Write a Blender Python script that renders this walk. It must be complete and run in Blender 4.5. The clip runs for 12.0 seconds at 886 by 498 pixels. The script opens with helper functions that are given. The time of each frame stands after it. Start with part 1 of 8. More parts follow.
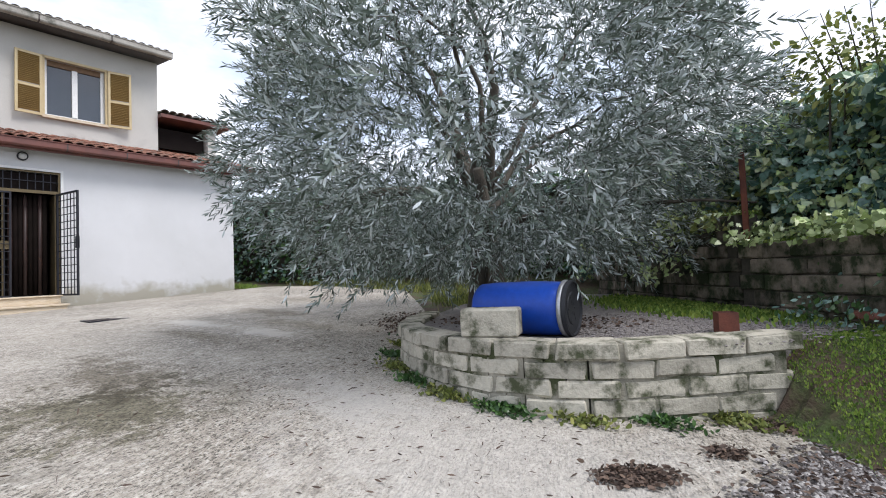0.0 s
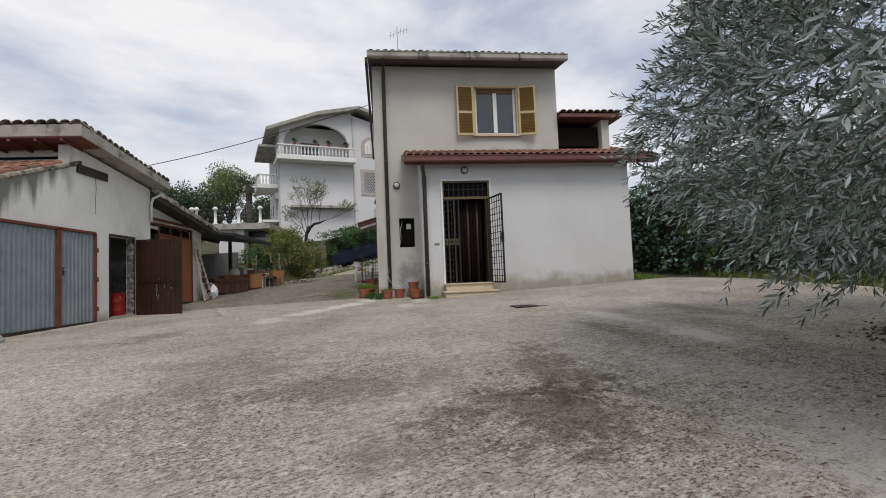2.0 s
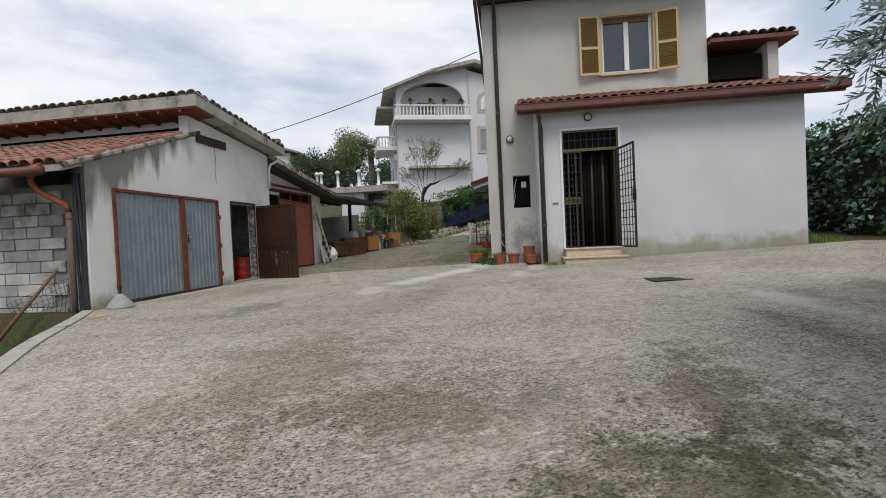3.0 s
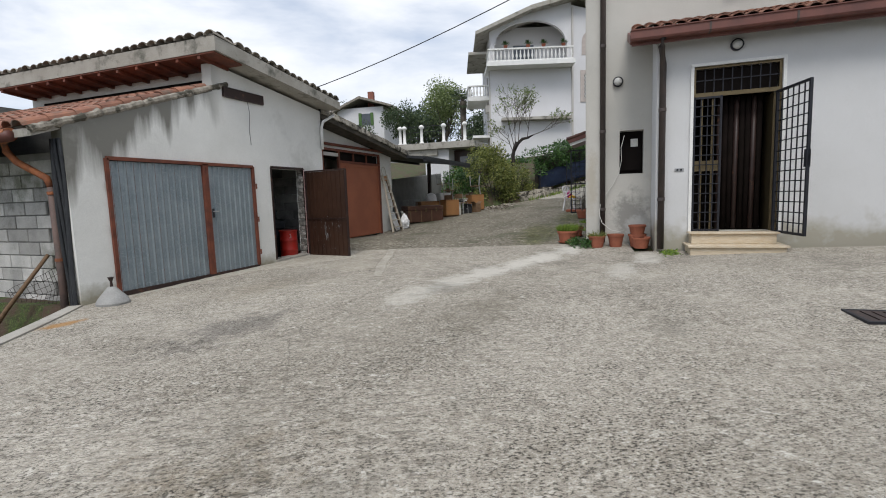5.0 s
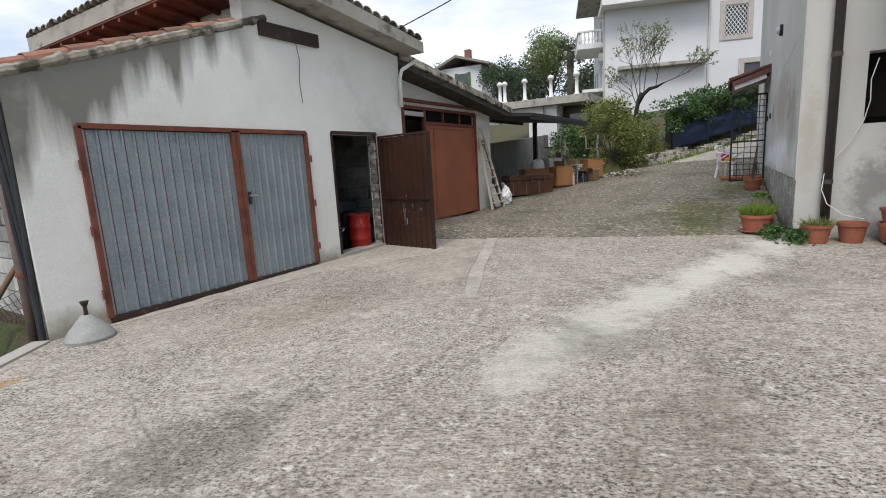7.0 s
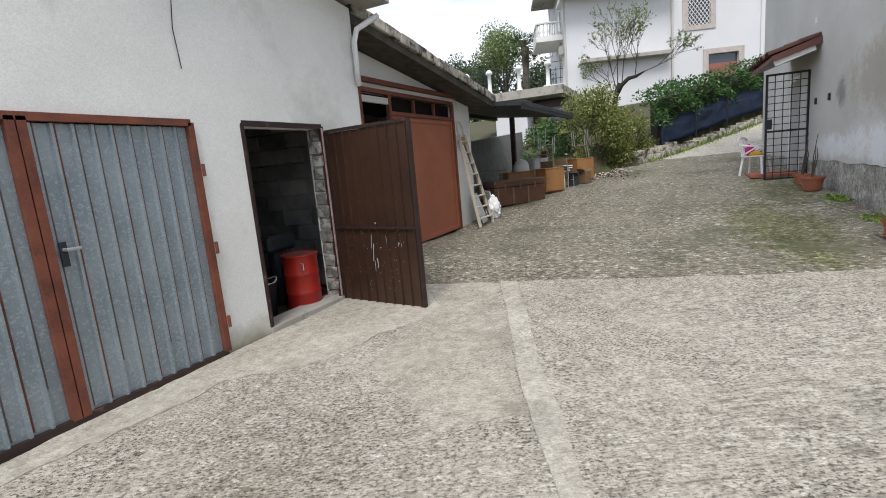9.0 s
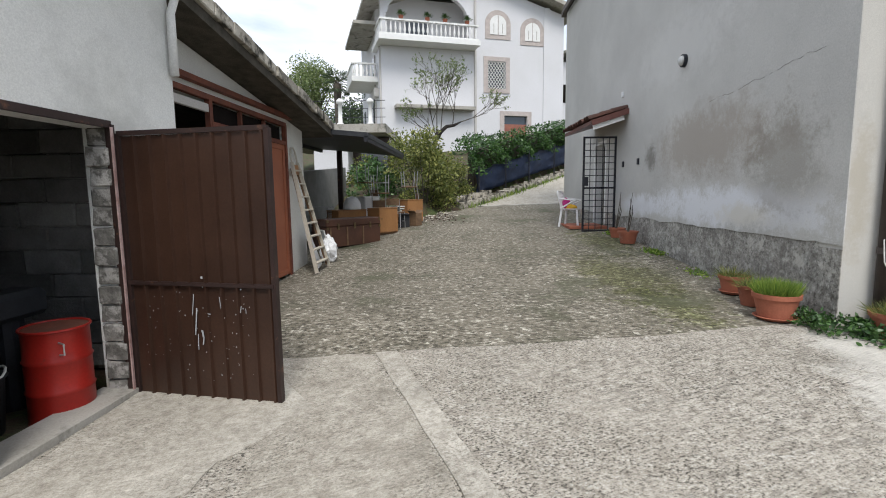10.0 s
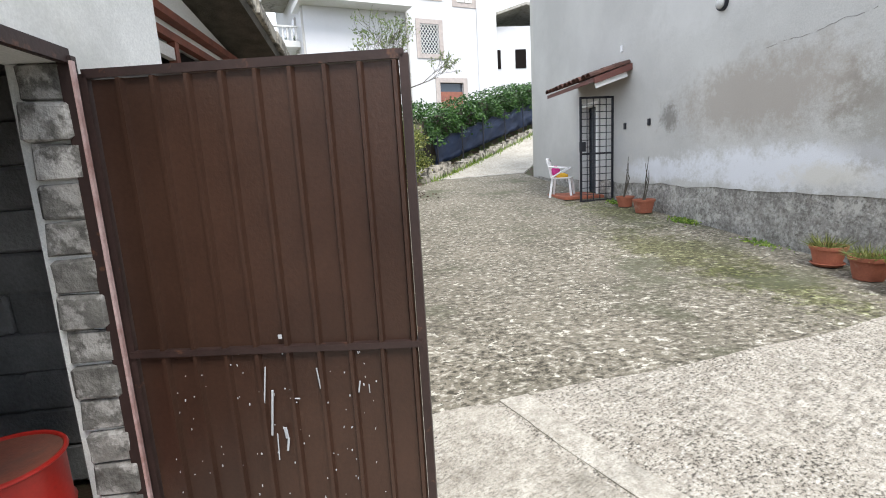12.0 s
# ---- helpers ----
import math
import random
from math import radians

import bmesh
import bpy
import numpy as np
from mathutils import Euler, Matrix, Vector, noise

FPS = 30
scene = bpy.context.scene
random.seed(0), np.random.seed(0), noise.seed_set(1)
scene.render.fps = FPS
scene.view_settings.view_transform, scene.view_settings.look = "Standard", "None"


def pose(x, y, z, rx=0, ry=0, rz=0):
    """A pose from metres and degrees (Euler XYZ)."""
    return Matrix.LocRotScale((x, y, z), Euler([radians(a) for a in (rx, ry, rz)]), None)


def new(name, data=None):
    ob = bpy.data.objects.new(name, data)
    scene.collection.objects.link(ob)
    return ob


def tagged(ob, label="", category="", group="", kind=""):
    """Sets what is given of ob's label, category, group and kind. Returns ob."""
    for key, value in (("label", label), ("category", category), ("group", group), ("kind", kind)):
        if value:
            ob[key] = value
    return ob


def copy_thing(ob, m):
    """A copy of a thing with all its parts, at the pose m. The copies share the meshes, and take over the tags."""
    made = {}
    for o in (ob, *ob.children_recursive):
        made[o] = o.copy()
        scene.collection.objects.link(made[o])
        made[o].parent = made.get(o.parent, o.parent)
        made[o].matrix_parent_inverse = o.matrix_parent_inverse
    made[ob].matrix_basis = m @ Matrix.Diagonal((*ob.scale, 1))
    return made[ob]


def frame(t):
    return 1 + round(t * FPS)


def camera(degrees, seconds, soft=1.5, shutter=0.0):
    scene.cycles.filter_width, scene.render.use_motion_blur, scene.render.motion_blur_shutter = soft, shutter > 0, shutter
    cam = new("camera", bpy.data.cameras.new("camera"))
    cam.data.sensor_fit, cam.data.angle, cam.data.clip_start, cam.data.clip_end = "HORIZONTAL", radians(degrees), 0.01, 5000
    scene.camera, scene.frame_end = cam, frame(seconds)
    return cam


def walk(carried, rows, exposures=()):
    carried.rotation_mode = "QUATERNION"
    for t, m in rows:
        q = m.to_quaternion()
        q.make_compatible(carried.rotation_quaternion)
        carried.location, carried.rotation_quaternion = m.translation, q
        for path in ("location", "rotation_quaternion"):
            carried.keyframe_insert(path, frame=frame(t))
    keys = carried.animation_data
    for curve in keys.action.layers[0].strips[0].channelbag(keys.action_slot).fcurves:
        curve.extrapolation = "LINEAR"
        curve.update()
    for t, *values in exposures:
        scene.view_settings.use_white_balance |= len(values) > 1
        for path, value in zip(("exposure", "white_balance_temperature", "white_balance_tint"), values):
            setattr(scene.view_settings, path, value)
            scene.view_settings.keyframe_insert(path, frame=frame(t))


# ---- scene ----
METRES, EYE, TILT, LEAN, TURN = 14.3, 1.5, 0.0, 0.0, 41.5
cam = camera(84.8, 12.0, soft=1.0)
ROWS = [
    (0.0, 0.0, 0.0, 0.0, 0.11, 2.5, 2.41),
    (0.5, -0.0006, 0.0021, 0.0024, 8.96, 7.26, 2.13),
    (1.0, -0.0068, 0.0046, 0.0021, 23.08, 8.25, 1.76),
    (1.5, -0.0215, 0.014, 0.0008, 35.9, 6.32, 1.87),
    (2.0, -0.0432, 0.0356, 0.0032, 43.42, 3.07, 2.29),
    (2.5, -0.0641, 0.0646, 0.0087, 50.22, 1.26, 2.86),
    (3.0, -0.0941, 0.097, 0.0125, 57.57, -1.24, 2.62),
    (5.0, -0.2275, 0.2145, 0.0415, 69.04, -6.27, 1.88),
    (5.5, -0.271, 0.2325, 0.0472, 72.01, -7.38, 1.71),
    (6.0, -0.3231, 0.2541, 0.0468, 75.63, -9.37, 1.24),
    (6.5, -0.3741, 0.2601, 0.0483, 79.46, -9.76, 2.06),
    (8.5, -0.587, 0.2766, 0.0527, 79.88, -10.13, 5.1),
    (9.0, -0.6425, 0.2724, 0.0544, 74.42, -9.92, 4.95),
    (9.5, -0.6938, 0.2749, 0.0526, 65.82, -9.22, 2.88),
    (10.0, -0.7447, 0.2637, 0.0558, 51.54, -6.68, 0.72),
    (10.5, -0.7841, 0.2541, 0.0564, 44.47, -5.86, 1.55),
    (11.0, -0.8276, 0.2423, 0.0601, 38.53, -6.22, 2.78),
    (11.5, -0.8587, 0.2345, 0.0603, 32.62, -8.7, 4.05),
    (12.0, -0.8847, 0.2544, 0.0599, 41.93, -10.18, 3.22),
]
walk(cam, [(t, pose(0, 0, EYE, TILT, LEAN, TURN) @ pose(METRES * x, METRES * y, METRES * z, 90 + pitch, roll, yaw)) for t, x, y, z, yaw, pitch, roll in ROWS],
     [(0.0, 1.05, 6420, 14), (0.5, 0.70, 6780, 13), (1.5, 0.17, 6900, 12), (2.5, 0.25, 6800, 12), (4.0, 0.38, 6620, 10), (5.5, 0.55, 6660, 10), (7.0, 0.7, 6650, 10), (9.5, 1.0, 6640, 10), (10.5, 0.84, 6610, 10), (11.2, 0.92, 6620, 10), (11.6, 1.03, 6600, 10), (12.0, 1.58, 6540, 10)])

# world: overcast with thin blue gaps
SUN_EL, SUN_AZ = radians(56), radians(76)
world = bpy.data.worlds.new("overcast")
scene.world = world
world.use_nodes = True
wn, wl = world.node_tree.nodes, world.node_tree.links
wn.clear()
sky = wn.new("ShaderNodeTexSky")
sky.sky_type, sky.sun_disc = "NISHITA", False
sky.sun_elevation, sky.sun_rotation = SUN_EL, SUN_AZ
skyg = wn.new("ShaderNodeVectorMath"); skyg.operation = "SCALE"; skyg.inputs["Scale"].default_value = 0.11
wl.new(sky.outputs[0], skyg.inputs[0])
wtc = wn.new("ShaderNodeTexCoord")
wmap = wn.new("ShaderNodeMapping"); wmap.inputs["Scale"].default_value = (1, 1, 2.6)
wnoise = wn.new("ShaderNodeTexNoise"); wnoise.inputs["Scale"].default_value = 2.2; wnoise.inputs["Detail"].default_value = 7; wnoise.inputs["Roughness"].default_value = 0.55; wnoise.inputs["Distortion"].default_value = 0.3
wl.new(wtc.outputs["Generated"], wmap.inputs[0]); wl.new(wmap.outputs[0], wnoise.inputs[0])
wramp = wn.new("ShaderNodeValToRGB")
wramp.color_ramp.elements[0].position, wramp.color_ramp.elements[0].color = 0.40, (0.53, 0.61, 0.75, 1)
wramp.color_ramp.elements[1].position, wramp.color_ramp.elements[1].color = 0.66, (0.90, 0.93, 0.98, 1)
wl.new(wnoise.outputs[0], wramp.inputs[0])
wcov = wn.new("ShaderNodeValToRGB")
wcov.color_ramp.elements[0].position, wcov.color_ramp.elements[0].color = 0.35, (0.72, 0.72, 0.72, 1)
wcov.color_ramp.elements[1].position, wcov.color_ramp.elements[1].color = 0.55, (0.97, 0.97, 0.97, 1)
wl.new(wnoise.outputs[0], wcov.inputs[0])
wmix = wn.new("ShaderNodeMixRGB")
wl.new(wcov.outputs[0], wmix.inputs[0]); wl.new(skyg.outputs[0], wmix.inputs[1]); wl.new(wramp.outputs[0], wmix.inputs[2])
wbg = wn.new("ShaderNodeBackground"); wbg.inputs["Strength"].default_value = 0.86
wout = wn.new("ShaderNodeOutputWorld")
wl.new(wmix.outputs[0], wbg.inputs[0]); wl.new(wbg.outputs[0], wout.inputs[0])
sun = new("sun", bpy.data.lights.new("sun", "SUN"))
sun.data.energy, sun.data.angle, sun.data.color = 1.45, radians(24), (1.0, 0.975, 0.94)
sun.rotation_euler = Euler((radians(90) - SUN_EL, 0, radians(180) - SUN_AZ))

# ---- materials ----
def mat(name, c1, c2=None, scale=3.0, rough=0.8, metal=0.0, bump=0.15, fine=60.0, spot=None, spot_scale=1.2, spot_at=(0.55, 0.7), vary=0.0, spec=0.4, grad=None, stretch=(1, 1, 1), c3=None, grit=None, runs=None, patches=None, specks=None, cracks=None, grain=2.06):
    """Two-scale noise colour with fine relief. spot: colour of stains. vary: per-object brightness change. grad: (z0,
    z1, colour) blends raggedly to the colour near the ground, in world height.
    """
    m = bpy.data.materials.new(name)
    m.use_nodes = True
    n, l = m.node_tree.nodes, m.node_tree.links
    b = n["Principled BSDF"]
    b.inputs["Roughness"].default_value, b.inputs["Metallic"].default_value = rough, metal
    b.inputs["Specular IOR Level"].default_value = spec
    geo = n.new("ShaderNodeNewGeometry")
    mp = n.new("ShaderNodeMapping"); mp.inputs["Scale"].default_value = stretch
    l.new(geo.outputs["Position"], mp.inputs[0])
    def nz(sc, det=5, ro=0.6):
        t = n.new("ShaderNodeTexNoise")
        t.inputs["Scale"].default_value, t.inputs["Detail"].default_value, t.inputs["Roughness"].default_value = sc, det, ro
        l.new(mp.outputs[0], t.inputs[0])
        return t
    def ramp(src, a, z, ca=(0, 0, 0, 1), cz=(1, 1, 1, 1)):
        r = n.new("ShaderNodeValToRGB")
        r.color_ramp.elements[0].position, r.color_ramp.elements[0].color = a, ca
        r.color_ramp.elements[1].position, r.color_ramp.elements[1].color = z, cz
        l.new(src, r.inputs[0])
        return r
    def mix(fac, a, bb, mode="MIX"):
        x = n.new("ShaderNodeMixRGB"); x.blend_type = mode
        for i, v in ((0, fac), (1, a), (2, bb)):
            if hasattr(v, "is_output"): l.new(v, x.inputs[i])
            else: x.inputs[i].default_value = v if i == 0 else (*v, 1)
        return x.outputs[0]
    c2 = c2 or tuple(v * 0.8 for v in c1)
    coarse, finen = nz(scale), nz(fine, 3)
    col = mix(ramp(coarse.outputs[0], 0.35, 0.65).outputs[0], c1, c2)
    g = ramp(finen.outputs[0], 0.3, 0.7, (0.8, 0.8, 0.8, 1), (1.15, 1.15, 1.15, 1))
    col = mix(0.6, col, g.outputs[0], "MULTIPLY")
    if c3:
        col = mix(ramp(nz(fine * 0.45, 2).outputs[0], 0.55, 0.62).outputs[0], col, c3)
    height = finen.outputs[0]
    if grit:
        gs, gd, gl, lo, hi = grit
        bend = mix(0.05, (0, 0, 0), nz(1.3, 2).outputs["Color"])
        bsum = n.new("ShaderNodeVectorMath"); l.new(geo.outputs["Position"], bsum.inputs[0]); l.new(bend, bsum.inputs[1])
        warp = n.new("ShaderNodeMapping"); warp.vector_type = "TEXTURE"; warp.inputs["Scale"].default_value = (1.35, 0.9, 1); warp.inputs["Rotation"].default_value = (0, 0, grain)
        l.new(bsum.outputs[0], warp.inputs[0])
        gn = n.new("ShaderNodeTexNoise"); gn.inputs["Scale"].default_value, gn.inputs["Detail"].default_value, gn.inputs["Roughness"].default_value = gs, 3, 0.7
        l.new(warp.outputs[0], gn.inputs[0])
        area = ramp(nz(1.1, 4, 0.6).outputs[0], 0.35, 0.62, (lo, lo, lo, 1), (hi, hi, hi, 1))
        dk = ramp(gn.outputs[0], 0.405, 0.455, (1, 1, 1, 1), (0, 0, 0, 1))
        lt = ramp(gn.outputs[0], 0.555, 0.62, (0, 0, 0, 1), (0.75, 0.75, 0.75, 1))
        f1 = n.new("ShaderNodeMath"); f1.operation = "MULTIPLY"; l.new(dk.outputs[0], f1.inputs[0]); l.new(area.outputs[0], f1.inputs[1])
        f2 = n.new("ShaderNodeMath"); f2.operation = "MULTIPLY"; l.new(lt.outputs[0], f2.inputs[0]); l.new(area.outputs[0], f2.inputs[1])
        col = mix(f1.outputs[0], col, gd)
        col = mix(f2.outputs[0], col, gl)
        g2 = n.new("ShaderNodeTexNoise"); g2.inputs["Scale"].default_value, g2.inputs["Detail"].default_value, g2.inputs["Roughness"].default_value = gs * 0.42, 4, 0.8
        l.new(bsum.outputs[0], g2.inputs[0])
        d2 = ramp(g2.outputs[0], 0.36, 0.44, (0.72, 0.72, 0.72, 1), (0, 0, 0, 1))
        f3 = n.new("ShaderNodeMath"); f3.operation = "MULTIPLY"; l.new(d2.outputs[0], f3.inputs[0]); l.new(area.outputs[0], f3.inputs[1])
        col = mix(f3.outputs[0], col, tuple(v * 1.1 for v in gd))
        bw = n.new("ShaderNodeMapping"); bw.vector_type = "TEXTURE"; bw.inputs["Scale"].default_value = (5, 0.9, 1); bw.inputs["Rotation"].default_value = (0, 0, grain)
        l.new(bsum.outputs[0], bw.inputs[0])
        bn = n.new("ShaderNodeTexNoise"); bn.inputs["Scale"].default_value, bn.inputs["Detail"].default_value = gs * 0.55, 3
        l.new(bw.outputs[0], bn.inputs[0])
        where = ramp(nz(0.7, 3).outputs[0], 0.42, 0.6, (0.05, 0.05, 0.05, 1), (0.5, 0.5, 0.5, 1))
        bf = n.new("ShaderNodeMath"); bf.operation = "MULTIPLY"; l.new(ramp(bn.outputs[0], 0.36, 0.47, (1, 1, 1, 1), (0, 0, 0, 1)).outputs[0], bf.inputs[0]); l.new(where.outputs[0], bf.inputs[1])
        col = mix(bf.outputs[0], col, tuple(v * 1.8 for v in gd))
        hs_ = n.new("ShaderNodeMath"); l.new(gn.outputs[0], hs_.inputs[0]); l.new(bn.outputs[0], hs_.inputs[1])
        height = hs_.outputs[0]
    if grit:
        col = mix(0.85, col, ramp(nz(11, 10, 0.85).outputs[0], 0.40, 0.60, (0.62, 0.60, 0.57, 1), (1.16, 1.17, 1.18, 1)).outputs[0], "MULTIPLY")
    if specks:
        ss, sc_, a_, b_ = specks
        sm = n.new("ShaderNodeMapping"); sm.inputs["Scale"].default_value = (1.6, 1, 1); l.new(geo.outputs["Position"], sm.inputs[0])
        sn_ = n.new("ShaderNodeTexNoise"); sn_.inputs["Scale"].default_value, sn_.inputs["Detail"].default_value, sn_.inputs["Roughness"].default_value = ss, 6, 0.75
        l.new(sm.outputs[0], sn_.inputs[0])
        col = mix(ramp(sn_.outputs[0], a_, b_).outputs[0], col, sc_)
    if cracks:
        cs_, cc_ = cracks
        wn_ = nz(2.5, 4, 0.7)
        wa = n.new("ShaderNodeMixRGB"); wa.inputs[0].default_value = 0.12; l.new(geo.outputs["Position"], wa.inputs[1]); l.new(wn_.outputs["Color"], wa.inputs[2])
        vo = n.new("ShaderNodeTexVoronoi"); vo.feature = "DISTANCE_TO_EDGE"; vo.inputs["Scale"].default_value = cs_
        l.new(wa.outputs[0], vo.inputs["Vector"])
        cr = ramp(vo.outputs[0], 0.001, 0.0045, (0.5, 0.5, 0.5, 1), (0, 0, 0, 1))
        gate = ramp(nz(0.5, 2).outputs[0], 0.48, 0.56)
        cm_ = n.new("ShaderNodeMath"); cm_.operation = "MULTIPLY"; l.new(cr.outputs[0], cm_.inputs[0]); l.new(gate.outputs[0], cm_.inputs[1])
        col = mix(cm_.outputs[0], col, cc_)
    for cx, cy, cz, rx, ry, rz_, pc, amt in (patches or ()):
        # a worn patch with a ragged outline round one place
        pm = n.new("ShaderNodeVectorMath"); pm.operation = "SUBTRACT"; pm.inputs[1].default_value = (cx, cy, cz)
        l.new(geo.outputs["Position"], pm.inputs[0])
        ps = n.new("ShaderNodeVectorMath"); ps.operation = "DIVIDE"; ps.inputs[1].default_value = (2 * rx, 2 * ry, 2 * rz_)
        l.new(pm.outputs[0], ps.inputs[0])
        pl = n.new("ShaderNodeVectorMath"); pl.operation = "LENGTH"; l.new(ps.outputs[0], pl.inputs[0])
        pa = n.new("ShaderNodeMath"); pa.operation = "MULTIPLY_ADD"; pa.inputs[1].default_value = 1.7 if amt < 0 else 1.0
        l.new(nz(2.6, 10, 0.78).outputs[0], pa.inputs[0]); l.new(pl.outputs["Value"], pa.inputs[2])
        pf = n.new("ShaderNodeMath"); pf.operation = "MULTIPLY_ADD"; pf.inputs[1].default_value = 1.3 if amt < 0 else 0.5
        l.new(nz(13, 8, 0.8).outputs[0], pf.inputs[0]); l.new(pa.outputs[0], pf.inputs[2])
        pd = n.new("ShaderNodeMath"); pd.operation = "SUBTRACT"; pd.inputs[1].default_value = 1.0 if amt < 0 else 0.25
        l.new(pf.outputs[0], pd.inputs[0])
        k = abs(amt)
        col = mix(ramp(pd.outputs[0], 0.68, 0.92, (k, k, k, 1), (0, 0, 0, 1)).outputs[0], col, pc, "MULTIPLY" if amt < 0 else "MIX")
    if runs:
        # streaks run down from a sloping edge: edge height at x0, its slope, how far down, colour
        x0, za, slope, deep, xa, xb, rc = runs
        sp = n.new("ShaderNodeSeparateXYZ"); l.new(geo.outputs["Position"], sp.inputs[0])
        e = n.new("ShaderNodeMath"); e.operation = "MULTIPLY_ADD"; e.inputs[1].default_value, e.inputs[2].default_value = slope, za - slope * x0
        l.new(sp.outputs[0], e.inputs[0])
        dn = n.new("ShaderNodeMath"); dn.operation = "SUBTRACT"; l.new(e.outputs[0], dn.inputs[0]); l.new(sp.outputs[2], dn.inputs[1])
        st_map = n.new("ShaderNodeMapping"); st_map.inputs["Scale"].default_value = (1.9, 1.9, 0.16); l.new(geo.outputs["Position"], st_map.inputs[0])
        sn = n.new("ShaderNodeTexNoise"); sn.inputs["Scale"].default_value, sn.inputs["Detail"].default_value = 1.5, 6; l.new(st_map.outputs[0], sn.inputs[0])
        am = n.new("ShaderNodeMath"); am.operation = "MULTIPLY_ADD"; am.inputs[1].default_value = -2.6 * deep; am.inputs[2].default_value = 1.3 * deep
        l.new(sn.outputs[0], am.inputs[0])
        tot = n.new("ShaderNodeMath"); tot.operation = "ADD"; l.new(am.outputs[0], tot.inputs[0]); l.new(dn.outputs[0], tot.inputs[1])
        fac = ramp(tot.outputs[0], deep * 0.40, deep * 0.85, (0.92, 0.92, 0.92, 1), (0, 0, 0, 1))
        wx = n.new("ShaderNodeMapRange"); wx.inputs[1].default_value, wx.inputs[2].default_value = xa, xb; l.new(sp.outputs[0], wx.inputs[0])
        fm = n.new("ShaderNodeMath"); fm.operation = "MULTIPLY"; l.new(fac.outputs[0], fm.inputs[0]); l.new(wx.outputs[0], fm.inputs[1])
        col = mix(fm.outputs[0], col, rc)
    if spot:
        s = ramp(nz(spot_scale, 6, 0.65).outputs[0], *spot_at)
        col = mix(s.outputs[0], col, spot)
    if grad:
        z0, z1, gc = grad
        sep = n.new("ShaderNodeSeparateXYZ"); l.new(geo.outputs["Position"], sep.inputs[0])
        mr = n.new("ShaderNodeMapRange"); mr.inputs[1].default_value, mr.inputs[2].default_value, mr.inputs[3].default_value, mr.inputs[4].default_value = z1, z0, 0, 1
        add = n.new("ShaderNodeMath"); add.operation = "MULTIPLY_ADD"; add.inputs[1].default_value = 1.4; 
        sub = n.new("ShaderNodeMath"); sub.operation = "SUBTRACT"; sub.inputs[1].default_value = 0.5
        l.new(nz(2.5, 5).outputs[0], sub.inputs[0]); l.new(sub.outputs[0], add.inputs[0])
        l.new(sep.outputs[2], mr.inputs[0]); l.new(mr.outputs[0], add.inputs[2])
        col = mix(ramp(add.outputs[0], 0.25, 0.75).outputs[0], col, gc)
    if vary:
        oi = n.new("ShaderNodeObjectInfo")
        mr = n.new("ShaderNodeMapRange"); mr.inputs[3].default_value, mr.inputs[4].default_value = 1 - vary, 1 + vary
        l.new(oi.outputs["Random"], mr.inputs[0])
        hs = n.new("ShaderNodeVectorMath"); hs.operation = "SCALE"
        l.new(col, hs.inputs[0]); l.new(mr.outputs[0], hs.inputs["Scale"])
        col = hs.outputs[0]
    l.new(col, b.inputs["Base Color"])
    if bump:
        bp = n.new("ShaderNodeBump"); bp.inputs["Strength"].default_value = bump; bp.inputs["Distance"].default_value = 0.016 if grit else 0.01
        l.new(height, bp.inputs["Height"]); l.new(bp.outputs[0], b.inputs["Normal"])
    return m


def leaf_mat(name, c1, c2, c3, rough=0.6, trans=0.25):
    m = bpy.data.materials.new(name)
    m.use_nodes = True
    n, l = m.node_tree.nodes, m.node_tree.links
    b = n["Principled BSDF"]
    b.inputs["Roughness"].default_value = rough
    geo = n.new("ShaderNodeNewGeometry")
    r = n.new("ShaderNodeValToRGB")
    r.color_ramp.elements[0].color, r.color_ramp.elements[1].color = (*c1, 1), (*c3, 1)
    e = r.color_ramp.elements.new(0.55); e.color = (*c2, 1)
    l.new(geo.outputs["Random Per Island"], r.inputs[0])
    l.new(r.outputs[0], b.inputs["Base Color"])
    if trans:
        tr = n.new("ShaderNodeBsdfTranslucent"); l.new(r.outputs[0], tr.inputs[0])
        mx = n.new("ShaderNodeMixShader"); mx.inputs[0].default_value = trans
        l.new(b.outputs[0], mx.inputs[1]); l.new(tr.outputs[0], mx.inputs[2])
        l.new(mx.outputs[0], n["Material Output"].inputs[0])
    return m


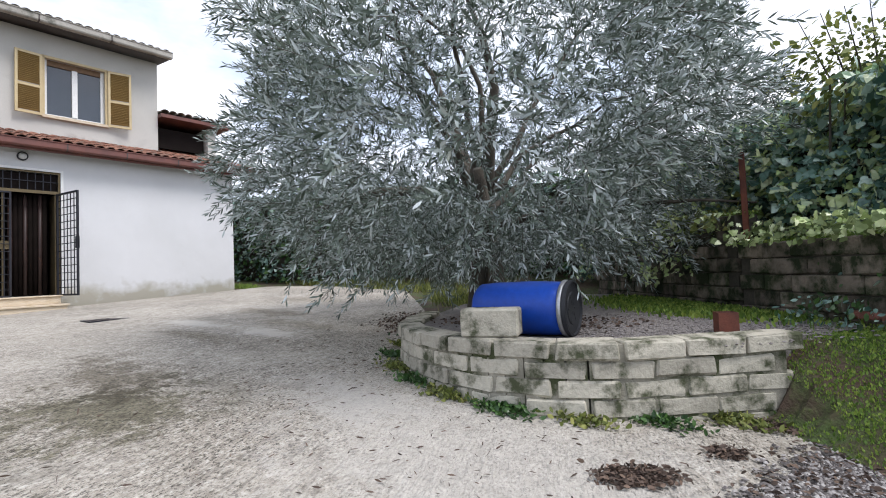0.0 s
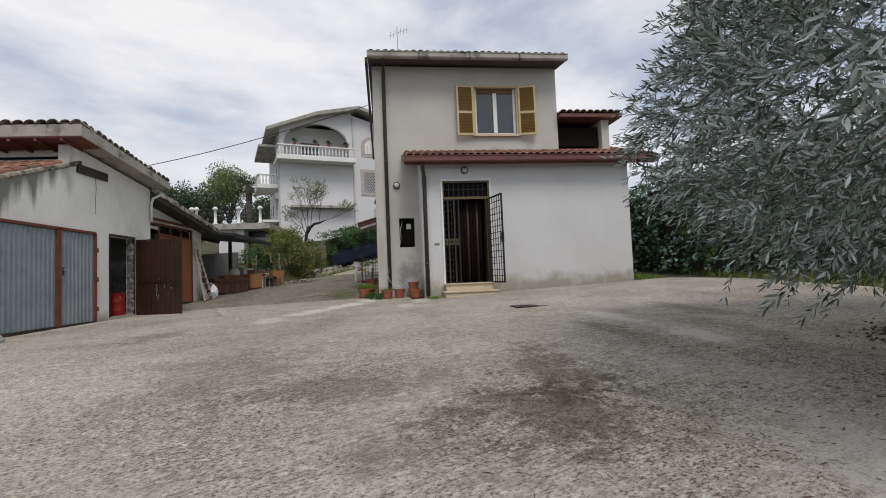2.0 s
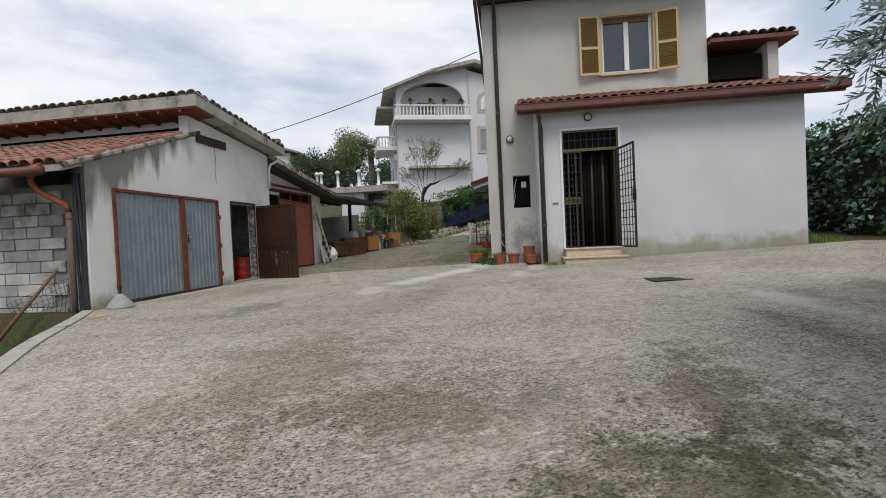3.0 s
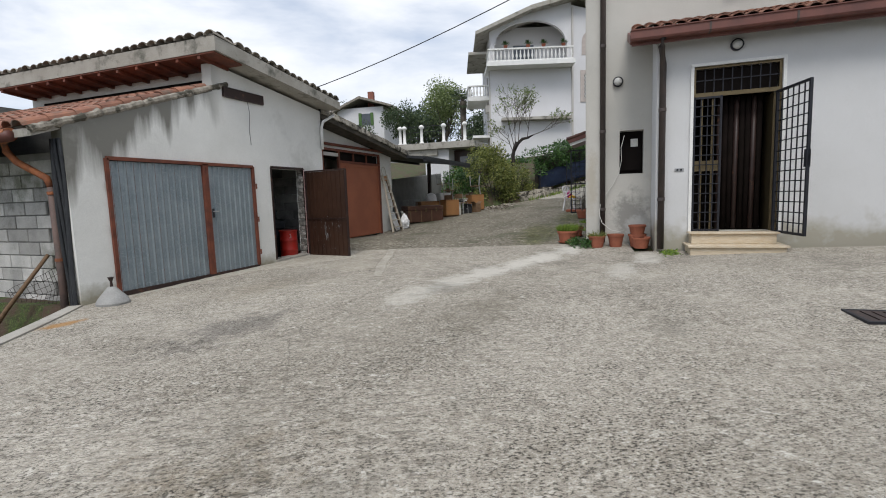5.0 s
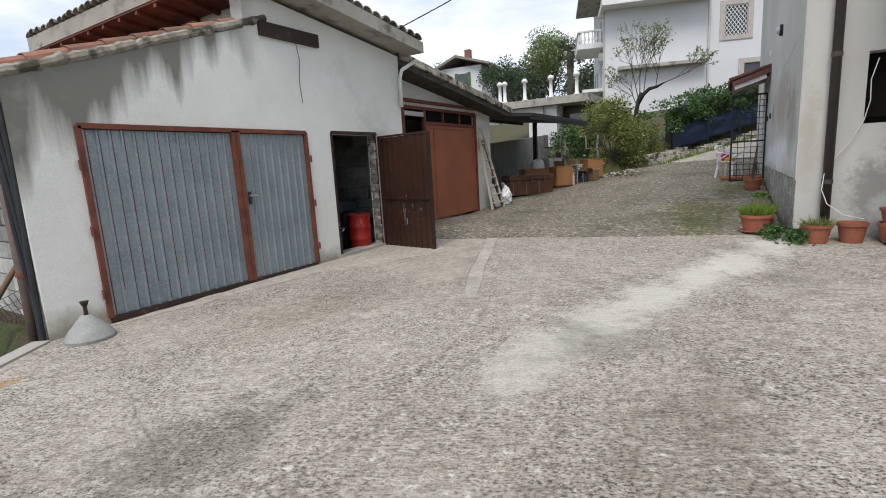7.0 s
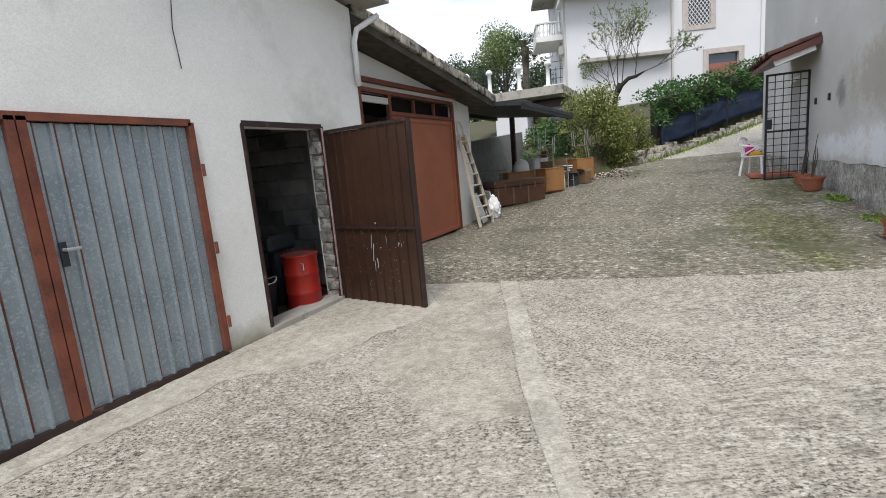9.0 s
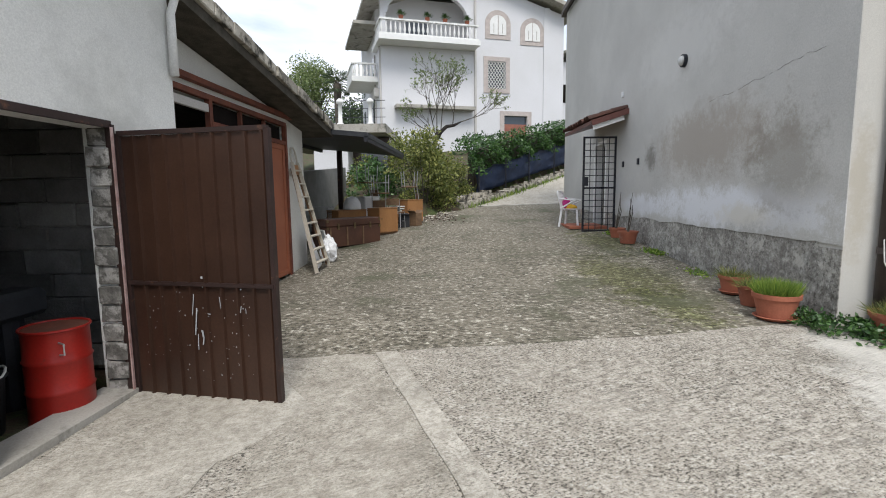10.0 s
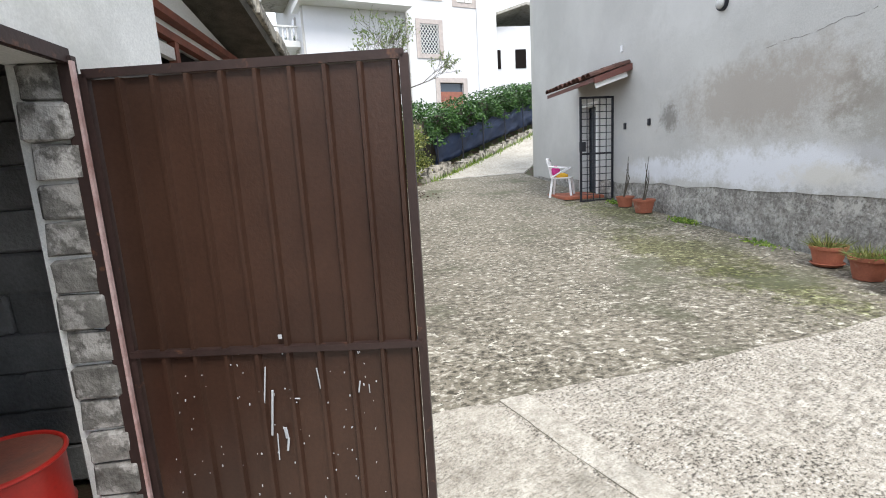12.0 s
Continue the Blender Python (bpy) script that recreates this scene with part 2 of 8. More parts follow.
M = {}
M["concrete"] = mat("yard_concrete", (0.50, 0.46, 0.395), (0.36, 0.325, 0.27), 0.55, 0.9, bump=1.0, fine=120, spot=(0.15, 0.14, 0.115), spot_scale=0.8, spot_at=(0.58, 0.8), grit=(56, (0.06, 0.054, 0.044), (0.63, 0.605, 0.55), 0.45, 1.0), specks=(9.0, (0.58, 0.555, 0.50), 0.61, 0.66), cracks=(0.45, (0.12, 0.11, 0.09)), patches=[
    (-14.6, -0.95, 0.9, 0.9, 0.42, 1, (0.60, 0.575, 0.52), 0.8), (-13.7, -1.25, 0.85, 0.95, 0.42, 1, (0.60, 0.575, 0.52), 0.8), (-12.8, -1.6, 0.85, 0.95, 0.45, 1, (0.60, 0.575, 0.52), 0.8), (-11.9, -1.95, 0.85, 0.95, 0.45, 1, (0.59, 0.565, 0.51), 0.75), (-11.0, -2.2, 0.85, 0.95, 0.45, 1, (0.58, 0.555, 0.50), 0.7), (-10.1, -2.4, 0.85, 0.9, 0.45, 1, (0.57, 0.545, 0.49), 0.6), (-13.6, 0.5, 0.85, 1.0, 0.32, 1, (0.58, 0.555, 0.50), 0.7), (-12.4, 0.1, 0.85, 1.0, 0.3, 1, (0.57, 0.545, 0.49), 0.55),
    (-8.2, -3.6, 0.8, 1.1, 0.5, 1, (0.55, 0.55, 0.57), -0.8), (-9.6, -1.3, 0.8, 1.2, 0.5, 1, (0.66, 0.65, 0.62), -0.8), (-10.2, -5.0, 0.8, 1.0, 0.7, 1, (0.80, 0.77, 0.70), -0.5),
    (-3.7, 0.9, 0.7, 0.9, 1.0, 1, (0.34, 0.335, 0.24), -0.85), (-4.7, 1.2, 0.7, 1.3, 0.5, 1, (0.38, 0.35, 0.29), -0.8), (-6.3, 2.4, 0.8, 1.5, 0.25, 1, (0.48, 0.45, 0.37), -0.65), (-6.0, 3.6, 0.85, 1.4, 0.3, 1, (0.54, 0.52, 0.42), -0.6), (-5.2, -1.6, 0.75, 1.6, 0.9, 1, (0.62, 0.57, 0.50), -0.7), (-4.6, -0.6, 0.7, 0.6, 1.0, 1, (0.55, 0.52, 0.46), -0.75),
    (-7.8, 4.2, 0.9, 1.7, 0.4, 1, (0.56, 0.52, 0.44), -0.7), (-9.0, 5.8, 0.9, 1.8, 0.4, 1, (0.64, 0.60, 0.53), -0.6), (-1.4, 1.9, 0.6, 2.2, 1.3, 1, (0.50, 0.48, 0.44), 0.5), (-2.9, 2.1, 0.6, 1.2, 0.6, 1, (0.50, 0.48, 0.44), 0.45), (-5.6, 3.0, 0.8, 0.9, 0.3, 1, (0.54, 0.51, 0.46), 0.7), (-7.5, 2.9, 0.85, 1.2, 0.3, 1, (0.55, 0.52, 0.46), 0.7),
    (-8.0, -5.9, 0.8, 0.35, 0.16, 1, (0.40, 0.20, 0.05), 0.8)])
M["smooth"] = mat("smooth_cement", (0.52, 0.485, 0.42), (0.41, 0.38, 0.325), 1.5, 0.85, bump=0.5, fine=90, spot=(0.2, 0.19, 0.16), spot_at=(0.6, 0.8), grit=(60, (0.17, 0.155, 0.13), (0.52, 0.50, 0.45), 0.05, 0.6))
M["midc"] = mat("pale_worn_concrete", (0.47, 0.435, 0.37), (0.37, 0.335, 0.28), 1.2, 0.9, bump=0.8, fine=110, spot=(0.2, 0.185, 0.15), spot_scale=1.2, spot_at=(0.56, 0.75), grit=(60, (0.12, 0.11, 0.09), (0.57, 0.545, 0.49), 0.15, 0.75))
M["rampc"] = mat("old_ramp_concrete", (0.23, 0.205, 0.160), (0.14, 0.125, 0.094), 0.8, 0.92, bump=1.0, grain=1.62, fine=90, spot=(0.085, 0.09, 0.05), spot_scale=0.8, spot_at=(0.55, 0.72), grit=(22, (0.05, 0.045, 0.032), (0.50, 0.47, 0.40), 0.55, 1.0), specks=(9.0, (0.54, 0.51, 0.43), 0.585, 0.62), cracks=(0.9, (0.07, 0.065, 0.05)), patches=[(-17.5, -2.0, 1, 2.4, 0.9, 1, (0.52, 0.56, 0.34), -0.95), (-20.5, -1.5, 1.2, 2.2, 0.7, 1, (0.55, 0.60, 0.36), -0.95), (-16.0, -1.9, 1.0, 1.4, 0.5, 1, (0.55, 0.62, 0.30), -0.8)])
M["earth"] = mat("earth_moss", (0.075, 0.085, 0.035), (0.055, 0.095, 0.022), 1.5, 0.95, bump=1.0, fine=60, spot=(0.075, 0.05, 0.034), spot_scale=2.2, spot_at=(0.44, 0.56), grit=(40, (0.03, 0.03, 0.015), (0.12, 0.17, 0.04), 0.5, 1.0))
M["side"] = mat("side_render", (0.53, 0.52, 0.49), (0.45, 0.44, 0.415), 0.7, 0.92, bump=0.25, fine=70, patches=[(-18.0, -0.8, 3.0, 2.6, 3, 0.75, (0.34, 0.30, 0.255), 0.75), (-17.6, -0.8, 2.05, 3.4, 3, 0.4, (0.74, 0.75, 0.78), 0.85), (-20.3, -0.8, 2.0, 1.6, 3, 0.3, (0.70, 0.71, 0.74), 0.7), (-16.9, -0.8, 1.95, 0.8, 3, 0.22, (0.60, 0.56, 0.47), 0.6), (-18.9, -0.8, 4.6, 2.4, 3, 0.8, (0.58, 0.57, 0.545), 0.6), (-16.2, -0.7, 2.6, 0.9, 3, 0.9, (0.22, 0.20, 0.165), 0.5), (-19.9, -0.8, 2.9, 0.35, 3, 0.3, (0.15, 0.14, 0.12), 0.7), (-22.3, -1, 2.3, 1.8, 3, 0.7, (0.42, 0.42, 0.42), 0.6)])
M["foot"] = mat("bare_rough_render", (0.44, 0.425, 0.39), (0.24, 0.23, 0.21), 4.5, 0.95, bump=1.0, fine=28, spot=(0.50, 0.48, 0.44), spot_scale=5, spot_at=(0.56, 0.64), grit=(22, (0.16, 0.15, 0.135), (0.54, 0.52, 0.48), 0.5, 1.0))
M["plaster"] = mat("grey_plaster", (0.54, 0.525, 0.485), (0.47, 0.46, 0.425), 0.6, 0.9, bump=0.15, fine=120, spot=(0.36, 0.35, 0.33), spot_scale=0.7, spot_at=(0.58, 0.8), patches=[(-15.3, 0.25, 1.5, 1, 0.55, 0.75, (0.24, 0.235, 0.22), 0.85), (-15.3, 0.35, 1.35, 1, 0.3, 0.3, (0.50, 0.50, 0.49), 0.7), (-15.4, 3.2, 5.2, 1, 0.5, 0.35, (0.33, 0.30, 0.27), 0.8), (-15.3, -0.55, 2.3, 1, 0.18, 0.9, (0.42, 0.38, 0.31), 0.7)])
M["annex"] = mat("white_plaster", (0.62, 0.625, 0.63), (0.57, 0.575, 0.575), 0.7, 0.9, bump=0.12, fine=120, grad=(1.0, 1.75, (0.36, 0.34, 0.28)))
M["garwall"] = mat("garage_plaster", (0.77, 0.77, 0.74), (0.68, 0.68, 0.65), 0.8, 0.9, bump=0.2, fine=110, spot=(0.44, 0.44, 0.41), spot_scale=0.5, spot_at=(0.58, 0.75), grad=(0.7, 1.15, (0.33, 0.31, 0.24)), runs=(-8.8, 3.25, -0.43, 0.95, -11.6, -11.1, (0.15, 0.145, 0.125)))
M["villa"] = mat("villa_white", (0.66, 0.66, 0.68), (0.62, 0.62, 0.63), 0.4, 0.85, bump=0.05, fine=60)
M["trimstone"] = mat("pinkish_stone", (0.50, 0.44, 0.41), None, 4, 0.8)
M["white"] = mat("white_paint", (0.78, 0.78, 0.76), (0.72, 0.72, 0.70), 3, 0.5, bump=0.03)
M["plastic"] = mat("white_plastic", (0.80, 0.80, 0.80), (0.76, 0.76, 0.76), 3, 0.35, bump=0.0)
M["tile"] = mat("roof_tile", (0.30, 0.14, 0.09), (0.22, 0.105, 0.075), 5, 0.9, bump=0.4, fine=50, spot=(0.13, 0.12, 0.10), spot_scale=3, spot_at=(0.5, 0.7), vary=0.25)
M["darktile"] = mat("dark_roof_tile", (0.12, 0.055, 0.04), (0.075, 0.04, 0.032), 5, 0.9, bump=0.4, fine=50, vary=0.25)
M["oldtile"] = mat("weathered_roof_tile", (0.32, 0.29, 0.25), (0.20, 0.18, 0.15), 5, 0.95, bump=0.5, fine=50, spot=(0.09, 0.09, 0.07), spot_scale=3, vary=0.3)
M["gutter"] = mat("red_brown_gutter", (0.17, 0.065, 0.05), (0.12, 0.05, 0.042), 3, 0.5, bump=0.05)
M["pipe"] = mat("brown_downpipe", (0.075, 0.058, 0.052), (0.055, 0.045, 0.042), 4, 0.5, bump=0.05)
M["rust"] = mat("rusty_red_iron", (0.20, 0.062, 0.035), (0.11, 0.036, 0.024), 6, 0.75, bump=0.2, fine=70, spot=(0.07, 0.04, 0.03))
M["rustdoor"] = mat("orange_red_sheet", (0.33, 0.11, 0.055), (0.26, 0.085, 0.045), 1.2, 0.65, bump=0.05, spot=(0.18, 0.07, 0.045), spot_scale=2, spot_at=(0.6, 0.75))
M["galv"] = mat("galvanised_sheet", (0.29, 0.335, 0.36), (0.22, 0.265, 0.29), 3, 0.55, 0.35, bump=0.08, fine=130, c3=(0.33, 0.375, 0.40))
M["brown"] = mat("brown_painted_sheet", (0.052, 0.026, 0.017), (0.036, 0.018, 0.012), 2, 0.34, bump=0.12, fine=60)
M["brownframe"] = mat("dark_brown_iron", (0.038, 0.021, 0.018), (0.026, 0.015, 0.013), 6, 0.5, bump=0.1, spot=(0.13, 0.06, 0.035), spot_scale=9, spot_at=(0.6, 0.7))
M["chip"] = mat("chipped_paint", (0.42, 0.44, 0.46), None, 5, 0.7)
M["iron"] = mat("dark_iron", (0.03, 0.032, 0.04), (0.02, 0.02, 0.025), 6, 0.55, 0.3, bump=0.1)
M["bronze"] = mat("bronze_aluminium", (0.19, 0.145, 0.08), (0.15, 0.115, 0.065), 4, 0.4, 0.7, bump=0.0)
M["shutter"] = mat("ochre_shutter", (0.30, 0.20, 0.07), (0.26, 0.17, 0.06), 5, 0.55, bump=0.05)
M["shutframe"] = mat("cream_shutter_frame", (0.55, 0.44, 0.25), (0.48, 0.38, 0.21), 4, 0.5, bump=0.03)
M["travertine"] = mat("travertine", (0.62, 0.54, 0.42), (0.52, 0.42, 0.29), 8, 0.5, bump=0.1, stretch=(1, 1, 5))
M["block"] = mat("tuff_block", (0.47, 0.44, 0.36), (0.33, 0.31, 0.25), 5, 0.95, bump=0.8, fine=45, spot=(0.06, 0.068, 0.035), spot_scale=5, spot_at=(0.49, 0.62), vary=0.18)
M["oldblock"] = mat("dark_old_block", (0.27, 0.225, 0.18), (0.14, 0.115, 0.09), 4, 0.95, bump=0.9, fine=40, spot=(0.022, 0.032, 0.012), spot_scale=5, spot_at=(0.42, 0.58), vary=0.4)
M["pmortar"] = mat("pale_mossy_mortar", (0.33, 0.31, 0.25), (0.20, 0.19, 0.15), 5, 0.95, bump=1.0, fine=40, spot=(0.05, 0.06, 0.025), spot_scale=4, spot_at=(0.48, 0.6))
M["mortar"] = mat("mortar", (0.10, 0.09, 0.075), (0.06, 0.055, 0.045), 6, 0.95, bump=0.8, spec=0.1)
M["cblock"] = mat("concrete_block", (0.33, 0.33, 0.32), (0.25, 0.25, 0.245), 4, 0.95, bump=0.7, fine=60, vary=0.2)
M["sideblock"] = mat("pale_concrete_block", (0.50, 0.49, 0.47), (0.36, 0.355, 0.34), 3, 0.95, bump=1.0, fine=50, spot=(0.16, 0.165, 0.13), spot_scale=1.6, spot_at=(0.52, 0.66), vary=0.3)
# darker copy of concrete_block: the store room's shade is in its colour
M["room_shade"] = mat("shaded_room_block", (0.26, 0.26, 0.25), (0.14, 0.14, 0.135), 2, 0.95, bump=0.8, fine=50, vary=0.35)
# downpipe grey-brown; also paints rib shade along the garage door's folds
M["streak"] = mat("rib_shade_pipe_brown", (0.15, 0.10, 0.085), (0.10, 0.075, 0.07), 6, 0.7)
M["wornpink"] = mat("worn_pink_primer", (0.50, 0.36, 0.34), (0.30, 0.17, 0.15), 8, 0.7)
M["quoin"] = mat("pale_corner_render", (0.52, 0.48, 0.40), (0.44, 0.40, 0.33), 1.2, 0.9, bump=0.3, stretch=(1, 1, 0.3))
M["cmortar"] = mat("grey_mortar", (0.26, 0.26, 0.25), None, 4, 0.95, bump=0.6)
M["redbrick"] = mat("red_brick", (0.30, 0.12, 0.08), (0.22, 0.09, 0.07), 5, 0.9, bump=0.5, vary=0.2)
M["blue"] = mat("blue_plastic", (0.008, 0.07, 0.44), (0.007, 0.058, 0.37), 2, 0.42, bump=0.04, fine=25)
M["black"] = mat("black_plastic", (0.018, 0.02, 0.024), (0.03, 0.032, 0.036), 5, 0.6, bump=0.1)
M["steel"] = mat("zinc_steel", (0.50, 0.51, 0.52), (0.40, 0.41, 0.42), 6, 0.4, 0.7, bump=0.05)
M["redpaint"] = mat("red_drum_paint", (0.33, 0.018, 0.012), (0.26, 0.014, 0.010), 3, 0.38, bump=0.05, spot=(0.10, 0.03, 0.02), spot_scale=6, spot_at=(0.65, 0.75))
M["terra"] = mat("terracotta", (0.38, 0.13, 0.075), (0.30, 0.10, 0.06), 5, 0.8, bump=0.1, vary=0.2, spot=(0.42, 0.25, 0.18), spot_scale=5, spot_at=(0.6, 0.8))
# potting soil; also the dark fill standing in for shade inside hedges
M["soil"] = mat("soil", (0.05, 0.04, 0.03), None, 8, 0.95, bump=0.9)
# near-black stand-in for unlit interiors, recesses and transom panes; also dark shutters
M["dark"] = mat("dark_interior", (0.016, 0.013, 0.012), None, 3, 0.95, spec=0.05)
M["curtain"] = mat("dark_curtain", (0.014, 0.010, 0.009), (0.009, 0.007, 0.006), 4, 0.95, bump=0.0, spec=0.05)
M["wood"] = mat("old_wood", (0.20, 0.125, 0.07), (0.14, 0.085, 0.05), 2, 0.75, bump=0.3, stretch=(1, 6, 6))
M["orangewood"] = mat("orange_veneer", (0.38, 0.19, 0.075), (0.31, 0.15, 0.06), 2, 0.5, bump=0.05, stretch=(1, 1, 0.3))
M["chest"] = mat("brown_chest", (0.10, 0.045, 0.028), (0.07, 0.033, 0.022), 3, 0.55, bump=0.2)
M["bark"] = mat("bark", (0.11, 0.095, 0.075), (0.06, 0.052, 0.042), 8, 0.95, bump=1.0, stretch=(1, 1, 0.3))
M["darkbark"] = mat("wet_dark_bark", (0.035, 0.028, 0.024), (0.02, 0.017, 0.015), 8, 0.9, bump=1.0)
M["net"] = mat("dark_blue_sheet", (0.010, 0.022, 0.06), (0.018, 0.035, 0.085), 2, 0.5, bump=0.4, fine=6)
M["vergeblock"] = mat("stained_verge_block", (0.46, 0.43, 0.37), (0.30, 0.27, 0.22), 4, 0.95, bump=0.9, fine=40, spot=(0.05, 0.048, 0.04), spot_scale=4, spot_at=(0.47, 0.6), vary=0.2)
M["cementroof"] = mat("cement_edge", (0.42, 0.40, 0.36), (0.33, 0.31, 0.27), 2, 0.95, bump=0.4, spot=(0.12, 0.12, 0.10), spot_scale=2.2, spot_at=(0.53, 0.68))
M["verge"] = mat("crumbling_mortar", (0.36, 0.33, 0.28), (0.18, 0.16, 0.13), 7, 0.95, bump=1.0, fine=30, spot=(0.07, 0.065, 0.05), spot_scale=5, spot_at=(0.5, 0.6))
M["yellow"] = mat("yellow_cloth", (0.75, 0.42, 0.03), None, 4, 0.7)
M["paper"] = mat("white_paper", (0.7, 0.7, 0.66), None, 4, 0.7)
M["glass_dark"] = mat("window_glass", (0.05, 0.06, 0.075), (0.04, 0.05, 0.06), 1, 0.06, bump=0.0, spec=0.8)
M["lampglass"] = mat("frosted_lamp_glass", (0.6, 0.6, 0.58), None, 2, 0.25, bump=0.0)
M["farwall"] = mat("far_plaster", (0.55, 0.53, 0.50), None, 0.5, 0.9, bump=0)
M["gravel"] = mat("grey_gravel", (0.24, 0.22, 0.205), (0.15, 0.135, 0.125), 30, 0.9, bump=1.0, fine=90, c3=(0.26, 0.24, 0.24))
M["darkgravel"] = leaf_mat("dark_mixed_gravel", (0.045, 0.04, 0.038), (0.12, 0.105, 0.10), (0.42, 0.40, 0.38), 0.8, 0)
M["litter"] = leaf_mat("dead_leaves", (0.05, 0.035, 0.025), (0.09, 0.06, 0.045), (0.15, 0.10, 0.07), 0.8, 0)
M["olive"] = leaf_mat("olive_leaves", (0.04, 0.06, 0.037), (0.20, 0.25, 0.21), (0.66, 0.72, 0.73), 0.42, 0.12)
M["ivypale"] = leaf_mat("pale_variegated_ivy", (0.30, 0.42, 0.14), (0.55, 0.66, 0.30), (0.86, 0.90, 0.62), 0.4, 0.15)
M["ivy"] = leaf_mat("ivy_leaves", (0.09, 0.18, 0.10), (0.30, 0.44, 0.26), (0.78, 0.84, 0.56), 0.35, 0.15)
M["ivyd"] = leaf_mat("blue_green_ivy", (0.04, 0.09, 0.07), (0.17, 0.30, 0.25), (0.52, 0.66, 0.56), 0.32, 0.1)
M["grass"] = leaf_mat("grass_blades", (0.08, 0.15, 0.025), (0.17, 0.28, 0.04), (0.34, 0.42, 0.08), 0.6, 0.3)
M["hedge"] = leaf_mat("hedge_leaves", (0.02, 0.055, 0.015), (0.04, 0.10, 0.022), (0.10, 0.20, 0.05), 0.4, 0.2)
M["bush"] = leaf_mat("bush_leaves", (0.06, 0.075, 0.02), (0.16, 0.20, 0.045), (0.36, 0.36, 0.11), 0.6, 0.3)
M["far"] = leaf_mat("far_tree_leaves", (0.035, 0.06, 0.03), (0.06, 0.095, 0.045), (0.12, 0.16, 0.07), 0.7, 0.2)
M["farlight"] = leaf_mat("light_tree_leaves", (0.12, 0.17, 0.06), (0.18, 0.24, 0.09), (0.28, 0.33, 0.14), 0.7, 0.3)


# ---- makers ----
def link(name, bm, material, smooth=False):
    me = bpy.data.meshes.new(name)
    bm.to_mesh(me)
    bm.free()
    if smooth:
        me.shade_smooth()
    me.materials.append(material)
    return new(name, me)


def part(name, bm, material, parent, label="", smooth=False, kind=""):
    ob = link(name, bm, material, smooth)
    ob.parent = parent
    return tagged(ob, label=label, kind=kind)


def thing(name, label, category, at=(0, 0, 0), rz=0.0, group="", kind=""):
    ob = new(name)
    ob.location, ob.rotation_euler = at, (0, 0, radians(rz))
    ob.empty_display_size = 0.1
    return tagged(ob, label, category, group, kind)


def box(bm, x0, x1, y0, y1, z0, z1, bevel=0.0):
    vs = [bm.verts.new((x, y, z)) for x in (x0, x1) for y in (y0, y1) for z in (z0, z1)]
    fs = [bm.faces.new([vs[i] for i in q]) for q in ((0, 1, 3, 2), (4, 6, 7, 5), (0, 4, 5, 1), (2, 3, 7, 6), (0, 2, 6, 4), (1, 5, 7, 3))]
    if bevel:
        es = {e for f in fs for e in f.edges}
        bmesh.ops.bevel(bm, geom=list(es), offset=bevel, segments=1, affect="EDGES")
    return bm


def B():
    return bmesh.new()


def tube(bm, pts, r, seg=8, cap=True):
    """A tube along points; r: one radius or one for each point."""
    pts = [Vector(p) for p in pts]
    rs = [float(q) for q in r] if isinstance(r, (list, tuple)) else [float(r)] * len(pts)
    rings, ref = [], Vector((0.31, 0.17, 0.93)).normalized()
    for i, p in enumerate(pts):
        d = (pts[min(i + 1, len(pts) - 1)] - pts[max(i - 1, 0)]).normalized()
        u = d.cross(ref)
        if u.length < 0.05:
            u = d.cross(Vector((1, 0, 0)))
        u.normalize()
        v = d.cross(u)
        rings.append([bm.verts.new(p + rs[i] * (u * math.cos(a) + v * math.sin(a))) for a in (2 * math.pi * k / seg for k in range(seg))])
    for a, b in zip(rings, rings[1:]):
        for k in range(seg):
            bm.faces.new((a[k], a[(k + 1) % seg], b[(k + 1) % seg], b[k]))
    if cap:
        bm.faces.new(rings[0][::-1])
        bm.faces.new(rings[-1])
    return bm


def bar(bm, a, b, w, d=None):
    """A square bar from a to b."""
    a, b = Vector(a), Vector(b)
    d = d or w
    ax = (b - a).normalized()
    up = Vector((0, 0, 1)) if abs(ax.z) < 0.9 else Vector((0, 1, 0))
    s = ax.cross(up).normalized() * w / 2
    u = s.cross(ax).normalized() * d / 2
    vs = [bm.verts.new(p + i * s + j * u) for p in (a, b) for i, j in ((-1, -1), (1, -1), (1, 1), (-1, 1))]
    for q in ((0, 1, 2, 3), (7, 6, 5, 4), (0, 4, 5, 1), (1, 5, 6, 2), (2, 6, 7, 3), (3, 7, 4, 0)):
        bm.faces.new([vs[i] for i in q])
    return bm


def lathe(bm, prof, seg=20, at=(0, 0, 0)):
    """prof: (radius, height) from bottom to top, round the z axis."""
    rings = []
    for r, z in prof:
        rings.append([bm.verts.new((at[0] + r * math.cos(a), at[1] + r * math.sin(a), at[2] + z)) for a in (2 * math.pi * k / seg for k in range(seg))])
    for a, b in zip(rings, rings[1:]):
        for k in range(seg):
            bm.faces.new((a[k], a[(k + 1) % seg], b[(k + 1) % seg], b[k]))
    bm.faces.new(rings[0][::-1])
    bm.faces.new(rings[-1])
    return bm


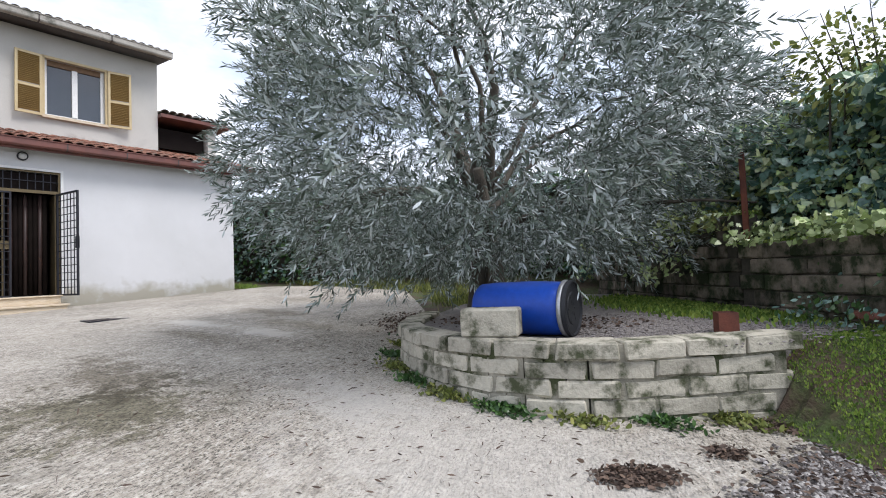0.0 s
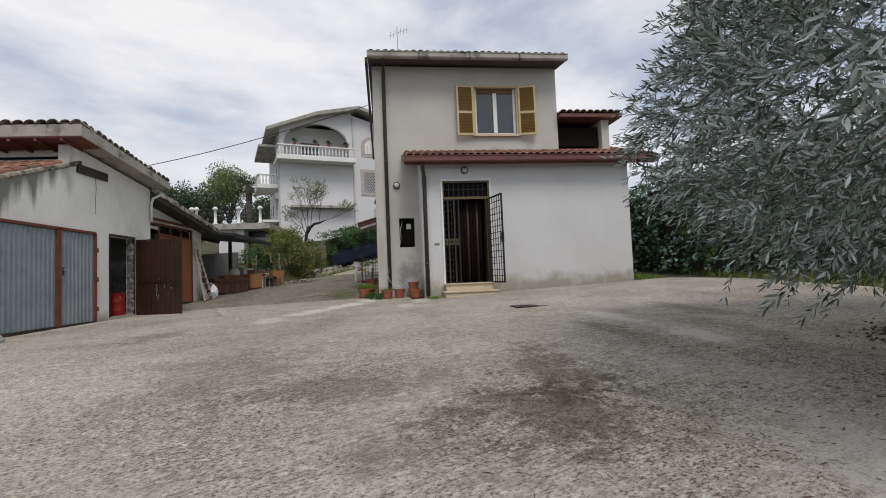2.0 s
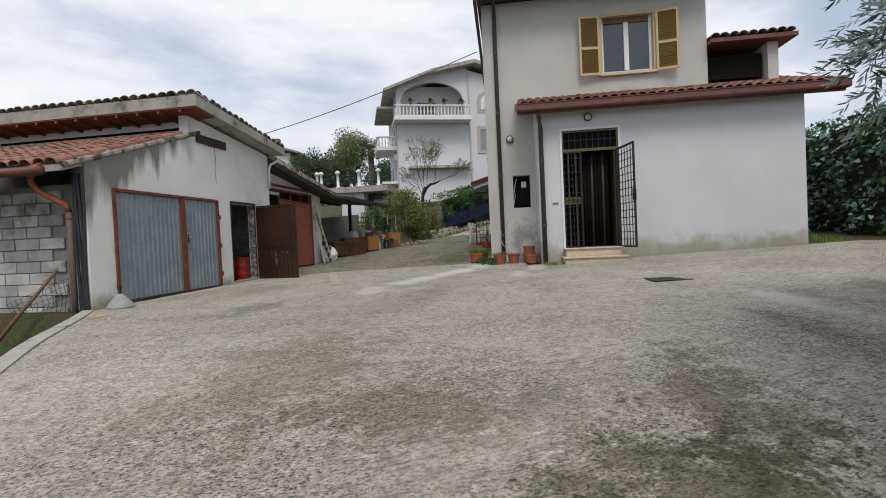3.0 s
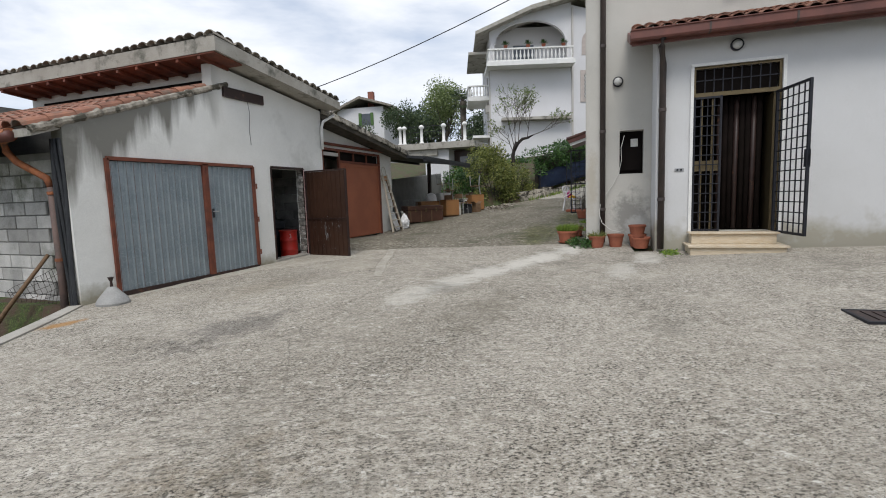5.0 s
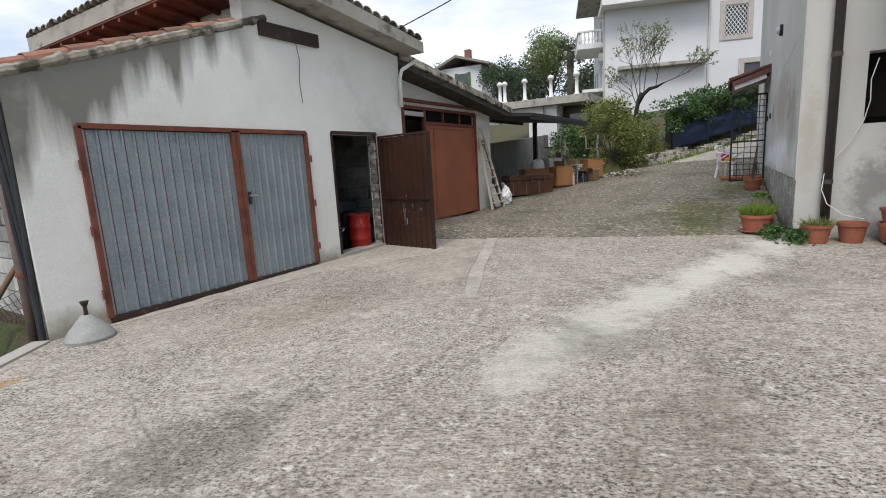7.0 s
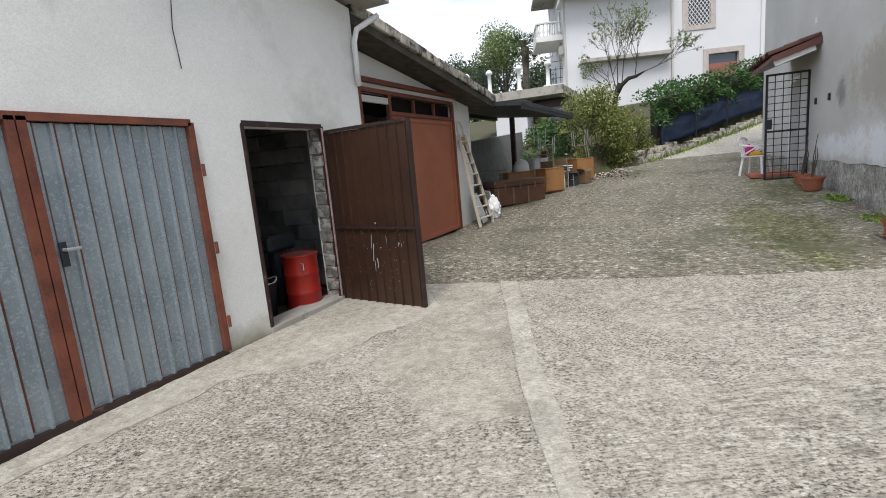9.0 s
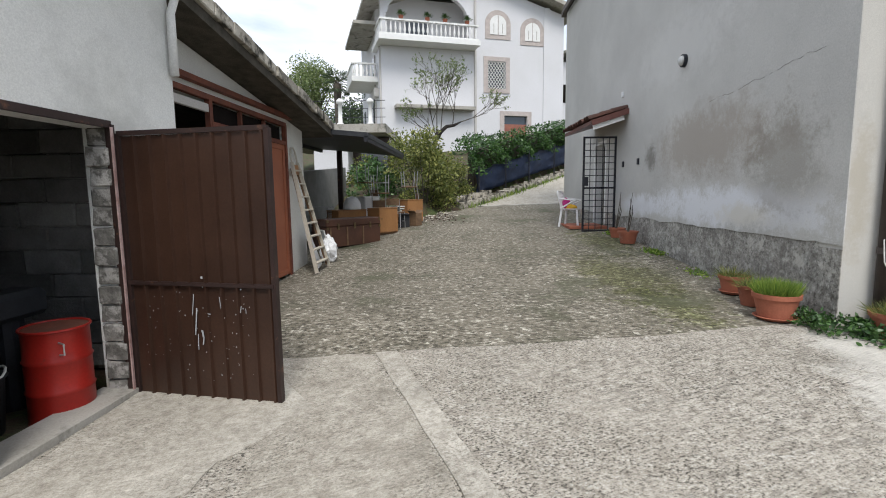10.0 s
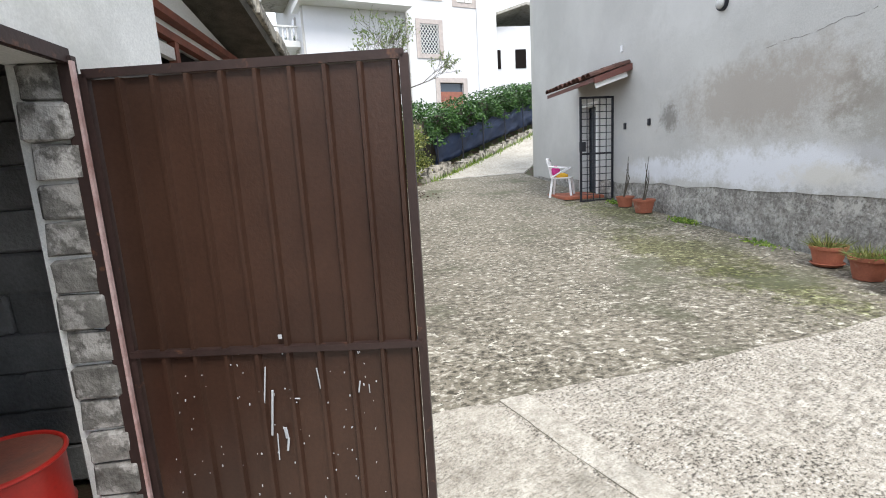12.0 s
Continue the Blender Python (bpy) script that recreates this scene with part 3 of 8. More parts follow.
def prism(bm, poly, a, b, axis="y"):
    """A polygon (pairs) pushed from a to b along the axis."""
    def p3(p, c):
        return {"y": (p[0], c, p[1]), "x": (c, p[0], p[1]), "z": (p[0], p[1], c)}[axis]
    lo = [bm.verts.new(p3(p, a)) for p in poly]
    hi = [bm.verts.new(p3(p, b)) for p in poly]
    bm.faces.new(lo)
    bm.faces.new(hi[::-1])
    for i in range(len(poly)):
        j = (i + 1) % len(poly)
        bm.faces.new((lo[i], hi[i], hi[j], lo[j]))
    bmesh.ops.recalc_face_normals(bm, faces=bm.faces[:])
    return bm


def wall_holes(bm, axis, c0, c1, a0, a1, z0, z1, holes, top=None):
    """A wall between c0 and c1 across the axis ('x': runs along y), from a0 to a1, with openings (a, b, z, z). top: height as a function of a."""
    cuts = sorted({a0, a1, *(h[0] for h in holes), *(h[1] for h in holes)})
    if top:
        cuts = sorted({*cuts, *top[0]})
        tz = lambda a: float(np.interp(a, top[0], top[1]))
    else:
        tz = lambda a: z1
    for a, b in zip(cuts, cuts[1:]):
        if b - a < 1e-4:
            continue
        zs = [(h[2], h[3]) for h in holes if h[0] < b - 1e-4 and h[1] > a + 1e-4]
        z = z0
        for lo, hi in sorted(zs):
            if lo - z > 0.01:
                prism(bm, [(a, z), (b, z), (b, lo), (a, lo)], c0, c1, "y" if axis == "y" else "x")
            z = hi
        prism(bm, [(a, z), (b, z), (b, tz(b)), (a, tz(a))], c0, c1, "y" if axis == "y" else "x")
    bmesh.ops.remove_doubles(bm, verts=bm.verts[:], dist=0.0005)
    return bm


def from_np(name, verts, faces, material, parent=None, kind="", smooth=False):
    me = bpy.data.meshes.new(name)
    me.from_pydata(verts.tolist(), [], faces.tolist())
    if smooth:
        me.shade_smooth()
    me.materials.append(material)
    ob = new(name, me)
    ob.parent = parent
    return tagged(ob, kind=kind)


def leaves(name, pts, dirs, length, width, material, parent=None, kind="", rng=None, spread=0.35, fold=0.15):
    """One small folded leaf (two quads in a rhombus) at each point along its direction."""
    rng = rng or np.random.default_rng(3)
    n = len(pts)
    d = dirs / np.maximum(np.linalg.norm(dirs, axis=1, keepdims=True), 1e-6)
    r = rng.normal(size=(n, 3))
    s = np.cross(d, r)
    s /= np.maximum(np.linalg.norm(s, axis=1, keepdims=True), 1e-6)
    u = np.cross(s, d)
    L = (length * rng.uniform(1 - spread, 1 + spread, n))[:, None]
    W = (width * rng.uniform(1 - spread, 1 + spread, n))[:, None]
    base, tip = pts, pts + d * L + u * L * 0.08
    mid = pts + d * L * 0.45
    a, b = mid + s * W / 2 + u * W * fold, mid - s * W / 2 + u * W * fold
    v = np.stack([base, a, tip, b], 1).reshape(-1, 3)
    i = np.arange(n)[:, None] * 4
    f = np.concatenate([i + np.array([[0, 1, 2]]), i + np.array([[0, 2, 3]])])
    return from_np(name, v, f, material, parent, kind)


def ground_z(x, y):
    z = np.interp(-x, [-12, 0, 3, 5, 6, 9, 14, 16, 20, 22, 24, 28.5, 36, 46, 60], [0.2, 0.46, 0.60, 0.72, 0.77, 0.79, 0.85, 0.95, 1.22, 1.36, 1.47, 1.85, 3.3, 4.8, 5.5])
    z = z + np.where(y > 0, 0.045 * np.minimum(y, 9) * np.clip((-x) / 14, 0, 1), 0)
    z = z - np.where(x > -15.2, 0.05 * np.clip((-4.2 - y) / 1.3, 0, 1) * np.clip((-x - 6) / 2, 0, 1), 0)
    z = z + np.where((x < -16) & (y < -1), 0.03 * np.maximum(y + 1, -8) * np.clip((-x - 16) / 2, 0, 1), 0)
    return z

# ---- ground ----
def terrain(x, y):
    """Height of the natural ground: the yard and drive, the low ground beyond the kerb, the banks."""
    z = ground_z(x, y)
    s = (y + 6.7) - (x + 8.65) * 0.757
    low = (x > -8.75) & (s < -0.02)
    z = np.where(low, z - np.clip(-s * 1.2, 0, 1.3), z)
    # bank beside the upper drive
    t = ((x + 28.5) * -7.5 + (y + 4.2) * 5.0) / 81.25
    q = ((x + 28.5) * 5.0 + (y + 4.2) * 7.5) / 9.01
    z = np.where((x < -23.5) & (q < -0.1), z + np.clip((-q - 0.1) * 1.5, 0, 0.75) * np.clip((-x - 23.5) / 4, 0, 1), z)
    # right hand bank with grass
    k = (y - 6.1) * 0.8 + (x + 0.9) * 0.6
    z = np.where(y > 9.0, z + np.clip((y - 9.0) * 0.3, 0, 0.8), z)
    w = (x + y - 4.76) / 1.414
    z = np.where((x > -0.9) & (y < 9) & (x < 5), np.maximum(z, 1.03 - np.maximum(0, -w - 0.12) * 0.42), z)
    q, e = (x + 0.42) * 0.69 + (y - 3.75) * 0.72, np.hypot(x + 0.2, y - 4.2)
    z = np.where((q > -0.12) & (x < 2), np.maximum(z, 0.985 - 0.62 * np.maximum(0, e - 0.3)), z)
    return z


def ground_sheet():
    xs = np.concatenate([[-900, -300, -120], np.arange(-64, -26, 1.0), np.arange(-26, 6, 0.4), [6, 10, 20, 60, 200, 900]])
    ys = np.concatenate([[-900, -300, -100, -50], np.arange(-30, -12, 1.0), np.arange(-12, 14, 0.4), [14, 18, 25, 40, 100, 300, 900]])
    xs, ys = np.unique(np.round(np.concatenate([xs, np.arange(-1.2, 2.4, 0.1)]), 3)), np.unique(np.round(np.concatenate([ys, np.arange(2, 6.4, 0.1)]), 3))
    X, Y = np.meshgrid(xs, ys, indexing="ij")
    Z = terrain(X, Y) - 0.02
    v = np.stack([X, Y, Z], -1).reshape(-1, 3)
    ny = len(ys)
    f = [(i * ny + j, (i + 1) * ny + j, (i + 1) * ny + j + 1, i * ny + j + 1) for i in range(len(xs) - 1) for j in range(ny - 1)]
    return from_np("ground", v, np.array(f), M["earth"], kind="structure")


def slab(name, poly, material, lift, step=0.3, label="", rag=0.0):
    """Paving laid over the ground inside a polygon; rag roughens its outline."""
    if rag:
        out = []
        for (ax, ay), (bx, by) in zip(poly, poly[1:] + poly[:1]):
            m = max(1, int(math.hypot(bx - ax, by - ay) / 0.09))
            for k in range(m):
                x, y = ax + (bx - ax) * k / m, ay + (by - ay) * k / m
                w = noise.noise(Vector((x * 2.3, y * 2.3, 1))) + 0.7 * noise.noise(Vector((x * 9, y * 9, 2)))
                out.append((x + rag * w, y + rag * w * 0.8))
        poly = out
    bm = B()
    fv = [bm.verts.new((x, y, 0)) for x, y in poly]
    bm.faces.new(fv)
    x0, x1 = min(p[0] for p in poly), max(p[0] for p in poly)
    y0, y1 = min(p[1] for p in poly), max(p[1] for p in poly)
    for c, no, a, b in (((1, 0, 0), 0, x0, x1), ((0, 1, 0), 1, y0, y1)):
        for k in np.arange(a + step, b, step):
            co = (k, 0, 0) if no == 0 else (0, k, 0)
            bmesh.ops.bisect_plane(bm, geom=bm.verts[:] + bm.edges[:] + bm.faces[:], plane_co=co, plane_no=c)
    top = bm.faces[:]
    for v in bm.verts:
        v.co.z = float(ground_z(np.array(v.co.x), np.array(v.co.y))) + lift + 0.006 * noise.noise(Vector((v.co.x * 1.3, v.co.y * 1.3, 0)))
    r = bmesh.ops.extrude_face_region(bm, geom=top)
    bmesh.ops.recalc_face_normals(bm, faces=bm.faces[:])
    for e in r["geom"]:
        if isinstance(e, bmesh.types.BMVert):
            e.co.z -= 0.12
    bmesh.ops.recalc_face_normals(bm, faces=bm.faces[:])
    return tagged(link(name, bm, material), kind="structure", label=label)


ground_sheet()
YARD = [(-14.0, 7.6), (-14.35, 0.3), (-15.32, 0.2), (-15.35, -1.2), (-15.2, -1.8), (-15.0, -2.5), (-14.92, -3.1), (-14.74, -3.9), (-14.70, -4.6), (-14.55, -5.4), (-14.52, -6.2), (-14.56, -6.9), (-14.5, -6.74), (-13.9, -6.74), (-8.75, -6.74), (-7.5, -5.82), (-3.0, -2.4), (6.0, 3.0), (4.0, 4.2), (0.35, 2.5), (-0.5, 3.5), (-1.2, 3.6), (-2.2, 3.7), (-3.4, 3.6), (-5.4, 5.6), (-8.5, 8.2), (-12, 8.4)]
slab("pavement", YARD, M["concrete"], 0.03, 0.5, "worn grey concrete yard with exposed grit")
slab("pavement", [(-14.2, -6.6), (-14.2, -5.0), (-14.5, -2.0), (-15.0, -0.72), (-28.0, -1.1), (-28.2, -4.6), (-25.5, -6.6), (-21.0, -8.0), (-19.4, -7.26), (-14.63, -7.24)], M["rampc"], 0.024, 0.5, "dark weathered concrete drive with moss", 0.04)
slab("pavement", [(-28.04, -1.1), (-36, 3.2), (-46, 9.5), (-58, 18), (-60, 15), (-47, 6.8), (-37, 1.9), (-33, -0.95), (-28.2, -4.5)], M["smooth"], 0.03, 1.0, "pale concrete lane climbing behind the house")
slab("pavement", [(-13.9, -6.7), (-14.5, -6.6), (-14.4, -5.95), (-13.6, -5.3), (-12.9, -5.6), (-12.3, -5.75), (-11.8, -6.3), (-10.2, -6.45), (-9.0, -6.72)], M["smooth"], 0.038, 0.5, "smooth cement apron before the garage doors", 0.07)
slab("pavement", [(-14.5, -6.5), (-14.62, -5.15), (-13.5, -4.62), (-12.5, -4.24), (-11.9, -3.95), (-11.6, -4.4), (-12.3, -5.3), (-13.6, -5.6)], M["midc"], 0.034, 0.5, "paler worn concrete between the doors and the joint", 0.05)
slab("pavement", [(-14.64, -5.08), (-13.5, -4.60), (-12.5, -4.22), (-11.8, -3.90), (-11.2, -3.6), (-11.3, -3.52), (-12.0, -3.80), (-12.55, -4.06), (-13.5, -4.42), (-14.68, -4.90)], M["smooth"], 0.038, 0.5, "pale cement joint strip in the yard", 0.03)
slab("pavement", [(-28.0, -1.1), (-28.22, -1.1), (-28.35, -4.5), (-28.12, -4.5)], M["cementroof"], 0.045, 0.5, "pale cement drain strip across the lane")
# kerb at the yard's low edge
kb = B()
for i in range(14):
    a, b = i / 14, (i + 1) / 14
    p, q = Vector((-8.72, -6.78, 0)).lerp(Vector((-3.0, -2.45, 0)), a), Vector((-8.72, -6.78, 0)).lerp(Vector((-3.0, -2.45, 0)), b)
    za, zb = (float(ground_z(np.array(v.x), np.array(v.y))) for v in (p, q))
    bar(kb, (p.x, p.y, za - 0.55), (q.x, q.y, zb - 0.55), 0.16, 1.2)
tagged(link("kerb", kb, M["cementroof"]), kind="structure", label="rough cement kerb at the edge of the yard")


def block_meshes(name, l, d, h, material, n=4, seed=1):
    rng = random.Random(seed)
    out = []
    for i in range(n):
        bm = box(B(), -l / 2 + 0.004, l / 2 - 0.004, -d / 2, d / 2, 0.004, h - 0.004, 0.011)
        for v in bm.verts:
            v.co += Vector((rng.uniform(-1, 1), rng.uniform(-1, 1), rng.uniform(-1, 1))) * 0.006
        me = bpy.data.meshes.new(name)
        bm.to_mesh(me); bm.free()
        me.materials.append(material)
        out.append(me)
    return out


# ---- roof tiles ----
def tile_mesh(name, r, length, material, rise=0.75):
    bm = B()
    seg = 6
    rings = []
    for y, k in ((0, 1.0), (length, 0.82)):
        for dr in (0, -0.015):
            rings.append([bm.verts.new(((r * k + dr) * math.cos(a), y, (r * k + dr) * math.sin(a) * rise)) for a in (math.pi * i / seg for i in range(seg + 1))])
    o0, i0, o1, i1 = rings
    for i in range(seg):
        bm.faces.new((o0[i], o0[i + 1], o1[i + 1], o1[i]))
        bm.faces.new((i0[i + 1], i0[i], i1[i], i1[i + 1]))
        bm.faces.new((o0[i + 1], o0[i], i0[i], i0[i + 1]))
        bm.faces.new((o1[i], o1[i + 1], i1[i + 1], i1[i]))
    me = bpy.data.meshes.new(name)
    bm.to_mesh(me)
    bm.free()
    me.materials.append(material)
    return me


def tile_roof(parent, o, u, v, nu, nv, pitch=0.21, rowlen=0.34, material=None, rng=None, keep=300):
    """Rows of round tiles on a sloping plane: o the eave's corner, u along the eave, v up the slope. Uneven by a hair."""
    rng = rng or random.Random(5)
    o, u, v = Vector(o), Vector(u).normalized(), Vector(v).normalized()
    w = u.cross(v)
    if w.z < 0:
        w = -w
    me = tile_mesh("tile", pitch * 0.52, rowlen * 1.22, material)
    verts, faces = [], []
    n = 0
    for j in range(nv):
        for i in range(nu):
            p = o + u * (pitch * (i + 0.5)) + v * (rowlen * j + rng.uniform(-0.02, 0.02)) + w * (0.012 + rng.uniform(0, 0.008))
            tw = rng.uniform(-0.03, 0.03)
            uu = (u * math.cos(tw) + v * math.sin(tw)).normalized()
            vv = (v * math.cos(tw) - u * math.sin(tw)).normalized()
            vv = (vv - w * 0.035).normalized()
            m = Matrix((uu, vv, w)).transposed().to_4x4()
            m.translation = p
            if n < keep:
                t = new("roof_tile", me)
                t.parent, t.matrix_basis = parent, m
                n += 1
            else:
                b0 = len(verts)
                verts += [m @ x.co for x in me.vertices]
                faces += [[b0 + k for k in f.vertices] for f in me.polygons]
    if verts:
        rest = bpy.data.meshes.new("roof_tiles")
        rest.from_pydata(verts, [], faces)
        rest.materials.append(material)
        r = new("roof_tiles", rest)
        r.parent = parent
        tagged(r, kind="stuff")


# ---- two-storey house with its annex ----
house = thing("house", "grey rendered two-storey house with white tiled-roof annex", "house", (-15.3, -0.65, 0), 2.0)
H_W, H_D, H_T = 5.75, 11.4, 7.95   # width along the front, depth, wall top
AX, AY0, AY1 = 1.0, 1.27, 7.45      # annex: how far proud, from, to

bm = B()
wall_holes(bm, "x", -0.3, 0, 0, H_W, 0.3, H_T, [(3.12, 4.42, 5.83, 7.3), (0.66, 1.12, 2.42, 3.3)])
part("wall", bm, M["plaster"], house, "grey cement render with damp stains")
bm = B()
wall_holes(bm, "y", 0.0, 0.3, -H_D, -0.3, 0.3, H_T, [(-8.2, -7.3, 1.3, 3.45)])
part("wall", bm, M["foot"], house, "bare rough cement foot of the side wall")
bm = B(); box(bm, -0.298, 0.0, -0.0095, -0.0005, 0.3, 1.70)
part("wall_foot", bm, M["foot"], house)
for xa, xb, door in ((-H_D, -8.24, 0), (-8.24, -7.26, 1), (-7.26, 0.012, 0)):
    m = max(2, int((xb - xa) / 0.12))
    low = [(xa + (xb - xa) * k / m, 3.5 if door else 1.74 + 0.05 * noise.noise(Vector((k * 0.17, 0, 0))) + 0.022 * noise.noise(Vector((k * 0.9, 4, 0)))) for k in range(m + 1)]
    bm = B()
    prism(bm, low + [(xb, H_T), (xa, H_T)], -0.012, -0.0005, "y")
    part("render_coat", bm, M["side"], house, "grey side render, patched and damp-stained")
bm = B()
box(bm, -H_D, -0.3, H_W - 0.3, H_W, 0.3, H_T)
part("wall", bm, M["plaster"], house)
bm = B(); box(bm, -H_D - 0.3, -H_D, 0, H_W, 0.3, H_T)
part("wall", bm, M["plaster"], house)
bm = B()
wall_holes(bm, "x", AX - 0.3, AX, AY0, AY1, 0.3, 4.715, [(1.87, 3.22, 1.3, 4.2)])
part("wall", bm, M["annex"], house, "white painted annex wall over a bare stained foot")
bm = B()
prism(bm, [(0.002, 0.3), (AX - 0.3, 0.3), (AX - 0.3, 4.77), (0.002, 5.12)], AY0, AY0 + 0.3, "y")
part("wall", bm, M["annex"], house)
bm = B()
prism(bm, [(-2.5, 0.3), (AX - 0.3, 0.3), (AX - 0.3, 4.62), (-2.5, 5.2)], AY1 - 0.3, AY1, "y")
part("wall", bm, M["annex"], house)
# floor coloured near-black in place of the hall's shade
bm = B()
box(bm, 0.002, AX - 0.302, AY0 + 0.302, AY1 - 0.302, 1.15, 1.29)
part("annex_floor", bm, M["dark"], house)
# lean-to roof
ang = math.atan2(0.45, 1.35)
sl = Vector((-math.cos(ang), 0, math.sin(ang)))
bm = B()
prism(bm, [(1.35, 4.80), (0.0, 5.25), (0.0, 5.13), (1.35, 4.68)], 0.85, 8.1, "y")
part("roof_slab", bm, M["pipe"], house)
bm = B()
prism(bm, [(0.0, 5.25), (-2.6, 6.1), (-2.6, 5.98), (0.0, 5.13)], H_W + 0.002, 8.1, "y")
part("roof_slab", bm, M["pipe"], house)
tile_roof(house, (1.38, 0.85, 4.82), (0, 1, 0), sl, 34, 4, 0.213, 0.36, M["tile"])
tile_roof(house, (-0.02, 5.8, 5.27), (0, 1, 0), sl, 11, 7, 0.213, 0.36, M["tile"])
def gutter(parent, y0, y1, x, z, material, joints=6):
    bm = B()
    prof = [(0, 0), (0.13, 0.0), (0.15, 0.03), (0.15, 0.15), (0.17, 0.16), (0.17, 0.175), (0.135, 0.175), (0.135, 0.035), (0.015, 0.02), (0.015, 0.17), (0, 0.17)]
    prism(bm, [(x + a, z + b) for a, b in prof], y0, y1, "y")
    g = part("gutter", bm, material, parent)
    for i in range(1, joints):
        y = y0 + (y1 - y0) * i / joints
        bm = B()
        prism(bm, [(x - 0.004, z - 0.006), (x + 0.135, z - 0.006), (x + 0.158, z + 0.028), (x + 0.158, z + 0.15), (x - 0.004, z + 0.15)], y - 0.015, y + 0.015, "y")
        part("gutter_joint", bm, M["pipe"], g)
gutter(house, 0.8, 8.15, 1.36, 4.65, M["gutter"], 6)
bm = B(); box(bm, 1.30, 1.355, 0.82, 8.12, 4.60, 4.84)
part("fascia", bm, M["gutter"], house)
bm = B(); bar(bm, (0.0, 0.82, 5.14), (1.35, 0.82, 4.70), 0.05, 0.16)
part("bargeboard", bm, M["gutter"], house)
# main roof: slopes back from the front eave
bm = B()
prism(bm, [(0.55, 8.06), (-5.9, 8.95), (-12.0, 8.05), (-12.0, 7.92), (-5.9, 8.80), (0.55, 7.92)], -0.11, H_W + 0.13, "y")
part("roof_slab", bm, M["pipe"], house, "dark brown eave boards")
slm = Vector((-6.45, 0, 0.89)).normalized()
tile_roof(house, (0.62, -0.11, 8.09), (0, 1, 0), slm, 29, 5, 0.2065, 0.36, M["oldtile"])
gutter(house, -0.13, H_W + 0.17, 0.56, 7.93, M["cementroof"], 4)
bm = B(); box(bm, -H_D, 0.5, -0.20, -0.115, 7.86, 8.0)
part("gutter", bm, M["pipe"], house)
# little roof on the annex side (upper loggia)
bm = B()
box(bm, -2.2, -1.9, H_W, H_W + 1.75, 5.7, 6.5); box(bm, -1.9, 0.0, H_W + 1.45, H_W + 1.7, 5.3, 6.3); box(bm, -2.2, 0.0, H_W + 0.01, H_W + 1.45, 5.2, 5.35)
part("loggia_wall", bm, M["plaster"], house)
bm = B(); box(bm, -2.4, 0.25, H_W + 0.003, H_W + 2.05, 6.32, 6.42)
part("loggia_roof", bm, M["gutter"], house)
tile_roof(house, (0.28, H_W + 0.0, 6.44), (0, 1, 0), (-1, 0, 0.12), 9, 3, 0.22, 0.36, M["oldtile"])
# near-black sheet across the opening stands in for the loggia's shaded inside
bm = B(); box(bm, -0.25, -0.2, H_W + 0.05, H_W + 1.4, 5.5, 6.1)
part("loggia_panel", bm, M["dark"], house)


def window_front():
    w = thing("window", "white window between open ochre louvred shutters", "")
    w.parent = house
    for nm, (x0, x1, y0, y1, z0, z1), mt in (
            ("window_sill", (-0.10, 0.10, 3.05, 4.50, 5.76, 5.83), "travertine"),
            ("window_frame", (-0.16, -0.08, 3.12, 3.19, 5.83, 7.3), "white"), ("window_frame", (-0.16, -0.08, 4.35, 4.42, 5.83, 7.3), "white"),
            ("window_frame", (-0.16, -0.08, 3.19, 4.35, 7.16, 7.3), "wood"), ("window_frame", (-0.16, -0.08, 3.19, 4.35, 5.83, 5.90), "white"),
            ("window_post", (-0.15, -0.06, 3.71, 3.83, 5.90, 7.16), "white"),
            ("pane", (-0.13, -0.12, 3.19, 3.71, 5.90, 7.16), "glass_dark"), ("pane", (-0.13, -0.12, 3.83, 4.35, 5.90, 7.16), "glass_dark")):
        bm = B(); box(bm, x0, x1, y0, y1, z0, z1, 0.004 if mt == "white" else 0)
        part(nm, bm, M[mt], w)
    # near-black sheet behind the panes stands in for the unlit room
    bm = B(); box(bm, -0.45, -0.42, 3.0, 4.6, 5.7, 7.4)
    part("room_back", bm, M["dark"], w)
    bm = B()
    box(bm, 0.0, 0.06, 3.06, 3.12, 5.83, 7.36); box(bm, 0.0, 0.06, 4.42, 4.48, 5.83, 7.36); box(bm, 0.0, 0.06, 3.06, 4.48, 7.3, 7.36)
    part("outer_frame", bm, M["shutframe"], w)
    for side, y0, ang in ((-1, 3.06, 6), (1, 4.48, -10)):
        s = thing("shutter", "ochre louvred shutter folded open", "", (0.07, y0, 0), 0)
        s.rotation_euler = (0, 0, radians(ang))
        s.parent = w
        a, b = (-0.54, 0.0) if side < 0 else (0.0, 0.54)
        bm = B()
        for y in (a, b - 0.055):
            box(bm, 0, 0.045, y, y + 0.055, 5.78, 7.33)
        for z in (5.78, 6.46, 7.27):
            box(bm, 0, 0.045, a + 0.055, b - 0.055, z, z + 0.06)
        f = part("shutter_frame", bm, M["shutframe"], s)
        me = None
        for z in [5.87 + 0.046 * k for k in range(31)]:
            if 6.43 < z < 6.54:
                continue
            if me is None:
                bm = B()
                prism(bm, [(0.002, 0.0), (0.008, -0.006), (0.043, 0.028), (0.037, 0.034)], a + 0.055, b - 0.055, "y")
                sl0 = part("slat", bm, M["shutter"], s)
                me = sl0.data
                sl0.location = (0, 0, z)
            else:
                o = new("slat", me); o.parent = s; o.location = (0, 0, z)


window_front()
# recess shade put into the colour: near-black backing and meter box
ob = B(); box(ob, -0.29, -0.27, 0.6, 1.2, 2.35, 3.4)
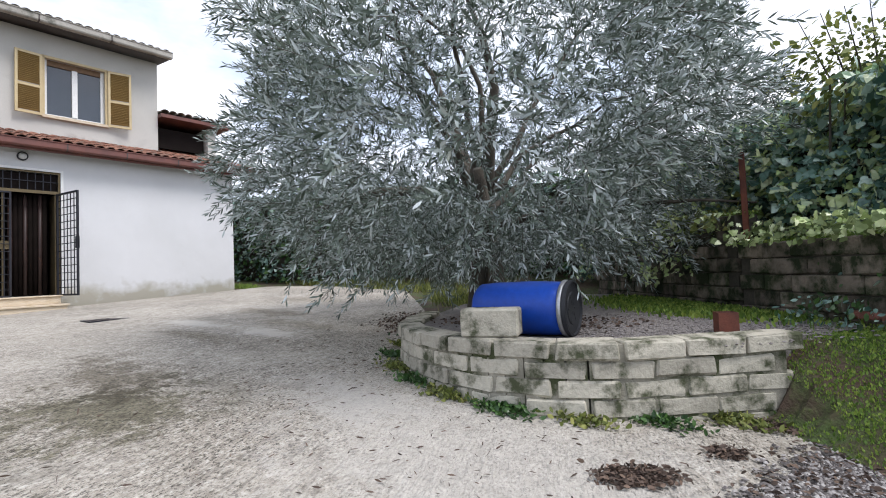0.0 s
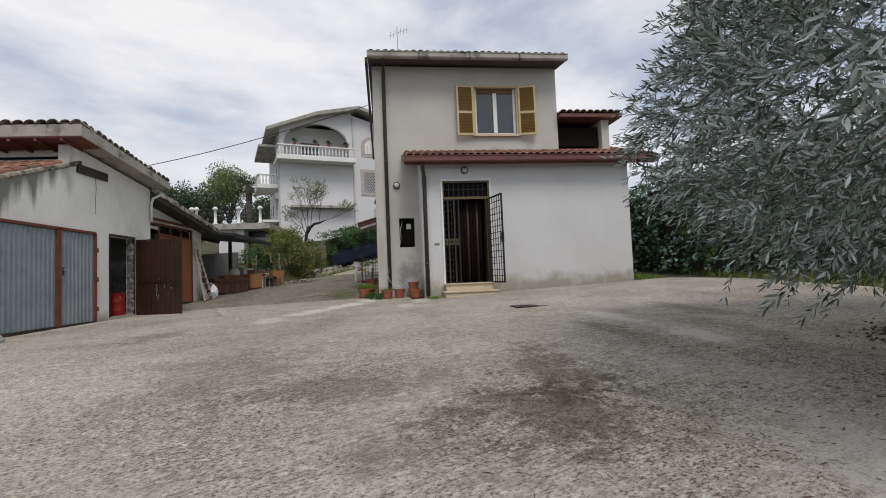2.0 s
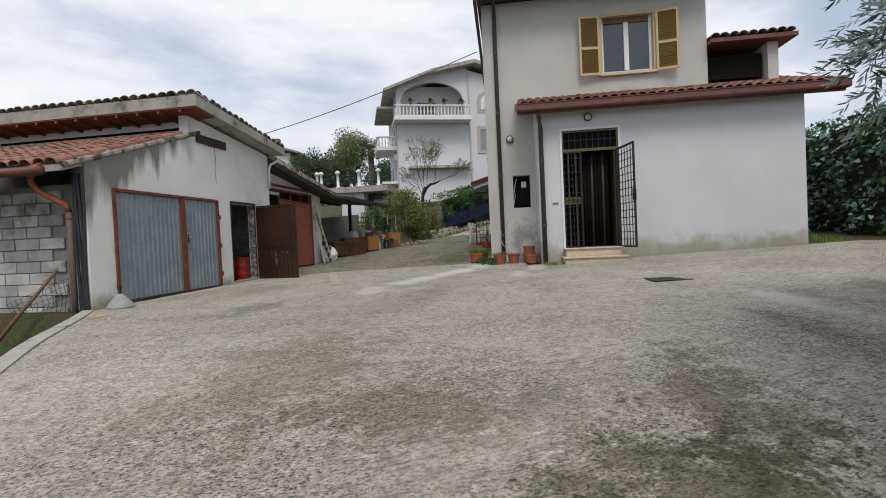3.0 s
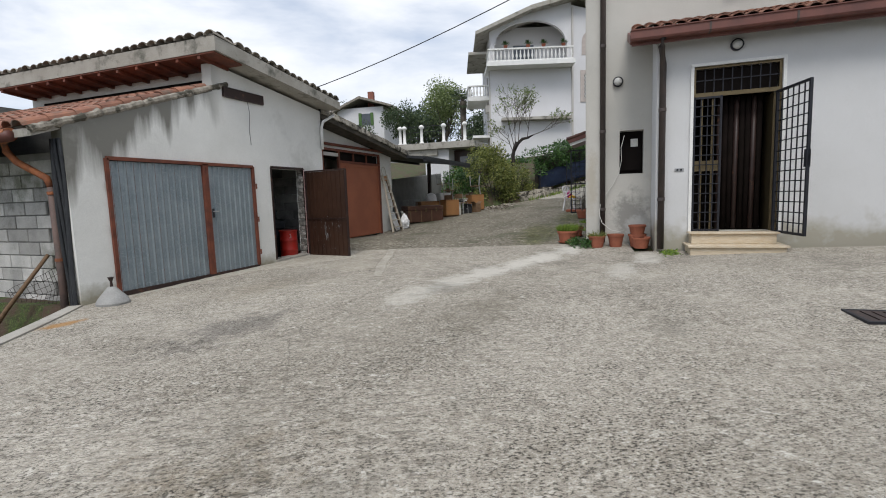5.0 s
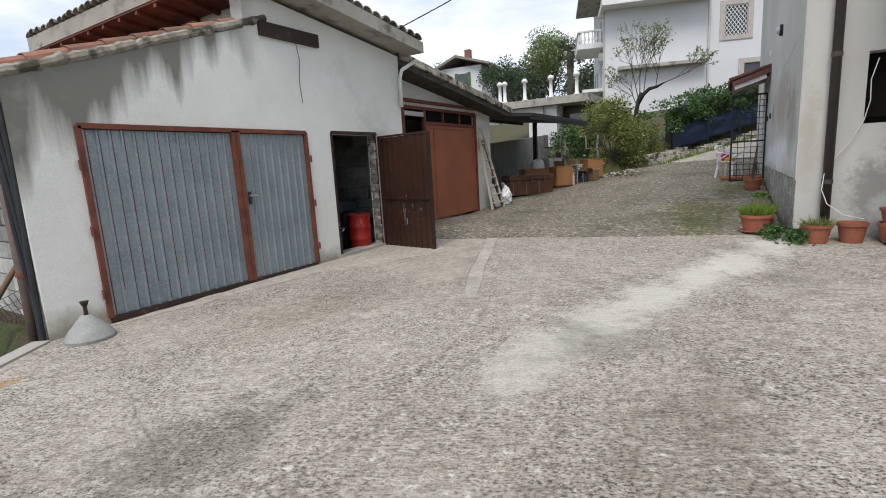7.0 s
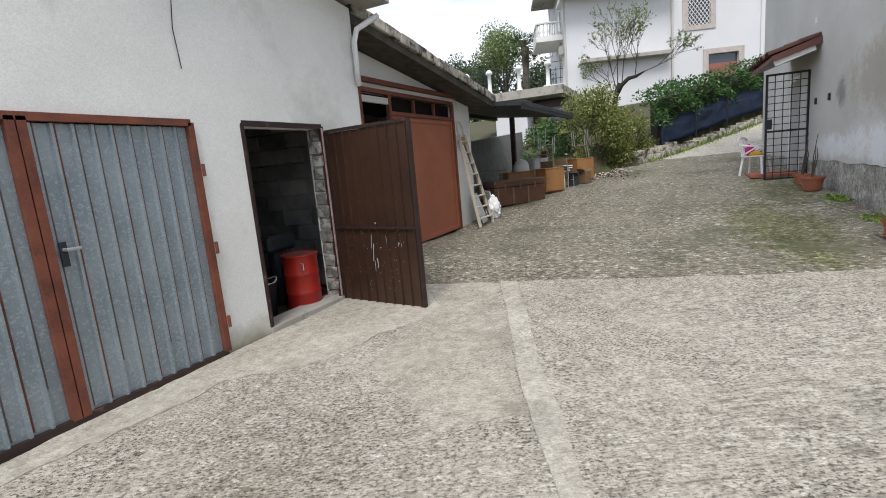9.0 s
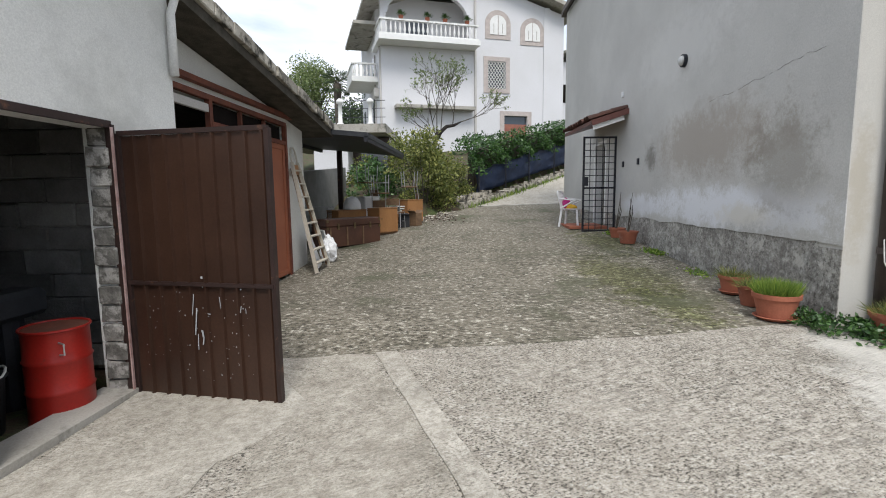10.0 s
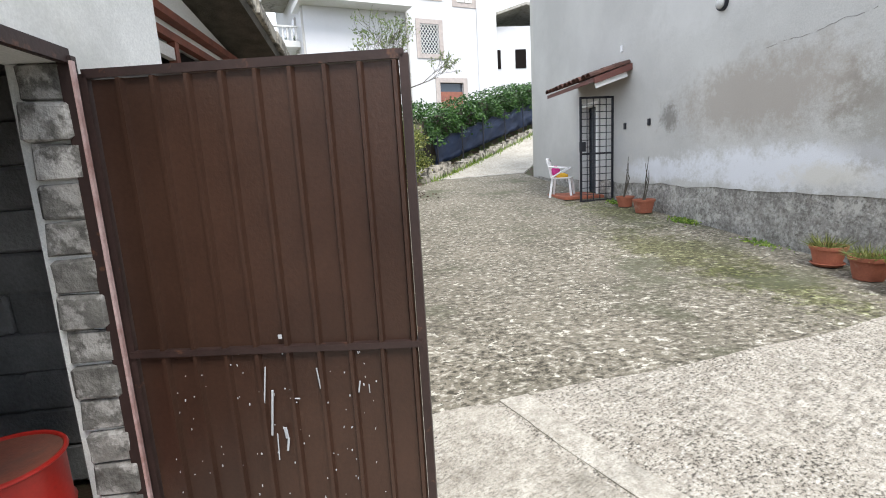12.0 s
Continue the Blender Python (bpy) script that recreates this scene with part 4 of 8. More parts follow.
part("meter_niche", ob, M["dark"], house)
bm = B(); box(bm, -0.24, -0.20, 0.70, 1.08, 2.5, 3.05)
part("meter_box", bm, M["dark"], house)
bm = B(); box(bm, -0.19, -0.18, 0.88, 1.02, 2.98, 3.14)
part("paper_label", bm, M["paper"], house)


def downpipe(pts, r, parent, clips=()):
    bm = tube(B(), pts, r, 12)
    p = part("downpipe", bm, M["pipe"], parent, smooth=True)
    for c in clips:
        bm = tube(B(), [(c[0], c[1], c[2] - 0.03), (c[0], c[1], c[2] + 0.03)], r + 0.008, 12)
        part("clip", bm, M["pipe"], p)
downpipe([(0.08, 0.33, 1.0), (0.08, 0.33, 7.75), (0.2, 0.33, 7.9), (0.6, 0.33, 7.95)], 0.055, house, [(0.08, 0.33, z) for z in (1.7, 3.3, 5.0, 6.6)])
downpipe([(AX + 0.07, AY0 + 0.09, 0.98), (AX + 0.07, AY0 + 0.09, 4.3), (1.40, 1.30, 4.52), (1.43, 1.32, 4.66)], 0.058, house, [(AX + 0.07, AY0 + 0.09, z) for z in (1.9, 3.5)])


def iron_grid(parent, y0, y1, z0, z1, x, ny, nz, r=0.007):
    for i in range(1, ny):
        y = y0 + (y1 - y0) * i / ny
        part("vertical_bar", bar(B(), (x, y, z0), (x, y, z1), 2 * r), M["iron"], parent)
    for i in range(1, nz):
        z = z0 + (z1 - z0) * i / nz
        part("cross_bar", bar(B(), (x + 2 * r, y0, z), (x + 2 * r, y1, z), 2 * r), M["iron"], parent)


def front_door():
    d = thing("door_1", "bronze aluminium front door standing open behind an iron grille", "door", kind="structure")
    d.parent = house
    y0, y1, z0, z1, zt = 1.87, 3.22, 1.3, 4.2, 3.68
    bm = B()
    box(bm, AX - 0.02, AX + 0.035, y0 - 0.05, y0, z0, z1 + 0.05); box(bm, AX - 0.02, AX + 0.035, y1, y1 + 0.05, z0, z1 + 0.05); box(bm, AX - 0.02, AX + 0.035, y0, y1, z1, z1 + 0.05)
    part("door_frame", bm, M["white"], d)
    bm = B()
    for a, b, c, e in ((y0, y0 + 0.04, z0, z1), (y1 - 0.04, y1, z0, z1), (y0 + 0.04, y1 - 0.04, zt, zt + 0.07), (y0 + 0.04, y1 - 0.04, z1 - 0.04, z1)):
        box(bm, AX - 0.07, AX - 0.025, a, b, c, e)
    part("bronze_frame", bm, M["bronze"], d)
    g = thing("transom_grille", "", ""); g.parent = d
    iron_grid(g, y0 + 0.04, y1 - 0.04, zt + 0.07, z1 - 0.04, AX - 0.02, 9, 2, 0.008)
    bm = B(); box(bm, AX - 0.12, AX - 0.11, y0 + 0.04, y1 - 0.04, zt + 0.07, z1 - 0.04)
    part("pane", bm, M["dark"], d)
    # fixed grille leaf
    g = thing("fixed_grille", "", ""); g.parent = d
    a, b = y0 + 0.02, y0 + 0.44
    for p, q in (((a, z0), (a, zt)), ((b, z0), (b, zt)), ((a, z0 + 0.02), (b, z0 + 0.02)), ((a, zt - 0.02), (b, zt - 0.02))):
        part("grille_frame", bar(B(), (AX + 0.0, p[0], p[1]), (AX + 0.0, q[0], q[1]), 0.035), M["iron"], g)
    iron_grid(g, a, b, z0, zt, AX + 0.0, 4, 14, 0.008)
    bm = B(); box(bm, AX - 0.06, AX - 0.03, a + 0.10, a + 0.14, z0, zt); box(bm, AX - 0.06, AX - 0.03, b - 0.14, b - 0.10, z0, zt); box(bm, AX - 0.07, AX - 0.02, a, b, 2.38, 2.56)
    part("bronze_leaf", bm, M["bronze"], g)
    # open leaf of the grille, swung out
    g = thing("open_grille", "dark iron grille leaf swung outward", "", (AX + 0.03, y1 - 0.07, 0), 101); g.parent = d
    w = 0.92
    for p, q in (((0, z0 - 0.02), (0, zt)), ((-w, z0 - 0.02), (-w, zt)), ((0, z0), (-w, z0)), ((0, zt - 0.02), (-w, zt - 0.02))):
        part("grille_frame", bar(B(), (0, p[0], p[1]), (0, q[0], q[1]), 0.04), M["iron"], g)
    iron_grid(g, -w, 0, z0, zt, 0, 6, 14, 0.008)
    bm = B(); box(bm, -0.03, 0.03, -w - 0.02, -w + 0.05, 2.35, 2.62)
    part("lock", bm, M["iron"], g)
    # inner leaf and curtain strips
    bm = B(); box(bm, AX - 0.62, AX - 0.08, y1 - 0.10, y1 - 0.055, z0, zt, 0.004)
    part("inner_leaf", bm, M["bronze"], d)
    rng = random.Random(2)
    for i in range(8):
        y = y0 + 0.48 + i * 0.09
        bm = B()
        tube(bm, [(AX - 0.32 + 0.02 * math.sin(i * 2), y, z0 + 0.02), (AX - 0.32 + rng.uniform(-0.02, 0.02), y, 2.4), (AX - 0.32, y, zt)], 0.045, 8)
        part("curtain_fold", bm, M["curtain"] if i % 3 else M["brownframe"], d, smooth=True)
    # near-black sheet stands in for the unlit hall
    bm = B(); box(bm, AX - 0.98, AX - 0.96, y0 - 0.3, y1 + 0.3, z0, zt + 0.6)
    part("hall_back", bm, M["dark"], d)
    s = thing("doorstep", "two travertine steps with worn veined risers", "step")
    s.parent = None
    s.location, s.rotation_euler = (-15.3, -0.65, 0), (0, 0, radians(2.0))
    for nm, a in (("lower_step", (AX + 0.003, AX + 0.62, 1.78, 3.20, 0.8, 1.06)), ("lower_tread", (AX + 0.003, AX + 0.66, 1.74, 3.24, 1.06, 1.10)), ("riser", (AX + 0.003, AX + 0.32, 1.84, 3.14, 1.10, 1.27)), ("upper_tread", (AX + 0.037, AX + 0.36, 1.80, 3.18, 1.27, 1.30))):
        part(nm, box(B(), *a, 0.006), M["travertine"], s)


front_door()


def round_lamp(at, parent_rz, label, normal=(1, 0)):
    t = thing("wall_lamp", label, "lamp", at, parent_rz)
    bm = B(); tube(bm, [(0, 0, 0), (0.05, 0, 0)], 0.10, 20)
    part("backplate", bm, M["iron"], t)
    bm = B(); tube(bm, [(0.05, 0, 0), (0.09, 0, 0), (0.12, 0, 0)], [0.085, 0.07, 0.03], 20)
    part("shade", bm, M["lampglass"], t, smooth=True)
    bm = B(); tube(bm, [(0.055, 0.09 * math.cos(a), 0.09 * math.sin(a)) for a in np.linspace(0, 2 * math.pi, 21)], 0.012, 6, False)
    part("ring", bm, M["iron"], t)
def hpos(x, y, z):
    v = Matrix.Rotation(radians(2), 4, "Z") @ Vector((x, y, z))
    return (v.x - 15.3, v.y - 0.65, z)
round_lamp(hpos(0.0, 0.62, 4.28), 2, "round bulkhead wall lamp with clear glass on the house front")
round_lamp(hpos(AX, 2.52, 4.5), 2, "dark round bulkhead lamp over the front door")
round_lamp(hpos(-3.4, 0.0, 4.33), -88, "round bulkhead lamp on the side wall")


def side_canopy():
    c = thing("canopy", "small brown pent canopy with round tiles over side door", "canopy", (-15.3, -0.65, 0), 2.0)
    x0, x1 = -8.3, -5.85
    bm = B(); prism(bm, [(0.0, 4.02), (-0.78, 3.77), (-0.78, 3.69), (0.0, 3.92)], x0, x1, "x")
    part("boards", bm, M["gutter"], c)
    bm = B(); bar(bm, (x1 + 0.02, 0, 3.95), (x1 + 0.02, -0.78, 3.71), 0.04, 0.11)
    part("bargeboard", bm, M["gutter"], c)
    bm = B(); bar(bm, (x1 - 0.02, -0.1, 3.82), (x1 - 0.02, -0.74, 3.62), 0.03, 0.10)
    part("lining_board", bm, M["white"], c)
    tile_roof(c, (x1, -0.84, 3.77), (-1, 0, 0), (0, 1, 0.3), 11, 3, 0.22, 0.28, M["darktile"])


side_canopy()


def side_gate():
    d = thing("door_2", "dark iron grille gate standing open at the side door", "door", kind="structure"); d.parent = house
    bm = B(); box(bm, -8.2, -7.3, 0.24, 0.27, 1.3, 3.45)
    part("door_leaf", bm, M["glass_dark"], d)
    bm = B(); box(bm, -7.34, -7.26, -0.02, 0.2, 1.3, 3.5); box(bm, -8.24, -8.16, -0.02, 0.2, 1.3, 3.5); box(bm, -8.16, -7.34, -0.02, 0.2, 3.42, 3.5)
    part("door_frame", bm, M["white"], d)
    g = thing("open_grille", "", "", (-6.55, -0.03, 0), 180 + 3); g.parent = d
    w = 0.72
    for p, q in (((0, 1.35), (0, 3.5)), ((w, 1.35), (w, 3.5)), ((0, 1.37), (w, 1.37)), ((0, 3.48), (w, 3.48)), ((0, 2.35), (w, 2.35))):
        part("grille_frame", bar(B(), (0, p[0], p[1]), (0, q[0], q[1]), 0.04), M["iron"], g)
    iron_grid(g, 0, w, 1.36, 3.48, 0, 5, 15)
    bm = B(); box(bm, -0.03, 0.03, w - 0.1, w + 0.02, 2.4, 2.6)
    part("lock", bm, M["iron"], g)
side_gate()
# television aerial
an = thing("television_aerial", "thin metal television aerial on the house roof", "aerial", hpos(0.0, 0.8, 8.1), 2)
part("mast", tube(B(), [(0, 0, -0.2), (0, 0, 1.1)], 0.012, 6), M["steel"], an)
part("boom", tube(B(), [(0, -0.25, 0.8), (0, 0.35, 1.05)], 0.01, 6), M["steel"], an)
for k in range(6):
    y = -0.2 + k * 0.1
    part("element", tube(B(), [(-0.22, y, 0.82 + k * 0.042), (0.22, y, 0.82 + k * 0.042)], 0.006, 5), M["steel"], an)

# ---- garage ----
garage = thing("garage", "rendered garage block with a high monopitch roof over a tiled lean-to", "garage")
GX0, GX1, GXR, GY = -14.62, -8.78, -11.42, -6.75
bm = B()
wall_holes(bm, "y", GY - 0.22, GY, GX0, GX1, 0.3, 5, [(-12.2, -9.31, 0.78, 2.78), (-13.85, -12.72, 0.82, 2.78)], ([GX0, GXR - 0.35, GXR + 0.05, GXR + 0.06, -9.3, GX1], [4.2, 4.52, 4.56, 4.07, 3.36, 3.18]))
part("wall", bm, M["garwall"], garage, "grey-white render stained by rain runs")
bm = B(); box(bm, GX0, GX0 + 0.2, -13.0, GY - 0.222, 0.3, 4.08)
part("wall", bm, M["garwall"], garage)
bm = B(); box(bm, GXR - 0.55, GXR - 0.35, -12.4, GY - 0.222, 4.0, 4.56)
part("clerestory_wall", bm, M["garwall"], garage)
# solid dark strip stands in for the shaded slot above the tiles
bm = B(); box(bm, GXR - 0.35, GXR - 0.34, -12.0, GY - 0.3, 4.355, 4.41)
part("clerestory_gap", bm, M["dark"], garage)
bm = B(); box(bm, GX0 + 0.2, GX1 - 0.2, -13.2, -13.0, 0.3, 4.4)
part("wall", bm, M["room_shade"], garage)
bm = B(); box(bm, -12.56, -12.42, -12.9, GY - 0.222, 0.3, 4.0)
part("inner_wall", bm, M["room_shade"], garage)
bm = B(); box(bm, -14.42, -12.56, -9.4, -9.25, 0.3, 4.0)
part("inner_wall", bm, M["room_shade"], garage)
# high roof
bm = B()
hp = [(GXR + 0.32, 4.90), (-14.9, 4.42), (-14.9, 4.24), (GXR + 0.32, 4.66)]
prism(bm, hp, -12.5, GY + 0.40, "y")
part("roof_slab", bm, M["cementroof"], garage, "stained cement roof edge")
bm = B(); prism(bm, [(GXR + 0.31, 4.655), (GXR - 0.34, 4.58), (GXR - 0.34, 4.555), (GXR + 0.31, 4.63)], -12.4, GY + 0.35, "y")
part("soffit", bm, M["rust"], garage, "red-brown hollow tile soffit")
for i in range(12):
    y = GY - i * 0.5
    part("rafter", bar(B(), (GXR - 0.34, y, 4.53), (GXR + 0.30, y, 4.60), 0.06, 0.06), M["rust"], garage)
slg = Vector((-3.8, 0, -0.48)).normalized()
tile_roof(garage, (GXR + 0.36, GY + 0.42, 4.90), (0, -1, 0), slg, 28, 1, 0.22, 0.36, M["oldtile"])
tile_roof(garage, (GXR + 0.30, GY + 0.40, 4.90), slg, (0, -1, 0), 17, 1, 0.22, 0.36, M["oldtile"])
# lean-to roof
bm = B()
prism(bm, [(GX1 + 0.35, 3.10), (GXR - 0.34, 4.26), (GXR - 0.34, 4.16), (GX1 + 0.35, 3.00)], -13.0, GY - 0.03, "y")
part("roof_slab", bm, M["cementroof"], garage)
sll = Vector((GXR - 0.34 - GX1 - 0.35, 0, 1.16)).normalized()
tile_roof(garage, (GX1 + 0.38, GY - 0.1, 3.11), (0, -1, 0), sll, 26, 9, 0.22, 0.36, M["tile"], keep=220)
bm = B()
vp = [Vector((GX1 + 0.36, GY - 0.02, 3.08)).lerp(Vector((GXR - 0.30, GY - 0.02, 4.26)), k / 60) + Vector((0, 0.02 * noise.noise(Vector((k * 0.8, 0, 0))), 0.022 * noise.noise(Vector((k * 0.6, 5, 0))))) for k in range(61)]
tube(bm, vp, [0.052 + 0.028 * noise.noise(Vector((k * 0.9, 9, 0))) for k in range(61)], 8)
part("verge", bm, M["verge"], garage, "crumbling mortar verge of the lean-to")
part("hanging_wire", tube(B(), [(-12.2, GY + 0.012, 4.03), (-12.24, GY + 0.014, 3.8), (-12.2, GY + 0.012, 3.5), (-12.22, GY + 0.013, 3.2)], 0.004, 5), M["iron"], garage)
# raised dark bar stands in for the black-brown opening high in the wall
bm = B(); box(bm, -12.62, -11.58, GY + 0.003, GY + 0.05, 4.02, 4.2)
part("lintel_iron", bm, M["brownframe"], garage)


def garage_door():
    d = thing("door_3", "galvanised ribbed double garage door in a rusty red frame", "door", kind="structure"); d.parent = garage
    y = GY + 0.01
    x0, x1, xm, z0, z1 = -12.2, -9.31, -11.03, 0.84, 2.78
    for a, b in (((x0, z0), (x0, z1)), ((x1, z0), (x1, z1)), ((x0, z1), (x1, z1)), ((xm - 0.03, z0), (xm - 0.03, z1)), ((xm + 0.03, z0), (xm + 0.03, z1))):
        part("door_frame", bar(B(), (a[0], y, a[1]), (b[0], y, b[1]), 0.052, 0.052), M["rust"], d)
    bm = B(); box(bm, x0, x1, y - 0.03, y + 0.02, z0 - 0.05, z0 + 0.01)
    part("bottom_rail", bm, M["brownframe"], d)
    for a, b in ((x0 + 0.026, xm - 0.056), (xm + 0.056, x1 - 0.026)):
        leaf = thing("door_leaf", "", ""); leaf.parent = d
        ribbed(leaf, a, b, z0 + 0.01, z1 - 0.035, y - 0.02, M["galv"], 0.118, 0.024, 0.28, (M["rust"], M["streak"]))
    h = part("door_handle", tube(B(), [(xm - 0.10, y + 0.03, 1.95), (xm - 0.10, y + 0.07, 1.95), (xm - 0.18, y + 0.07, 1.95)], 0.012, 8), M["steel"], d, "small steel lever handle")
    part("lock_plate", box(B(), xm - 0.12, xm - 0.08, y + 0.018, y + 0.03, 1.84, 2.0), M["iron"], d)
    for z in (1.1, 1.75, 2.4):
        part("hinge", tube(B(), [(x1 + 0.04, y + 0.035, z - 0.05), (x1 + 0.04, y + 0.035, z + 0.05)], 0.015, 8), M["rust"], d)
        part("hinge", tube(B(), [(x0 - 0.04, y + 0.035, z - 0.05), (x0 - 0.04, y + 0.035, z + 0.05)], 0.015, 8), M["rust"], d)


def ribbed(parent, a, b, z0, z1, y, material, pitch, h=0.018, skew=0.22, seams=()):
    """A ribbed sheet: each narrow pan between two folds is a part."""
    n = max(1, round((b - a) / pitch))
    p = (b - a) / n
    bm = B()
    prism(bm, [(0, 0), (p * (1 - skew), 0), (p * (1 - skew * 0.75), h), (p * (1 - skew * 0.25), h), (p, 0), (p, -0.003), (p * (1 - skew * 0.25), h - 0.004), (p * (1 - skew * 0.75), h - 0.004), (p * (1 - skew), -0.003), (0, -0.003)], z0, z1, "z")
    first = part("sheet_rib", bm, material, parent)
    first.location = (a, y, 0)
    for i in range(1, n):
        o = new("sheet_rib", first.data); o.parent = parent; o.location = (a + i * p, y, 0)
    # strips on the folds: rust, and rib shade put in as dark colour
    for i in range(n if seams else 0):
        s = part("rust_streak", box(B(), 0, 0.011 if i % 2 else 0.007, 0.0, 0.004, z0 + (0.02 if i % 3 else 0.25), z1), seams[0 if i % 3 == 1 else 1], parent)
        s.location = (a + i * p + p * (1 - skew) - 0.012, y, 0)


garage_door()
cr = [(-17.9, 3.55), (-17.6, 3.57), (-17.2, 3.56), (-16.9, 3.62), (-16.6, 3.61), (-16.3, 3.66), (-15.95, 3.69), (-15.6, 3.68)]
cf = [(x, float(np.interp(x, [p[0] for p in cr], [p[1] for p in cr])) + 0.022 * noise.noise(Vector((x * 9, 0, 0)))) for x in np.arange(-17.9, -15.65, 0.045)]
for i, (a, b) in enumerate(zip(cf, cf[1:])):
    if noise.noise(Vector((i * 0.37, 3, 0))) > -0.12:
        part("crack_line", bar(B(), (a[0] + 15.3, -0.013, a[1]), (b[0] + 15.3, -0.013, b[1]), 0.002 + 0.006 * max(0, noise.noise(Vector((i * 0.6, 8, 0)))), 0.003), M["mortar"], house)


def dark_door():
    d = thing("door_4", "brown ribbed sheet-metal door standing open with chipped paint", "door", (-13.87, GY + 0.03, 0), kind="structure")
    d.rotation_euler = (0, 0, radians(81.5))
    w, z0, z1 = 1.165, 0.815, 2.74
    for a, b in (((0.0, z0), (0.0, z1)), ((w, z0), (w, z1)), ((0, z0), (w, z0)), ((0, z1), (w, z1)), ((0, 1.67), (w, 1.67))):
        part("leaf_frame", bar(B(), (a[0], 0, a[1]), (b[0], 0, b[1]), *((0.062, 0.026) if a[1] == 1.67 else (0.044, 0.032) if a[1] == b[1] else (0.032, 0.044))), M["brownframe"], d)
    sh = thing("leaf_sheet", "", ""); sh.parent = d
    n = 9
    ribbed(sh, 0.02, w - 0.02, z0 + 0.02, 1.664, -0.001, M["brown"], 0.125, -0.022)
    ribbed(sh, 0.02, w - 0.02, 1.676, z1 - 0.02, -0.001, M["brown"], 0.125, -0.022)
    rng = random.Random(8)
    spots = [(0.52, 1.52, 0.006, 0.16), (0.535, 1.40, 0.009, 0.20), (0.545, 1.25, 0.005, 0.12), (0.58, 1.31, 0.014, 0.05), (0.585, 1.26, 0.009, 0.06), (0.74, 1.54, 0.006, 0.09), (0.90, 1.5, 0.006, 0.05), (0.94, 1.49, 0.004, 0.04), (0.62, 1.46, 0.04, 0.006), (0.60, 1.72, 0.016, 0.018), (0.5, 1.79, 0.008, 0.01)]
    for i, (x, z, a, b) in enumerate(spots + [(rng.uniform(0.1, 1.0), rng.uniform(0.95, 1.7), rng.uniform(0.002, 0.006), rng.uniform(0.003, 0.012)) for _ in range(90)]):
        bm = B(); box(bm, x, x + a, -0.0245, -0.0195, z - b / 2, z + b / 2, 0.002)
        bmesh.ops.rotate(bm, verts=bm.verts[:], cent=(x, -0.02, z), matrix=Matrix.Rotation(rng.uniform(-0.25, 0.25), 3, "Y"))
        part("paint_chip", bm, M["chip"], d)
    for z in (1.1, 2.3):
        part("hinge", tube(B(), [(-0.035, -0.01, z - 0.06), (-0.035, -0.01, z + 0.06)], 0.016, 8), M["brownframe"], d)
    f = thing("door_frame", "brown iron door frame in the garage wall", "door frame", kind="structure"); f.parent = garage
    for a, b in (((-13.84, 0.84), (-13.84, 2.80)), ((-12.74, 0.84), (-12.74, 2.80)), ((-13.84, 2.80), (-12.74, 2.80))):
        part("frame_bar", bar(B(), (a[0], GY - 0.01, a[1]), (b[0], GY - 0.01, b[1]), 0.03, 0.05), M["brownframe"], f)
    part("worn_edge", bar(B(), (-13.822, GY + 0.017, 0.84), (-13.822, GY + 0.017, 2.78), 0.020, 0.010), M["wornpink"], f, "worn pink primer on the frame edge")
    bm = B(); box(bm, -13.85, -12.72, GY - 0.25, GY + 0.03, 0.55, 0.868)
    part("threshold", bm, M["cementroof"], f)
    bm = B(); box(bm, -14.42, -12.56, -9.25, GY - 0.25, 0.5, 0.75)
    part("room_floor", bm, M["smooth"], f)
dark_door()

# ---- second shed with the sliding door ----
shed = thing("shed", "low rendered shed with sloping cement roof and orange-red door", "shed")
SY = -7.25
bm = B()
wall_holes(bm, "y", SY - 0.2, SY, -19.3, GX0 - 0.002, 0.3, 4, [(-18.42, -15.3, 0.9, 3.42)], ([-19.3, GX0 - 0.002], [3.42, 4.05]))
part("wall", bm, M["garwall"], shed)
bm = B(); box(bm, -19.3, -19.1, -13, SY - 0.202, 0.3, 3.45); box(bm, -19.1, -14.7, -9.6, -9.4, 0.3, 3.5)
part("wall", bm, M["garwall"], shed)
bm = B(); prism(bm, [(GX0 - 0.004, 4.19), (-19.75, 3.47), (-19.75, 3.36), (GX0 - 0.004, 4.08)], -13, SY + 0.45, "y")
part("roof_slab", bm, M["mortar"], shed, "stained cement roof edge")
rv = random.Random(41)
vm = block_meshes("verge_block", 0.40, 0.14, 0.15, M["vergeblock"], 4, 31)
for k in range(13):
    o = new("verge_block", vm[k % 4]); o.parent = shed
    f = (k + 0.5) / 13
    o.location = (GX0 - 0.03 - 5.12 * f, SY + 0.42 + rv.uniform(-0.01, 0.015), 4.19 - 0.72 * f + rv.uniform(-0.008, 0.008))
    o.rotation_euler = (rv.uniform(-0.05, 0.05), -math.atan2(0.72, 5.12), rv.uniform(-0.03, 0.03))
tile_roof(shed, (GX0 - 0.05, SY + 0.36, 4.25), (-5.13, 0, -0.72), (0, -1, 0), 20, 1, 0.25, 0.36, M["oldtile"])
d = thing("door_5", "orange-red sheet-metal sliding door with an upper transom", "door", kind="structure"); d.parent = shed
